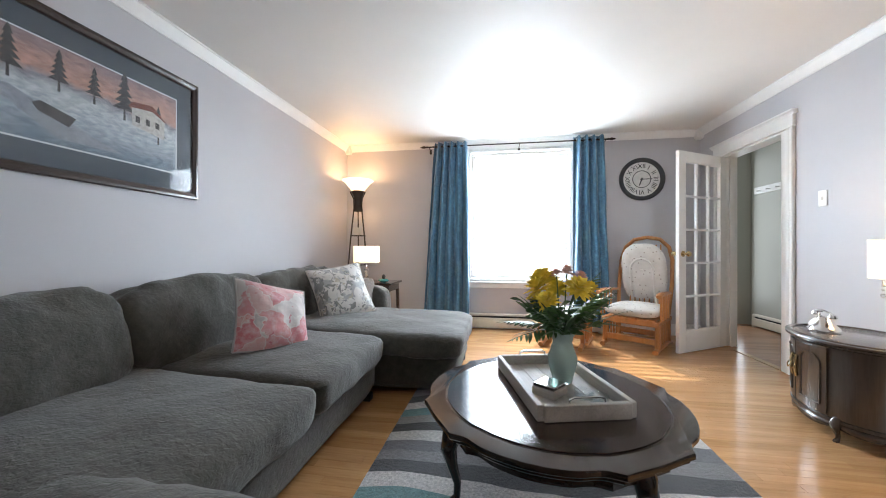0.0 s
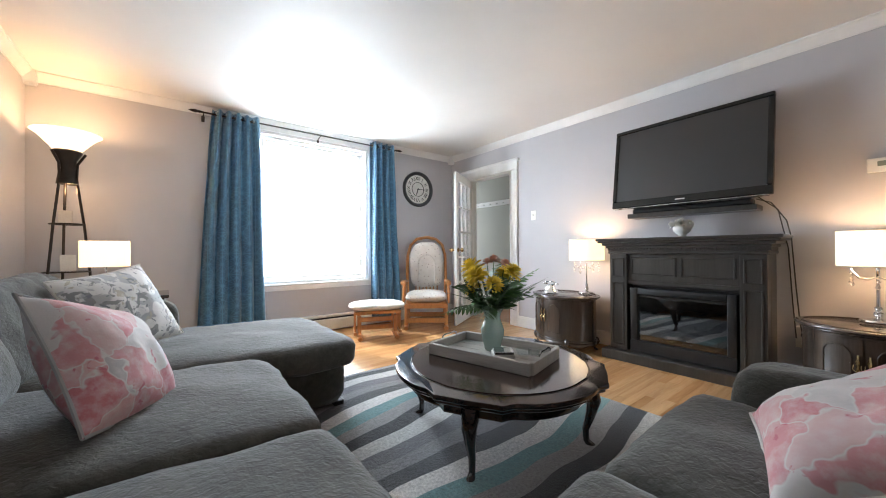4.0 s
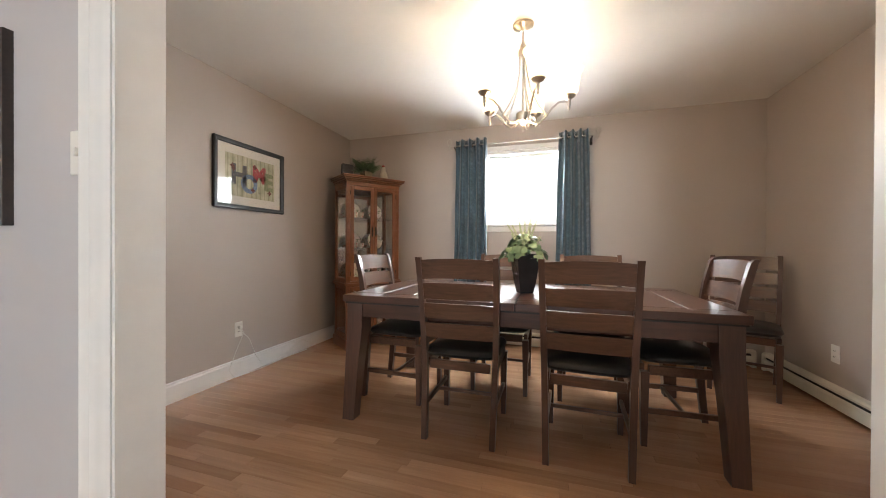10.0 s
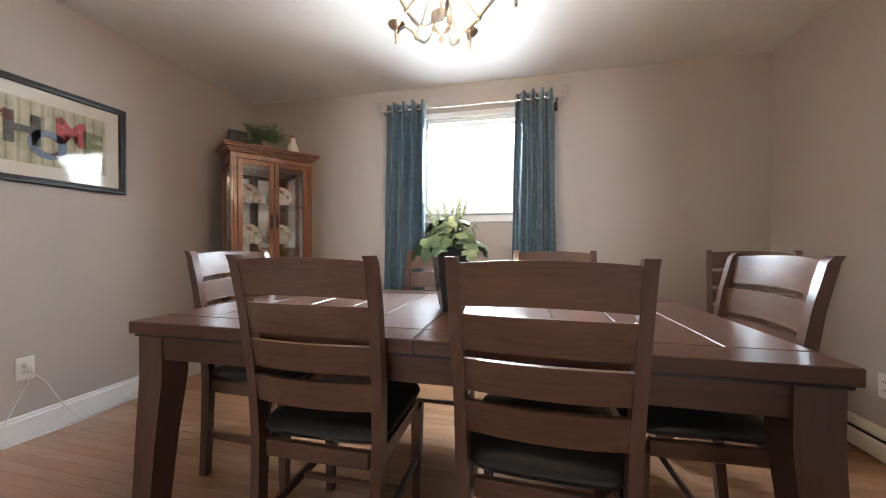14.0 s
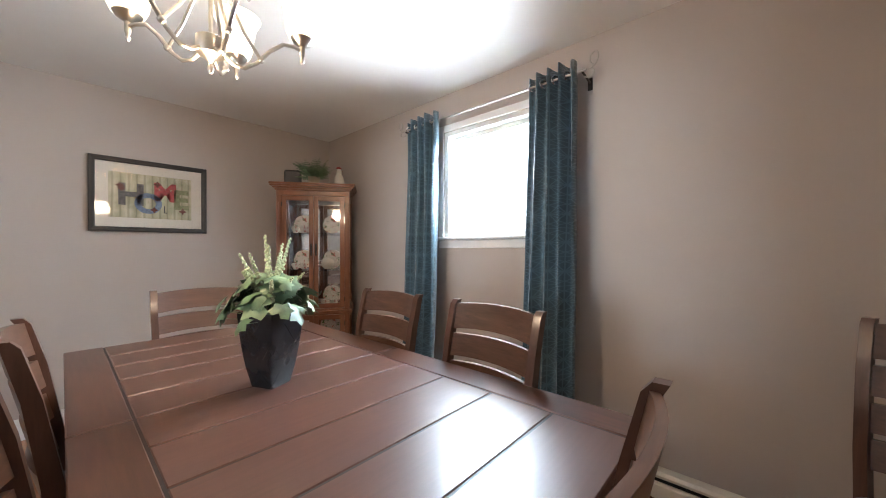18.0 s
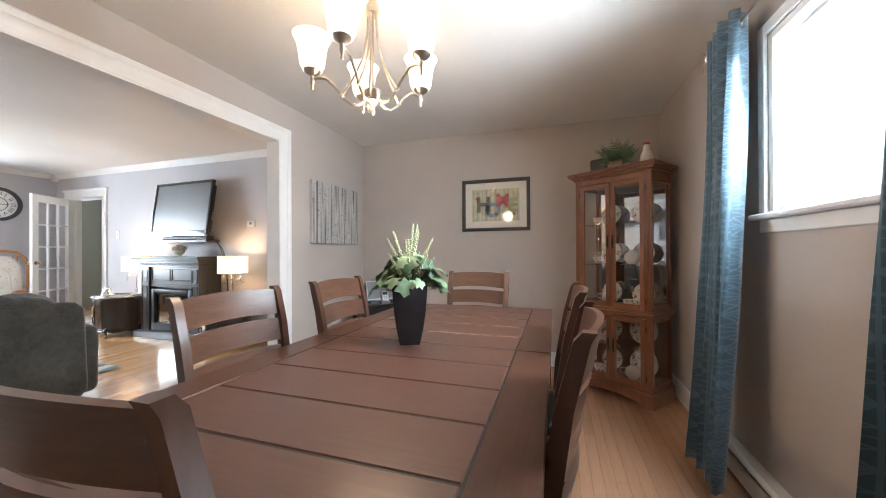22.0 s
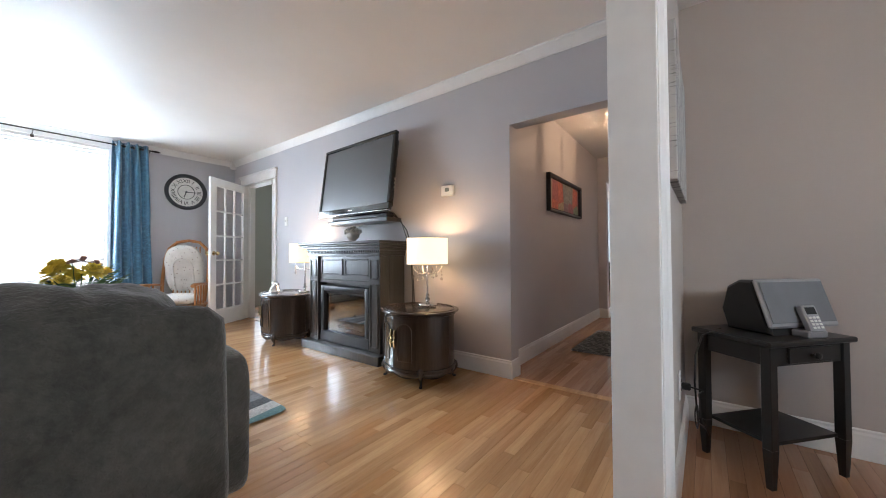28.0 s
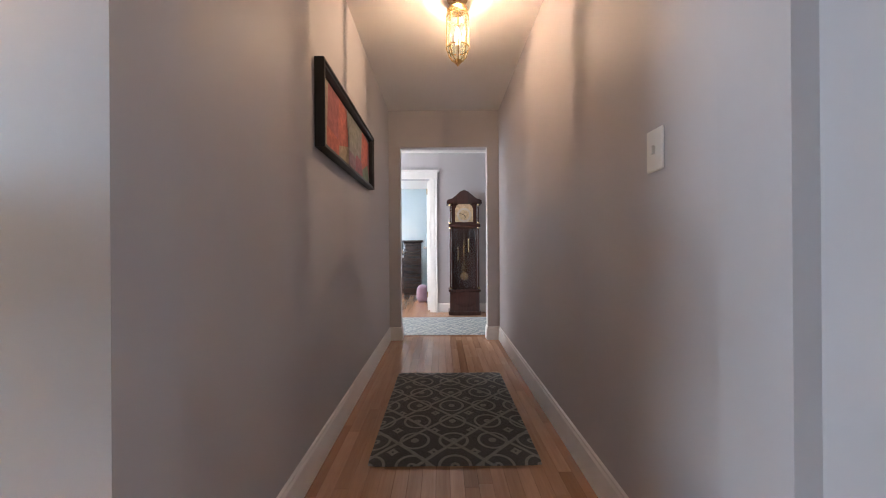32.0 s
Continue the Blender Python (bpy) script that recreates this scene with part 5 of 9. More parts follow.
for k in range(3):
    part("coaster", box(-0.05, -0.05, 0.0355 + k * 0.005, 0.05, 0.05, 0.0395 + k * 0.005, 0.0015), M_CHROME if k == 2 else M_BRONZE, cb)
for x, y in ((0.16, 0.06), (0.21, 0.10)):
    solo("tealight_glass", lathe([(0.030, 0), (0.036, 0.006), (0.040, 0.035), (0.037, 0.035), (0.033, 0.008), (0.0005, 0.007)], 20), M_CLEAR, "small clear glass tealight dish on the tray", "candle dish", "tealight glasses", m=m_tray @ Matrix.Translation((x, y, 0.016)))


# drum side tables
M_DRUM = wood("brown_walnut_stain", (0.034, 0.024, 0.018), (0.066, 0.047, 0.036), 0.24, "Z", 1.0, 0.35, coat=0.45, bump=0.04)


def drum(label, m):
    ob = thing("side_table", label, "side table", m, "drum side tables")
    a, b, h = 0.365, 0.275, 0.575
    el = lambda k, n=64: [(a * k * math.cos(2 * math.pi * i / n), b * k * math.sin(2 * math.pi * i / n)) for i in range(n)]
    part("top", prism(scallop(a * 1.04, b * 1.06, 0.02, 96), h - 0.022, h - 0.002, 0.006), M_DRUM, ob)
    part("top_rim", tube([(a * 0.94 * math.cos(2 * math.pi * i / 64), b * 0.94 * math.sin(2 * math.pi * i / 64), h - 0.002) for i in range(65)], 0.006, 6, False), M_DRUM, ob)
    part("under_moulding", prism(el(0.975), h - 0.04, h - 0.0225, 0.006), M_DRUM, ob)
    part("body", prism(el(0.93), 0.13, h - 0.0405), M_DRUM, ob)
    part("plinth", prism(el(0.965), 0.105, 0.129, 0.006), M_DRUM, ob)
    # scalloped skirt
    g = Geo()
    n = 96
    for i in range(n):
        t = 2 * math.pi * i / n
        lo_ = 0.105 - 0.022 - 0.020 * abs(math.sin(t * 4))
        for z in (0.105, lo_):
            g.v.append((a * 0.945 * math.cos(t), b * 0.945 * math.sin(t), z))
    for i in range(n):
        j = (i + 1) % n
        g.f.append((2 * i, 2 * i + 1, 2 * j + 1, 2 * j))
    sk = part("skirt", g, M_DRUM, ob)
    sk.modifiers.new("thickness", "SOLIDIFY").thickness = 0.012
    # two bowed doors towards -y, with arched panels
    def bow(t, z, k):
        return (a * k * math.sin(t), -b * k * math.cos(t), z)
    for s in (-1, 1):
        g = Geo()
        cols, t0, t1 = 10, 0.015, 0.66
        for i in range(cols + 1):
            t = s * (t0 + (t1 - t0) * i / cols)
            g.v += [bow(t, 0.145, 0.935), bow(t, 0.145, 0.962), bow(t, h - 0.055, 0.962), bow(t, h - 0.055, 0.935)]
        for i in range(cols):
            p = 4 * i
            for u in range(4):
                q = (p + u, p + (u + 1) % 4, p + 4 + (u + 1) % 4, p + 4 + u)
                g.f.append(q if s > 0 else q[::-1])
        g.f += [(3, 2, 1, 0), (4 * cols, 4 * cols + 1, 4 * cols + 2, 4 * cols + 3)]
        dr = part("cabinet_door", g, M_DRUM, ob)
        tm, hw = s * 0.36, 0.20
        ar = []
        for t, z in [(-1, 0.19), (1, 0.19), (1, 0.42)] + [(math.cos(q), 0.42 + 0.06 * math.sin(q)) for q in (0.3, 0.7, 1.1, 1.57, 2.04, 2.44, 2.84)] + [(-1, 0.42), (-1, 0.19)]:
            ar.append(bow(tm + hw * t, z, 0.968))
        part("arched_moulding", tube(ar, 0.006, 6), M_DRUM, dr)
        pl = bow(s * 0.07, 0.36, 0.965)
        g = tube([(pl[0], pl[1] - 0.004, 0.29), (pl[0], pl[1] - 0.010, 0.33), (pl[0], pl[1] - 0.006, 0.36), (pl[0], pl[1] - 0.010, 0.39), (pl[0], pl[1] - 0.004, 0.43)], [0.005, 0.010, 0.006, 0.010, 0.005], 8)
        hn = part("handle", g, M_BRASS, dr, "antique brass drop handle")
        part("bail", tube([(pl[0] - 0.016, pl[1] - 0.014, 0.375), (pl[0] - 0.018, pl[1] - 0.024, 0.35), (pl[0], pl[1] - 0.028, 0.335), (pl[0] + 0.018, pl[1] - 0.024, 0.35), (pl[0] + 0.016, pl[1] - 0.014, 0.375)], 0.003, 6), M_BRASS, hn)
    for t in (0.8, -0.8, math.pi - 0.8, math.pi + 0.8):
        p = bow(t, 0, 0.88)
        d = Vector((p[0] / a, p[1] / b)).normalized()
        part("leg", cabriole(0.125, 0.021, d.x, d.y), M_DRUM, ob, m=Matrix.Translation((p[0], p[1], 0)))
    return ob


st1 = drum("dark walnut drum side table with brass handles beside the fireplace", pose(2.20, 2.49, 0, 0, 0, -108))
st1.matrix_basis = st1.matrix_basis @ Matrix.Diagonal((1, 1, 0.942, 1))
st2 = copy_thing(st1, pose(2.19, 0.462, 0, 0, 0, -97))
st2.matrix_basis = st2.matrix_basis @ Matrix.Diagonal((0.87, 1, 1, 1))
tagged(st2, "dark walnut drum side table with brass handles near the hall opening")
ST = 0.549
M_SHADE = glow("lit_ivory_shade", (1.0, 0.70, 0.40), 1.9, (0.85, 0.80, 0.70), 0.8)
M_CRYSTAL = plain("crystal", (0.9, 0.9, 0.9), 0.05, vary=0.02, bump=0.0, Transmission_Weight=0.85, IOR=1.5)
M_BULB = glow("bulb", (1.0, 0.72, 0.42), 25.0)


def crystal_lamp(label, m, watts=9):
    ob = thing("table_lamp", label, "lamp", m, "crystal table lamps")
    part("base", lathe([(0.075, 0), (0.078, 0.006), (0.074, 0.016), (0.05, 0.02), (0.02, 0.026), (0.014, 0.03)], 28), M_CHROME, ob)
    part("crystal_ball", ball(0.022, 12, 8, 1, 1, 0.9, (0, 0, 0.05)), M_CRYSTAL, ob)
    part("crystal_ball", ball(0.017, 12, 8, 1, 1, 0.9, (0, 0, 0.083)), M_CRYSTAL, ob)
    part("stem", lathe([(0.009, 0.03), (0.008, 0.1), (0.007, 0.44)], 12), M_CHROME, ob)
    n = 40
    sh = part("shade", lathe([(0.165, 0.335), (0.168, 0.345), (0.168, 0.545), (0.165, 0.552), (0.163, 0.545), (0.163, 0.345)], n, False), M_SHADE, ob, "pleated ivory drum shade, lit", smooth=30)
    for z in (0.336, 0.55):
        part("shade_trim", tube([(0.169 * math.cos(2 * math.pi * k / 36), 0.169 * math.sin(2 * math.pi * k / 36), z) for k in range(37)], 0.003, 5, False), M_CREAM, sh)
    for k in range(6):
        a = k * math.pi / 3
        c, s = math.cos(a), math.sin(a)
        arm = part("curled_arm", tube([(0.007 * c, 0.007 * s, 0.27), (0.04 * c, 0.04 * s, 0.255), (0.085 * c, 0.085 * s, 0.265), (0.115 * c, 0.115 * s, 0.30), (0.12 * c, 0.12 * s, 0.318)], 0.0035, 6), M_CHROME, ob)
        for j in range(3):
            part("crystal_drop", ball(0.007 if j < 2 else 0.011, 8, 6, 1, 1, 1.2, (0.118 * c, 0.118 * s, 0.295 - j * 0.026 - (0.006 if j == 2 else 0) - 0.02 * (k % 2))), M_CRYSTAL, arm)
    part("bulb", ball(0.022, 12, 8, 1, 1, 1.2, (0, 0, 0.435)), M_BULB, ob)
    lp = lamp("lamp_light", "POINT", Matrix.Translation(m.translation + Vector((0, 0, 0.485))), watts, WARM, radius=0.03)
    return ob


crystal_lamp("chrome crystal table lamp with a lit ivory drum shade", pose(2.32, 2.315, ST))
crystal_lamp("chrome crystal table lamp with a lit ivory drum shade", pose(2.275, 0.447, ST))

ph = thing("desk_telephone", "chrome and white vintage style desk telephone", "telephone", pose(2.13, 2.61, ST, 0, 0, -105))
part("body", lathe([(0.075, 0), (0.072, 0.012), (0.055, 0.03), (0.040, 0.06), (0.030, 0.078), (0.0005, 0.08)], 4 * 5), M_CHROME, ph)
part("dial", Geo().join(lathe([(0.032, 0), (0.032, 0.006), (0.012, 0.008), (0.0005, 0.008)], 20), pose(0, -0.045, 0.045, 52)), M_WHITE, ph)
part("cradle", tube([(-0.05, 0, 0.095), (-0.05, 0, 0.082), (0, 0, 0.076), (0.05, 0, 0.082), (0.05, 0, 0.095)], 0.006, 8), M_CHROME, ph)
hs = part("handset", tube([(-0.085, 0, 0.104), (-0.05, 0, 0.112), (0, 0, 0.116), (0.05, 0, 0.112), (0.085, 0, 0.104)], 0.008, 8), M_CHROME, ph)
for x in (-0.088, 0.088):
    part("ear_cup", Geo().join(lathe([(0.016, -0.018), (0.022, -0.012), (0.018, 0.002), (0.006, 0.01)], 14), Matrix.Translation((x, 0, 0.1))), M_CHROME, hs)


# ---------------------------------------------------------------- fireplace, television, clock, pictures
M_FIRE = wood("charcoal_stain", (0.027, 0.024, 0.021), (0.066, 0.060, 0.053), 0.33, "Z", 1.0, 0.35, coat=0.3, bump=0.08)
M_INSERT = plain("matt_black_metal", (0.022, 0.022, 0.023), 0.38, 0.2, vary=0.15, bump=0.05)
M_SMOKE = glass("smoked_glass", (0.50, 0.50, 0.50), 0.01, mirror=0.20)

# local frame: x along the wall (0 at the middle), -y to the room, back at y = 0
fp = thing("electric_fireplace", "charcoal wooden mantel fireplace with an electric insert", "fireplace", pose(XE - 0.045, 1.465, 0, 0, 0, -90))
W2 = 0.59
part("base_plinth", box(-W2 - 0.005, -0.385, 0, W2 + 0.005, 0, 0.085, 0.006), M_FIRE, fp)
part("back_box", box(-0.545, -0.20, 0.086, 0.545, 0, 0.955, 0.002), M_FIRE, fp)
for s in (-1, 1):
    x0, x1 = (0.395, 0.545) if s > 0 else (-0.545, -0.395)
    col = part("pilaster", box(x0, -0.315, 0.086, x1, -0.201, 0.955, 0.003), M_FIRE, fp)
    for z0, z1 in ((0.13, 0.70), (0.745, 0.92)):
        for b in ((x0 + 0.022, z0, x0 + 0.034, z1), (x1 - 0.034, z0, x1 - 0.022, z1), (x0 + 0.034, z0, x1 - 0.034, z0 + 0.012), (x0 + 0.034, z1 - 0.012, x1 - 0.034, z1)):
            part("panel_moulding", box(b[0], -0.324, b[1], b[2], -0.3155, b[3], 0.003), M_FIRE, col)
fr = part("frieze", box(-0.394, -0.285, 0.72, 0.394, -0.201, 0.955, 0.002), M_FIRE, fp)
for a, b in ((-0.37, -0.015), (0.015, 0.37)):
    for q in ((a, 0.765, a + 0.014, 0.925), (b - 0.014, 0.765, b, 0.925), (a + 0.014, 0.765, b - 0.014, 0.779), (a + 0.014, 0.911, b - 0.014, 0.925)):
        part("panel_moulding", box(q[0], -0.294, q[1], q[2], -0.2855, q[3], 0.003), M_FIRE, fr)
part("frieze_rail", box(-0.394, -0.292, 0.685, 0.394, -0.201, 0.7195, 0.003), M_FIRE, fp)
for k, (o, z0, z1) in enumerate(((0.006, 0.956, 0.982), (0.020, 1.006, 1.028), (0.045, 1.0285, 1.052), (0.072, 1.0525, 1.070), (0.085, 1.0705, 1.092))):
    part("mantel_shelf" if k == 4 else "cornice", box(-0.552 - o, -0.322 - o, z0, 0.552 + o, 0, z1, 0.005), M_FIRE, fp)
part("dentil_bed", box(-0.556, -0.326, 0.9825, 0.556, 0, 1.0055, 0.001), M_FIRE, fp)
for k in range(45):
    part("dentil", box(-0.555 + k * 0.0252, -0.334, 0.985, -0.555 + k * 0.0252 + 0.015, -0.3265, 1.004, 0.001), M_FIRE, fp)
ins = part("insert_frame", box(-0.375, -0.30, 0.09, 0.375, -0.21, 0.19, 0.004), M_INSERT, fp)
for b in ((-0.375, 0.1905, -0.315, 0.655), (0.315, 0.1905, 0.375, 0.655), (-0.3145, 0.60, 0.3145, 0.655)):
    part("insert_rail", Geo().join(prism([(b[0], b[1]), (b[2], b[1]), (b[2], b[3]), (b[0], b[3])], 0.0, 0.085, 0.012), pose(0, -0.215, 0, 90, 0, 0)), M_INSERT, ins)
part("grille", box(-0.31, -0.27, 0.575, 0.31, -0.25, 0.59, 0.003), M_SLOT, ins)
part("firebox", box(-0.314, -0.206, 0.192, 0.314, -0.202, 0.598), M_SLOT, fp)
part("glass_door", box(-0.313, -0.268, 0.195, 0.313, -0.264, 0.572), M_SMOKE, fp)
M_LOG = plain("grey_charred_log", (0.10, 0.085, 0.075), 0.8, vary=0.5, scale=14, bump=0.6, grain=60)
for x0, x1, z0, z1, r in ((-0.22, 0.12, 0.235, 0.275, 0.032), (-0.08, 0.24, 0.29, 0.25, 0.030), (-0.15, 0.10, 0.31, 0.36, 0.024), (0.02, 0.20, 0.33, 0.30, 0.022)):
    part("log", tube([(x0 + (x1 - x0) * t, -0.235 + 0.006 * math.sin(9 * t), z0 + (z1 - z0) * t) for t in (0, 0.2, 0.4, 0.6, 0.8, 1)], [r * 0.8, r, r * 1.05, r * 0.95, r, r * 0.8], 9), M_LOG, fp)
part("ember_bed", puff(0.55, 0.05, 0.05, px=3, pz=2, nx=20, ny=4, nz=3, wave=0.02, seed=3, scale=30), M_LOG, fp, m=pose(0, -0.235, 0.215))

# television, tilted down on its bracket
mt = Matrix(((0.034, -0.12, 0), (0, 0, 0), (0, 0, 0))).to_3x3()
tvm = pose(2.365, 1.472, 1.755, -7.6, 0, -92.0)
tv = thing("television", "large black flat screen television on a wall bracket", "television", tvm)
TW, TH = 1.145, 0.755
M_SCREEN = plain("black_screen_glass", (0.016, 0.018, 0.021), 0.34, vary=0.05, bump=0.0, Coat_Weight=0.8, Coat_Roughness=0.30)
M_GLOSS = plain("piano_black_plastic", (0.010, 0.010, 0.010), 0.10, vary=0.1, bump=0.0)
part("screen", box(-TW / 2 + 0.035, -0.012, -TH / 2 + 0.065, TW / 2 - 0.035, 0.012, TH / 2 - 0.035, 0.001), M_SCREEN, tv)
for n, b in (("bezel", (-TW / 2, -TH / 2, TW / 2, -TH / 2 + 0.0645)), ("bezel", (-TW / 2, TH / 2 - 0.0345, TW / 2, TH / 2)), ("bezel", (-TW / 2, -TH / 2 + 0.065, -TW / 2 + 0.0345, TH / 2 - 0.035)), ("bezel", (TW / 2 - 0.0345, -TH / 2 + 0.065, TW / 2, TH / 2 - 0.035))):
    part(n, box(b[0], -0.022, b[1], b[2], 0.025, b[3], 0.006), M_GLOSS, tv)
part("bottom_strip", box(-TW / 2 + 0.02, -0.023, -TH / 2 - 0.012, TW / 2 - 0.02, 0.015, -TH / 2 - 0.0005, 0.004), M_CHROME, tv)
part("logo_bar", box(-0.035, -0.0235, -TH / 2 + 0.025, 0.035, -0.0225, -TH / 2 + 0.035), M_CHROME, tv, "small plain silver maker bar")
part("rear_housing", box(-TW / 2 + 0.04, 0.0255, -TH / 2 + 0.03, TW / 2 - 0.04, 0.085, TH / 2 - 0.05, 0.02), M_INSERT, tv)
part("wall_bracket", box(-0.2, 0.086, -0.12, 0.2, 0.145, 0.12, 0.004), M_INSERT, tv)
for z in (-0.16, -0.12, -0.08):
    part("side_socket", box(TW / 2 - 0.04, 0.03, z, TW / 2 - 0.036, 0.07, z + 0.02), M_NICKEL, tv)
sb = thing("soundbar_shelf", "slim dark floating shelf under the television", "shelf")
part("board", box(XE - 0.20, 1.0, 1.285, XE, 1.92, 1.325, 0.004), M_FIRE, sb)
solo("soundbar", box(XE - 0.17, 1.03, 1.326, XE - 0.07, 1.89, 1.375, 0.012), M_INSERT, "slim black soundbar on the floating shelf", "soundbar")
cords = thing("cable_bundle", "dark cords hanging beside the fireplace", "cords")
part("cord", tube([(2.46, 1.02, 1.37), (2.40, 0.93, 1.33), (2.47, 0.86, 1.20), (2.50, 0.84, 1.08), (2.52, 0.82, 0.7), (2.51, 0.80, 0.45), (2.47, 0.77, 0.30), (2.5, 0.76, 0.2)], 0.0045, 6), M_BLACK, cords)
part("cord", tube([(2.47, 1.2, 1.375), (2.36, 1.0, 1.38), (2.44, 0.90, 1.28), (2.53, 0.86, 1.0), (2.53, 0.84, 0.6), (2.50, 0.82, 0.35)], 0.004, 6), M_BLACK, cords)
part("cord", tube([(2.50, 0.79, 0.36), (2.44, 0.76, 0.22), (2.40, 0.80, 0.06), (2.44, 0.84, 0.008), (2.50, 0.86, 0.006)], 0.005, 6), M_WHITE, cords)
pb = thing("power_bar", "cream power bar with plugs on the wall", "power bar", pose(XE, 0.775, 0.36))
part("bar", box(-0.045, -0.05, -0.075, -0.001, 0.05, 0.075, 0.005), M_HEATER, pb)
for z in (-0.04, 0.02):
    part("plug", box(-0.075, -0.02, z - 0.014, -0.046, 0.02, z + 0.014, 0.006), M_BLACK if z > 0 else M_WHITE, pb)
vz = thing("white_vase", "small fluted white urn on the mantel", "vase", pose(2.33, 1.47, 1.092))
part("bowl", lathe([(0.032, 0), (0.034, 0.006), (0.022, 0.016), (0.030, 0.026), (0.058, 0.05), (0.066, 0.075), (0.062, 0.09), (0.056, 0.09), (0.05, 0.07), (0.0005, 0.05)], 36, flute=18, depth=0.02), M_WHITE, vz)
fl = thing("white_roses", "white artificial roses heaped in the urn", "flowers", pose(2.33, 1.47, 1.165))
M_PETAL = plain("ivory_petal", (0.78, 0.75, 0.68), 0.7, vary=0.06, bump=0.1)
for k in range(9):
    a = k * 2.4
    r = 0.075 * math.sqrt(k / 9)
    part("rose", Geo().join(mum(0.042, rnd), Matrix.Translation((r * math.cos(a), r * math.sin(a), 0.055 - r * 0.4)) @ Vector((math.cos(a) * r * 6, math.sin(a) * r * 6, 0.4)).normalized().to_track_quat("Z", "X").to_matrix().to_4x4()), M_PETAL, fl, smooth=70)

th = thing("thermostat", "white wall thermostat with a small display", "thermostat", pose(XE, 0.425, 1.525, 0, 0, -90))
part("housing", box(-0.066, -0.028, -0.045, 0.066, 0, 0.045, 0.005), M_WHITE, th)
part("display", box(-0.022, -0.0295, -0.008, 0.022, -0.0275, 0.024), plain("lcd_grey", (0.20, 0.23, 0.20), 0.2, vary=0.04), th)
for k in range(2):
    part("button", box(0.036, -0.0305, -0.004 + k * 0.018, 0.050, -0.028, 0.008 + k * 0.018, 0.001), M_WHITE, th)
ch = thing("door_chime", "cream door chime box high on the wall", "chime", pose(1.70, YS, 2.065, 0, 0, 180))
part("cover", box(-0.062, -0.045, -0.085, 0.062, 0, 0.085, 0.010), M_HEATER, ch)
part("speaker_slot", box(-0.04, -0.0465, -0.066, 0.04, -0.0445, -0.062), M_BRONZE, ch)

# wall clock with Roman numerals
ck = thing("wall_clock", "round charcoal wall clock with Roman numerals", "clock", pose(1.885, YN, 1.915, 0, 0, 0))
M_CNUM = plain("black_clock_numeral", (0.012, 0.012, 0.013), 0.5)
M_CFACE = plain("pale_clock_face", (0.66, 0.65, 0.62), 0.5, vary=0.1, scale=20)
M_CRIM = plain("charcoal_clock_rim", (0.045, 0.047, 0.05), 0.45, vary=0.2, bump=0.2)
Rc = 0.262
part("rim", Geo().join(lathe([(Rc, 0), (Rc, 0.030), (Rc - 0.012, 0.042), (Rc - 0.030, 0.036), (Rc - 0.046, 0.020), (Rc - 0.050, 0.010), (Rc - 0.050, 0)], 56, False), pose(0, 0, 0, 90)), M_CRIM, ck)
part("face", Geo().join(lathe([(Rc - 0.049, 0.008), (0.0005, 0.008)], 48, False), pose(0, 0, 0, 90)), M_CFACE, ck)
part("inner_ring", Geo().join(lathe([(0.108, 0.009), (0.108, 0.014), (0.100, 0.014), (0.100, 0.009)], 40, False), pose(0, 0, 0, 90)), M_CRIM, ck)
for k, s in enumerate(("XII", "I", "II", "III", "IIII", "V", "VI", "VII", "VIII", "IX", "X", "XI")):
    a = math.pi / 2 - k * math.pi / 6
    words(s, 0.076, M_CNUM, ck, pose(0.160 * math.cos(a), -0.010, 0.160 * math.sin(a), 90, 0, 0) @ pose(0, 0, 0, 0, 0, -k * 30), name="numeral", thick=0.001)
for a, l, w in ((100 + 150, 0.085, 0.007), (90 - 24 * 6 + 55, 0.12, 0.005)):
    part("hand_pointer", Geo().join(box(-0.02, -0.0165, -w, l, -0.014, w, 0.001), pose(0, 0, 0, 0, -a, 0)), M_CRIM, ck)
part("hub", Geo().join(lathe([(0.012, 0), (0.012, 0.018), (0.0005, 0.02)], 12), pose(0, 0, 0, 90)), M_CRIM, ck)


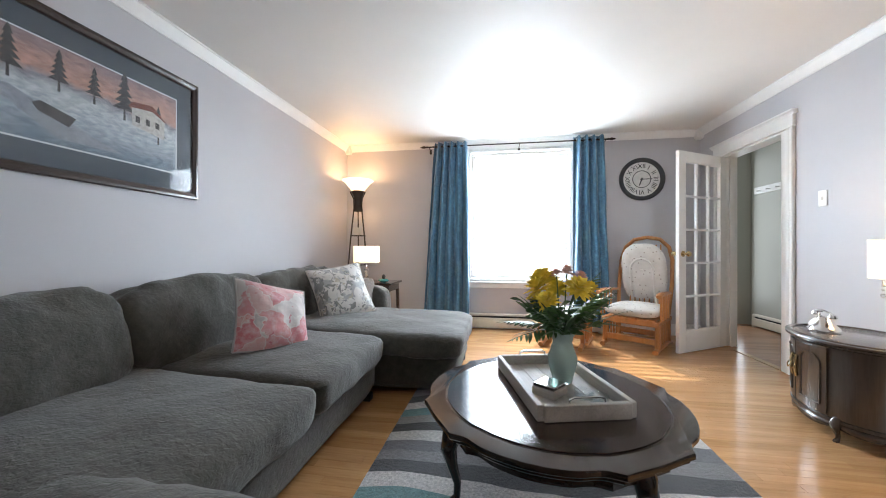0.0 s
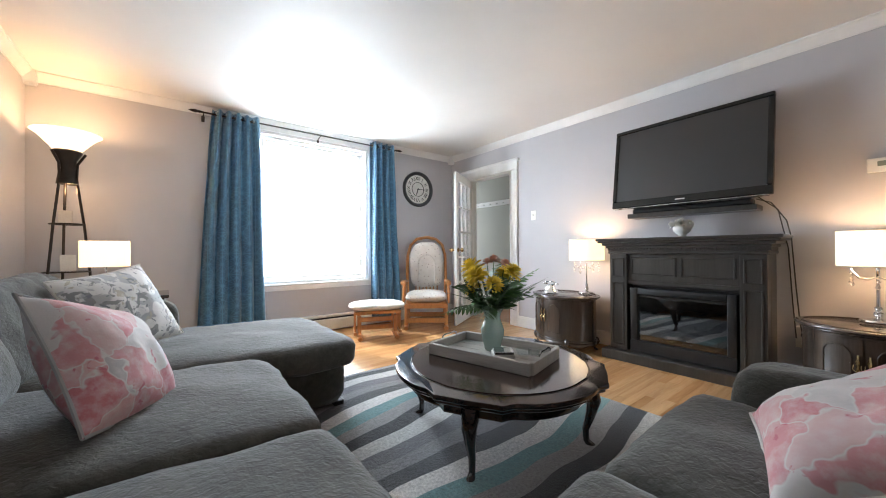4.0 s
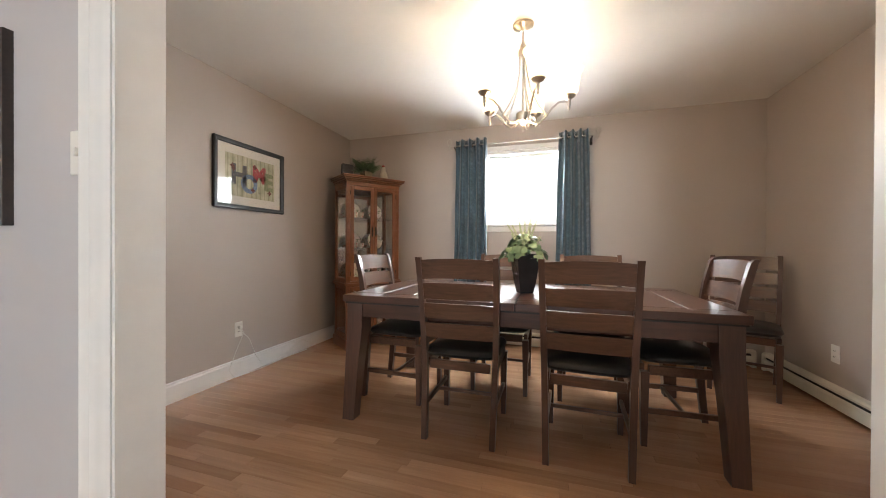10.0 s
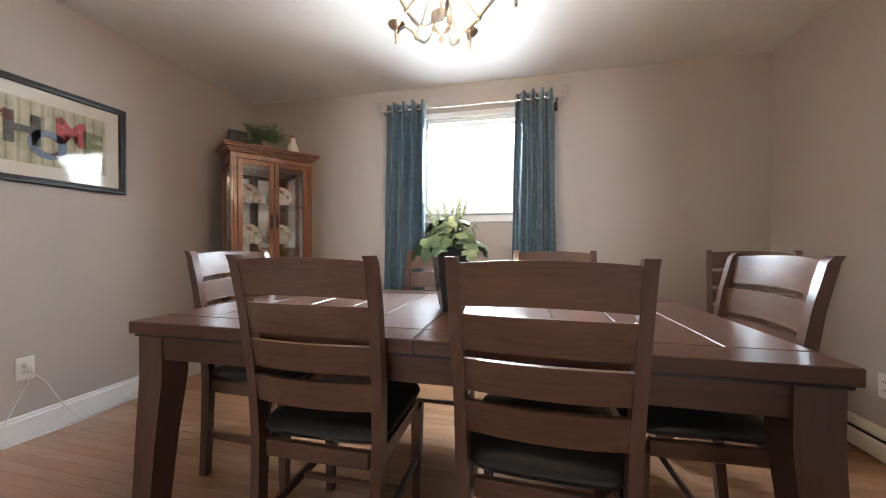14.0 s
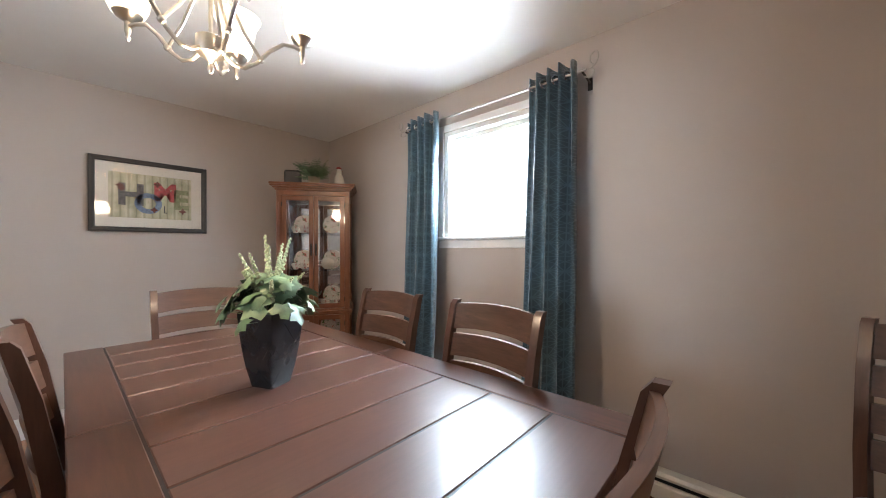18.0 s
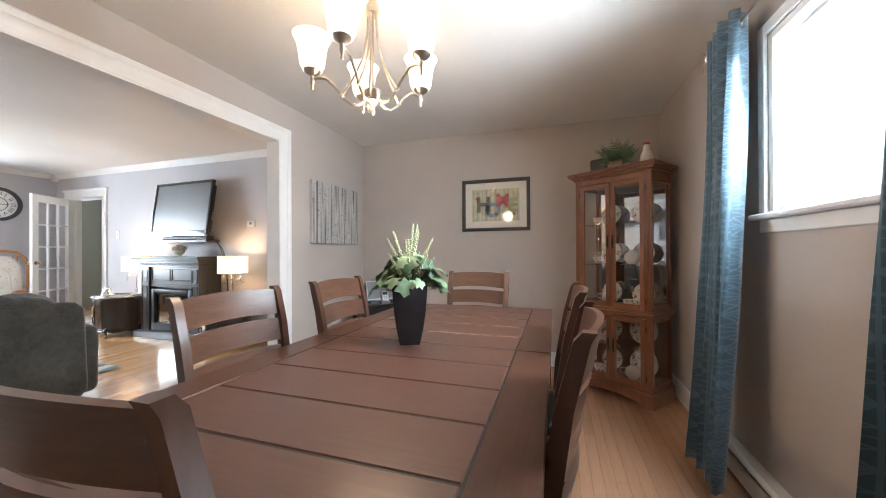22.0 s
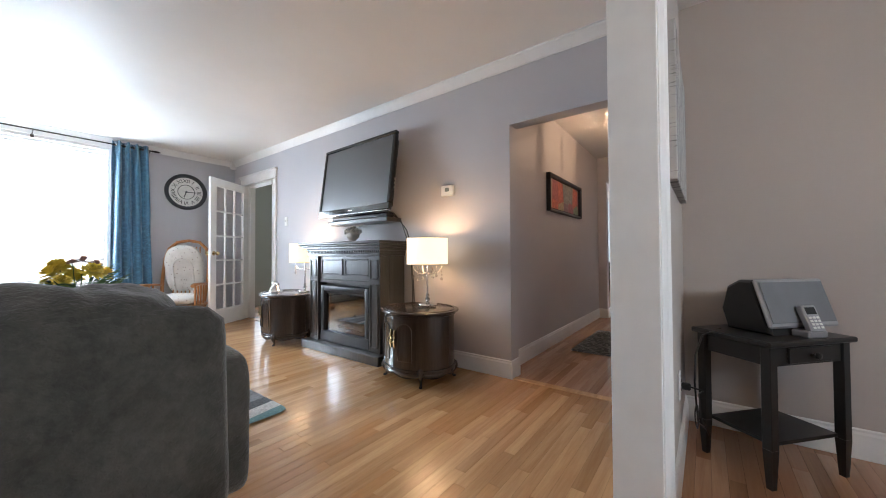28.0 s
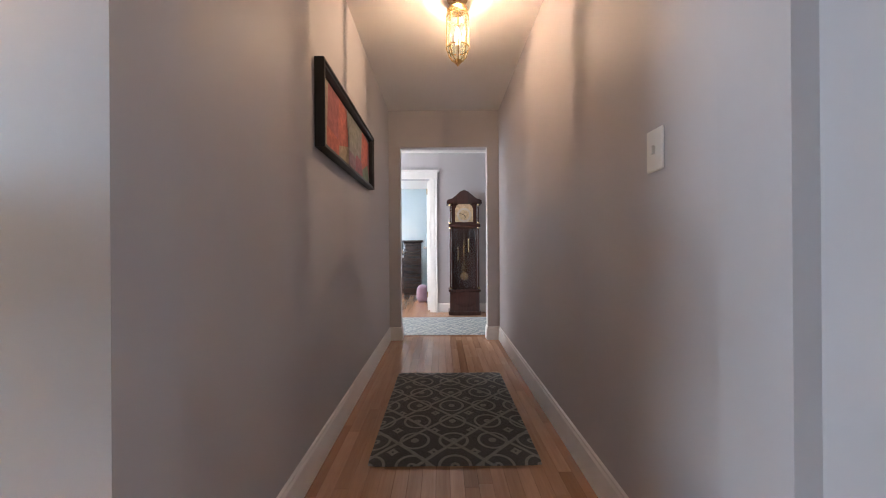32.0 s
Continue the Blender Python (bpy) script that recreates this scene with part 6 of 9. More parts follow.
def framed(name, label, m, w, h, rail_w, depth, material, mat_w, print_mat, mat_color=(0.70, 0.66, 0.60), glazed=True, lip=None):
    """A framed print on a wall: local x across, z up, -y out of the wall; origin at the middle."""
    ob = thing(name, label, "picture", m)
    pr = [(0, 0), (rail_w, 0), (rail_w, depth * 0.55), (rail_w * 0.85, depth * 0.8), (rail_w * 0.55, depth * 0.86), (rail_w * 0.4, depth), (rail_w * 0.1, depth), (0, depth * 0.85)]
    for a, b, sd in (((-w / 2, 0, -h / 2), (-w / 2, 0, h / 2), (1, 0, 0)), ((w / 2, 0, -h / 2), (w / 2, 0, h / 2), (-1, 0, 0)), ((-w / 2, 0, -h / 2), (w / 2, 0, -h / 2), (0, 0, 1)), ((-w / 2, 0, h / 2), (w / 2, 0, h / 2), (0, 0, -1))):
        part("frame_rail", casing_run(pr, a, b, sd, (0, -1, 0), -1, -1), material, ob, smooth=25)
    iw, ih = w / 2 - rail_w, h / 2 - rail_w
    part("backing_mat", box(-iw, -0.008, -ih, iw, -0.002, ih), plain(name + "_mat", mat_color, 0.85, vary=0.03), ob, "mat board")
    if lip:
        part("mat_lip", box(-iw + mat_w - 0.008, -0.0095, -ih + mat_w - 0.008, iw - mat_w + 0.008, -0.0082, ih - mat_w + 0.008), lip, ob)
    part("print", box(-iw + mat_w, -0.0112, -ih + mat_w, iw - mat_w, -0.0097, ih - mat_w), print_mat, ob)
    if glazed:
        p = part("glazing", box(-iw, -0.0165, -ih, iw, -0.0150, ih), M_PGLAZE, ob)
        p.visible_shadow = False
    return ob


def flat(ob, name, pts, y, material):
    """A thin flat shape on a print: outline pairs (x, z)."""
    return part(name, Geo().join(prism(pts, 0, 0.0004), pose(0, y, 0, 90)), material, ob)


def winter_print():
    n = Nodes("winter_scene_print")
    sep = n.node("SeparateXYZ")
    n.link(n.space(), sep.inputs[0])
    z = n.math("ADD", n.math("MULTIPLY", sep.outputs["Z"], 2.2), 0.5)
    wob = n.math("ADD", z, n.math("MULTIPLY", n.math("SUBTRACT", n.noise(6, 5), 0.5), 0.35))
    sky = n.ramp(wob, [(0.0, (0.16, 0.20, 0.24)), (0.3, (0.34, 0.38, 0.42)), (0.52, (0.42, 0.44, 0.46)), (0.62, (0.22, 0.22, 0.24)), (0.70, (0.46, 0.26, 0.20)), (0.85, (0.40, 0.24, 0.20)), (1.0, (0.28, 0.20, 0.20))])
    snow = n.noise(22, 6, 0.65, n.space((1, 1, 2.6), (0, 35, 0)))
    c = n.mix(sky, n.ramp(snow, [(0.35, (0.55, 0.58, 0.62)), (0.65, (1.25, 1.22, 1.2))]), 0.75, "MULTIPLY")
    return n.done(c, 0.6)


M_PFRAME = wood("dark_cherry_frame", (0.018, 0.009, 0.007), (0.05, 0.026, 0.019), 0.3, "X", 1.4, 0.3, coat=0.4)
M_WHITEP = plain("snow_paint", (0.62, 0.64, 0.66), 0.7, vary=0.08, scale=40)
M_DARKP = plain("dark_print_ink", (0.060, 0.058, 0.058), 0.7, vary=0.3, scale=60)
M_REDP = plain("red_brown_print_ink", (0.16, 0.055, 0.04), 0.7, vary=0.2, scale=60)
wp = framed("winter_picture", "wide dark framed winter sleigh scene above the sectional", pose(XW, 1.58, 1.785, 0, 0, 90), 1.36, 0.80, 0.045, 0.03, M_PFRAME, 0.115, winter_print(), (0.085, 0.10, 0.115), lip=M_WHITEP)
Y0 = -0.0116
for x, z, h in ((0.20, 0.02, 0.24), (0.05, 0.05, 0.16), (-0.10, 0.05, 0.17), (-0.28, 0.04, 0.20), (-0.42, 0.06, 0.15), (0.40, -0.06, 0.20)):
    g = Geo()
    for k in range(5):
        w = h * 0.26 * (1 - k / 6)
        zz = z + h * (0.12 + k * 0.17)
        g.join(prism([(x - w, zz), (x + w, zz), (x, zz + h * 0.24)], 0, 0.0004 + k * 0.0001), pose(0, Y0, 0, 90))
    g.join(prism([(x - 0.006, z - 0.03), (x + 0.006, z - 0.03), (x + 0.004, z + h * 0.2), (x - 0.004, z + h * 0.2)], 0, 0.0004), pose(0, Y0, 0, 90))
    part("painted_tree", g, M_DARKP if int(x * 100) % 3 else M_WHITEP, wp, smooth=0)
flat(wp, "painted_house", [(0.24, -0.02), (0.44, -0.05), (0.44, 0.06), (0.36, 0.11), (0.24, 0.08)], Y0 - 0.0006, plain("house_ink", (0.40, 0.38, 0.36), 0.7, vary=0.25, scale=60))
flat(wp, "painted_roof", [(0.22, 0.08), (0.36, 0.10), (0.46, 0.055), (0.36, 0.135), (0.24, 0.115)], Y0 - 0.0012, M_REDP)
for k in range(3):
    flat(wp, "painted_window", [(0.26 + k * 0.06, 0.005), (0.285 + k * 0.06, 0.003), (0.285 + k * 0.06, 0.04), (0.26 + k * 0.06, 0.042)], Y0 - 0.0018, M_DARKP)
flat(wp, "painted_sleigh", [(-0.18, -0.10), (-0.06, -0.14), (-0.03, -0.09), (-0.10, -0.07), (-0.17, -0.05), (-0.20, -0.07)], Y0 - 0.0006, M_DARKP)
flat(wp, "painted_road", [(-0.45, -0.04), (-0.28, -0.02), (0.05, -0.16), (0.20, -0.21), (-0.1, -0.21), (-0.30, -0.08)], Y0 - 0.0002, plain("road_ink", (0.24, 0.26, 0.29), 0.7, vary=0.2, scale=40))

bird_print = floral("bird_print", (0.095, 0.105, 0.085), [(7, 0.48, 0.60, (0.15, 0.145, 0.12), 1), (12, 0.54, 0.62, (0.055, 0.085, 0.055), 2), (16, 0.56, 0.64, (0.13, 0.16, 0.09), 3)])
bp = framed("bird_picture", "dark framed garden print with blue birds and pink blossoms", pose(1.945, YS, 1.42, 0, 0, 180), 0.50, 0.60, 0.038, 0.028, M_PFRAME, 0.075, bird_print, (0.66, 0.62, 0.56), lip=M_REDP)
M_BLUEP = plain("blue_print_ink", (0.16, 0.28, 0.52), 0.7, vary=0.25, scale=60)
M_PINKP = plain("pink_print_ink", (0.62, 0.20, 0.30), 0.7, vary=0.3, scale=70)
M_GREENP = plain("green_print_ink", (0.12, 0.22, 0.06), 0.7, vary=0.35, scale=60)
flat(bp, "painted_bird", [(-0.035, 0.02), (0.0, 0.0), (0.03, 0.08), (0.05, 0.15), (0.035, 0.18), (0.012, 0.165), (-0.005, 0.10), (-0.03, 0.05)], Y0 - 0.0006, M_BLUEP)
flat(bp, "painted_bird", [(-0.03, -0.06), (-0.01, -0.065), (0.015, 0.01), (0.02, 0.06), (0.0, 0.06), (-0.02, 0.0)], Y0 - 0.0010, M_BLUEP)
flat(bp, "painted_bird_breast", [(0.005, 0.02), (0.02, 0.01), (0.048, 0.10), (0.04, 0.14), (0.028, 0.09)], Y0 - 0.0014, M_ORANGE)
flat(bp, "painted_birdhouse", [(-0.06, -0.17), (0.10, -0.17), (0.10, 0.0), (0.03, 0.05), (-0.06, -0.01)], Y0 - 0.0002, plain("brown_print_ink", (0.25, 0.16, 0.11), 0.7, vary=0.3, scale=50))
flat(bp, "painted_hole", [(0.03 + 0.018 * math.cos(k * 0.628), -0.08 + 0.024 * math.sin(k * 0.628)) for k in range(10)], Y0 - 0.0016, M_DARKP)
rn = random.Random(9)


def petal(x, z, a, l, w):
    """An oval of length l that starts at (x, z) and points along a."""
    c, q = math.cos(a), math.sin(a)
    out = []
    for j in range(12):
        t = 2 * math.pi * j / 12
        u, v = l * (0.5 + 0.5 * math.cos(t)), w * math.sin(t) * (0.75 + 0.25 * math.cos(t))
        out.append((x + u * c - v * q, z + u * q + v * c))
    return out


M_PINKL = plain("pale_pink_print_ink", (0.66, 0.33, 0.42), 0.7, vary=0.25, scale=90)
M_GREENL = plain("bright_green_print_ink", (0.22, 0.34, 0.11), 0.7, vary=0.35, scale=70)
y = Y0 - 0.0018
for k in range(22):
    x, z = rn.uniform(-0.125, 0.09), rn.uniform(-0.205, -0.12)
    a = rn.uniform(0.2, 2.9)
    l = min(rn.uniform(0.03, 0.055), (0.125 - abs(x)) / max(0.25, abs(math.cos(a))))
    flat(bp, "painted_leaf", petal(x, z, a, max(l, 0.018), 0.010), y - 0.00004 * k, M_GREENP if k % 2 else M_GREENL)
for k, (x, z, r) in enumerate(((-0.102, -0.135, 0.030), (-0.062, -0.155, 0.042), (0.092, -0.145, 0.040), (0.078, -0.182, 0.032), (-0.105, -0.035, 0.022), (-0.112, -0.19, 0.022))):
    for ring, (m, f, ink) in enumerate(((10, 1.0, M_PINKP), (9, 0.82, M_PINKL), (7, 0.55, M_PINKP))):
        for j in range(m):
            a = 2 * math.pi * (j + 0.5 * ring) / m + rn.uniform(-0.15, 0.15)
            l = min(r * f * rn.uniform(0.85, 1.05), (0.138 - abs(x)) / max(0.3, abs(math.cos(a))))
            flat(bp, "painted_petal", petal(x, z, a, l, r * 0.26), y - 0.0010 - 0.0006 * ring - 0.00003 * j - 0.00001 * k, ink)
    flat(bp, "painted_blossom_eye", [(x + 0.16 * r * math.cos(j * 0.785), z + 0.16 * r * math.sin(j * 0.785)) for j in range(8)], y - 0.0032, M_YELLOW)

# ---------------------------------------------------------------- glider, ottoman, corner table and lamps
def dotted():
    n = Nodes("sprigged_cream_cloth")
    vo = n.node("TexVoronoi")
    vo.inputs["Scale"].default_value = 24
    n.link(n.space(), vo.inputs["Vector"])
    d = n.ramp(vo.outputs["Distance"], [(0.0, (1, 1, 1)), (0.16, (1, 1, 1)), (0.22, (0, 0, 0))])
    c = n.mix(n.ramp(n.noise(10, 3), [(0.3, (0.56, 0.52, 0.47)), (0.7, (0.66, 0.62, 0.57))]), (0.25, 0.20, 0.16), n.math("MULTIPLY", d, 0.7))
    n.bump(n.noise(300, 3), 0.3, 0.002)
    return n.done(c, 0.9, 0.0, Sheen_Weight=0.2)


M_SPRIG = dotted()
gl = thing("glider_rocker", "golden oak glider rocker with cream sprigged cushions", "rocking chair", pose(1.62, 4.17, 0, 0, 0, -36))
# local: -y is the front
for s in (-1, 1):
    x = s * 0.25
    part("base_rail", tube([(x, -0.30, 0.035), (x, -0.2, 0.05), (x, 0, 0.055), (x, 0.2, 0.05), (x, 0.30, 0.035)], 0.028, 8, True, 0.9), M_OAK, gl)
    for y in (-0.22, 0.20):
        part("post", tube([(x, y, 0.06), (x, y, 0.30)], [0.026, 0.022], 8), M_OAK, gl)
    for k in range(4):
        part("spindle", lathe([(0.008, 0), (0.013, 0.05), (0.009, 0.1), (0.013, 0.15), (0.008, 0.21)], 8), M_OAK, gl, m=pose(x, -0.13 + k * 0.085, 0.075))
    part("side_rail", box(x - 0.02, -0.27, 0.285, x + 0.02, 0.27, 0.325, 0.006), M_OAK, gl)
    xa = s * 0.285
    arm = part("armrest", tube([(xa, -0.32, 0.585), (xa, -0.27, 0.60), (xa, -0.1, 0.60), (xa - s * 0.01, 0.1, 0.59), (xa - s * 0.02, 0.2, 0.58)], [0.026, 0.034, 0.028, 0.024, 0.022], 8, True, 0.7), M_OAK, gl)
    for k in range(4):
        part("spindle", tube([(xa, -0.24 + k * 0.095, 0.335), (xa, -0.23 + k * 0.095, 0.585)], [0.010, 0.012], 8), M_OAK, arm)
    part("back_post", tube([(s * 0.250, 0.20, 0.34), (s * 0.268, 0.27, 0.65), (s * 0.262, 0.325, 0.93), (s * 0.225, 0.35, 1.07), (s * 0.135, 0.365, 1.160), (0, 0.37, 1.185)], 0.021, 8), M_OAK, gl)
for y, z in ((-0.22, 0.12), (0.2, 0.12), (-0.25, 0.305), (0.25, 0.305)):
    part("stretcher", box(-0.25, y - 0.018, z - 0.03, 0.25, y + 0.018, z + 0.03, 0.005), M_OAK, gl)
part("seat_board", box(-0.23, -0.25, 0.327, 0.23, 0.25, 0.345, 0.003), M_OAK, gl)
for k in range(7):
    x = -0.15 + k * 0.05
    part("back_spindle", tube([(x, 0.25, 0.36), (x * 0.95, 0.33, 0.75), (x * 0.9, 0.385, 1.10)], 0.008, 6), M_OAK, gl)
cushion(gl, "seat_cushion", (0, -0.03, 0.405), (0.53, 0.56, 0.13), seed=41, px=5, pz=2.4, material=M_SPRIG, wave=0.008)
bk = cushion(gl, "back_cushion", (0, 0.255, 0.77), (0.46, 0.14, 0.70), (14, 0, 0), seed=42, px=3, pz=2.8, material=M_SPRIG, wave=0.008, crown=0, n=(16, 8, 22))
pts = [(0.115 * c, -0.066, z) for c, z in [(-1, -0.33), (-1, 0.05)] + [(math.cos(a), 0.05 + 0.14 * math.sin(a)) for a in [math.pi - k * math.pi / 10 for k in range(1, 10)]] + [(1, 0.05), (1, -0.33)]]
part("padded_arch", tube(pts, 0.014, 8), M_SPRIG, bk)
for z in (-0.12, 0.06):
    part("button", ball(0.012, 10, 6, 1, 0.5, 1, (0, -0.068, z)), M_SPRIG, bk)
ot = thing("glider_ottoman", "golden oak gliding ottoman with a cream cushion", "ottoman", pose(0.86, 4.10, 0, 0, 0, -22))
cushion(ot, "cushion", (0, 0, 0.365), (0.64, 0.46, 0.10), seed=44, px=3.5, pz=2.2, material=M_CREAM, wave=0.008)
part("top_frame", box(-0.26, -0.18, 0.285, 0.26, 0.18, 0.32, 0.006), M_OAK, ot)
for s in (-1, 1):
    part("base_rail", tube([(s * 0.2, -0.24, 0.03), (s * 0.2, -0.12, 0.045), (s * 0.2, 0.12, 0.045), (s * 0.2, 0.24, 0.03)], 0.026, 8), M_OAK, ot)
    for y in (-0.10, 0.10):
        part("post", box(s * 0.2 - 0.018, y - 0.02, 0.05, s * 0.2 + 0.018, y + 0.02, 0.26, 0.004), M_OAK, ot)
    for k in range(4):
        part("spindle", tube([(s * 0.25, -0.135 + k * 0.09, 0.085), (s * 0.25, -0.135 + k * 0.09, 0.285)], 0.010, 8), M_OAK, ot)
    part("lower_rail", box(s * 0.25 - 0.016, -0.19, 0.065, s * 0.25 + 0.016, 0.19, 0.095, 0.004), M_OAK, ot)
for z in (0.11, 0.2):
    part("stretcher", box(-0.18, -0.02, z - 0.025, 0.18, 0.02, z + 0.025, 0.004), M_OAK, ot)

et = thing("end_table", "small dark wooden end table in the corner", "end table", pose(-1.33, 4.08, 0))
part("tabletop", box(-0.28, -0.23, 0.635, 0.28, 0.23, 0.66, 0.005), M_DARKW, et)
part("apron", box(-0.25, -0.20, 0.56, 0.25, 0.20, 0.634, 0.002), M_DARKW, et)
for x in (-0.235, 0.235):
    for y in (-0.185, 0.185):
        part("leg", tube([(x, y, 0.56), (x * 1.05, y * 1.05, 0)], [0.022, 0.015], 8), M_DARKW, et)
part("shelf", box(-0.23, -0.18, 0.16, 0.23, 0.18, 0.178, 0.002), M_DARKW, et)
sl = thing("small_table_lamp", "crystal ball table lamp with a lit square ivory shade", "lamp", pose(-1.43, 4.10, 0.66))
part("base", lathe([(0.05, 0), (0.05, 0.01), (0.015, 0.016)], 20), M_CHROME, sl)
for z in (0.04, 0.09, 0.14):
    part("crystal_ball", ball(0.027, 12, 8, at=(0, 0, z)), M_CRYSTAL, sl)
part("stem", rod((0, 0, 0.16), (0, 0, 0.26), 0.006), M_CHROME, sl)
g = Geo()
for p in ((-0.135, -0.08, 0.135, -0.077), (-0.135, 0.077, 0.135, 0.08), (-0.135, -0.0765, -0.132, 0.0765), (0.132, -0.0765, 0.135, 0.0765)):
    g.join(box(p[0], p[1], 0.225, p[2], p[3], 0.42))
part("shade", g, M_SHADE, sl, "lit rectangular ivory shade")
part("bulb", ball(0.022, 10, 8, at=(0, 0, 0.29)), M_BULB, sl)
lamp("small_lamp_light", "POINT", Matrix.Translation((-1.43, 4.10, 1.0)), 4, WARM, radius=0.03)
bx_ = thing("trinket_box", "small teal box with a dark figure on the end table", "trinket", pose(-1.18, 4.0, 0.66))
part("box_body", ball(0.05, 14, 8, 1.3, 1, 0.4, (0, 0, 0.02)), plain("teal_glaze", (0.03, 0.20, 0.21), 0.25), bx_)
part("figure", ball(0.022, 10, 8, 1, 1, 1.4, (0, 0, 0.062)), M_BLACK, bx_)

M_UPLIGHT = glow("lit_frosted_bowl", (1.0, 0.72, 0.45), 2.2, (0.85, 0.78, 0.66), 0.6)
fl2 = thing("floor_lamp", "bronze tripod floor lamp with a lit glass bowl and shelves", "floor lamp", pose(-1.69, 4.45, 0))
part("bowl", lathe([(0.075, 1.80), (0.105, 1.84), (0.165, 1.915), (0.205, 1.945), (0.200, 1.950), (0.16, 1.925), (0.10, 1.852), (0.07, 1.81)], 32, False), M_UPLIGHT, fl2, "lit frosted glass bowl")
part("collar", lathe([(0.085, 1.805), (0.09, 1.795), (0.055, 1.73), (0.048, 1.66), (0.062, 1.56), (0.064, 1.54), (0.058, 1.54)], 24, False), M_BRONZE, fl2)
for k in range(3):
    a = radians(90 + 120 * k + 20)
    c, s = math.cos(a), math.sin(a)
    part("leg", tube([(0.11 * c, 0.11 * s, 1.79), (0.06 * c, 0.06 * s, 1.70), (0.055 * c, 0.055 * s, 1.58), (0.10 * c, 0.10 * s, 1.2), (0.21 * c, 0.21 * s, 0)], 0.009, 8), M_BRONZE, fl2)
for z, r in ((1.22, 0.10), (0.84, 0.135), (0.45, 0.16)):
    part("glass_shelf", lathe([(r, z), (r, z + 0.006), (0.0005, z + 0.006)], 28), M_CLEAR, fl2)
    part("shelf_ring", tube([(r * math.cos(2 * math.pi * k / 28), r * math.sin(2 * math.pi * k / 28), z) for k in range(29)], 0.005, 6, False), M_BRONZE, fl2)
solo("small_framed_card", box(-0.045, -0.004, 0, 0.045, 0.004, 0.13, 0.002), M_CREAM, "small pale card standing on the lamp shelf", "card", m=pose(-1.68, 4.42, 0.847, -8, 0, 20))
solo("small_pale_box", box(-0.04, -0.03, 0, 0.04, 0.03, 0.10, 0.003), M_CREAM, "small pale box on the lamp shelf", "box", m=pose(-1.70, 4.44, 1.227, 0, 0, 10))
lamp("floor_lamp_light", "POINT", Matrix.Translation((-1.69, 4.45, 1.93)), 9, WARM, radius=0.06)
lamp("floor_lamp_downlight", "POINT", Matrix.Translation((-1.69, 4.45, 1.50)), 3, WARM, radius=0.03)


# ---------------------------------------------------------------- dining room
TZ = 0.765
tx0, tx1, ty0, ty1 = -0.74, 1.33, -3.43, -2.375
M_GROOVE_SHADE = plain("dark_groove_and_shade", (0.010, 0.006, 0.005), 0.5)
dt = thing("dining_table", "long brown wooden dining table with a planked top", "dining table")
part("core", box(tx0 + 0.004, ty0 + 0.004, TZ - 0.040, tx1 - 0.004, ty1 - 0.004, TZ - 0.003), M_GROOVE_SHADE, dt)
bw, gp = 0.125, 0.007
M_TABLEY = wood("brown_maple_stain_across", (0.070, 0.031, 0.021), (0.108, 0.048, 0.032), 0.36, "Y", 0.6, 0.6, coat=0.12, bump=0.03)
for a, b in ((ty0, ty0 + bw), (ty1 - bw, ty1)):
    mid = 0.29
    for x0, x1 in ((tx0, mid - gp / 2), (mid + gp / 2, tx1)):
        part("border_plank", box(x0, a, TZ - 0.042, x1, b, TZ, 0.003), M_TABLEW, dt)
nb = 10
st_ = (tx1 - tx0) / nb
for k in range(nb):
    part("plank", box(tx0 + k * st_ + (gp / 2 if k else 0), ty0 + bw + gp, TZ - 0.03, tx0 + (k + 1) * st_ - gp / 2, ty1 - bw - gp, TZ - 0.0004, 0.0025), M_TABLEY, dt)
for k in (0, 1):
    x = tx0 if k == 0 else tx1
    part("end_edge", box(min(x, x + (0.003 if k == 0 else -0.003)), ty0 + bw, TZ - 0.042, max(x, x + (0.003 if k == 0 else -0.003)), ty1 - bw, TZ - 0.0305), M_TABLEY, dt)
# Near-black strip: the shade under the table edge put into its colour.
part("edge_shadow_line", box(tx0 + 0.012, ty0 + 0.012, TZ - 0.052, tx1 - 0.012, ty1 - 0.012, TZ - 0.0405), M_GROOVE_SHADE, dt)
for n, b in (("apron", (tx0 + 0.09, ty0 + 0.03, tx1 - 0.09, ty0 + 0.055)), ("apron", (tx0 + 0.09, ty1 - 0.055, tx1 - 0.09, ty1 - 0.03)), ("end_apron", (tx0 + 0.03, ty0 + 0.09, tx0 + 0.055, ty1 - 0.09)), ("end_apron", (tx1 - 0.055, ty0 + 0.09, tx1 - 0.03, ty1 - 0.09))):
    part(n, box(b[0], b[1], TZ - 0.135, b[2], b[3], TZ - 0.0525, 0.002), M_TABLEW, dt)
M_LEGW = wood("brown_leg_stain", (0.056, 0.027, 0.018), (0.112, 0.054, 0.036), 0.3, "Z", 0.6, 0.6, coat=0.3, bump=0.05)
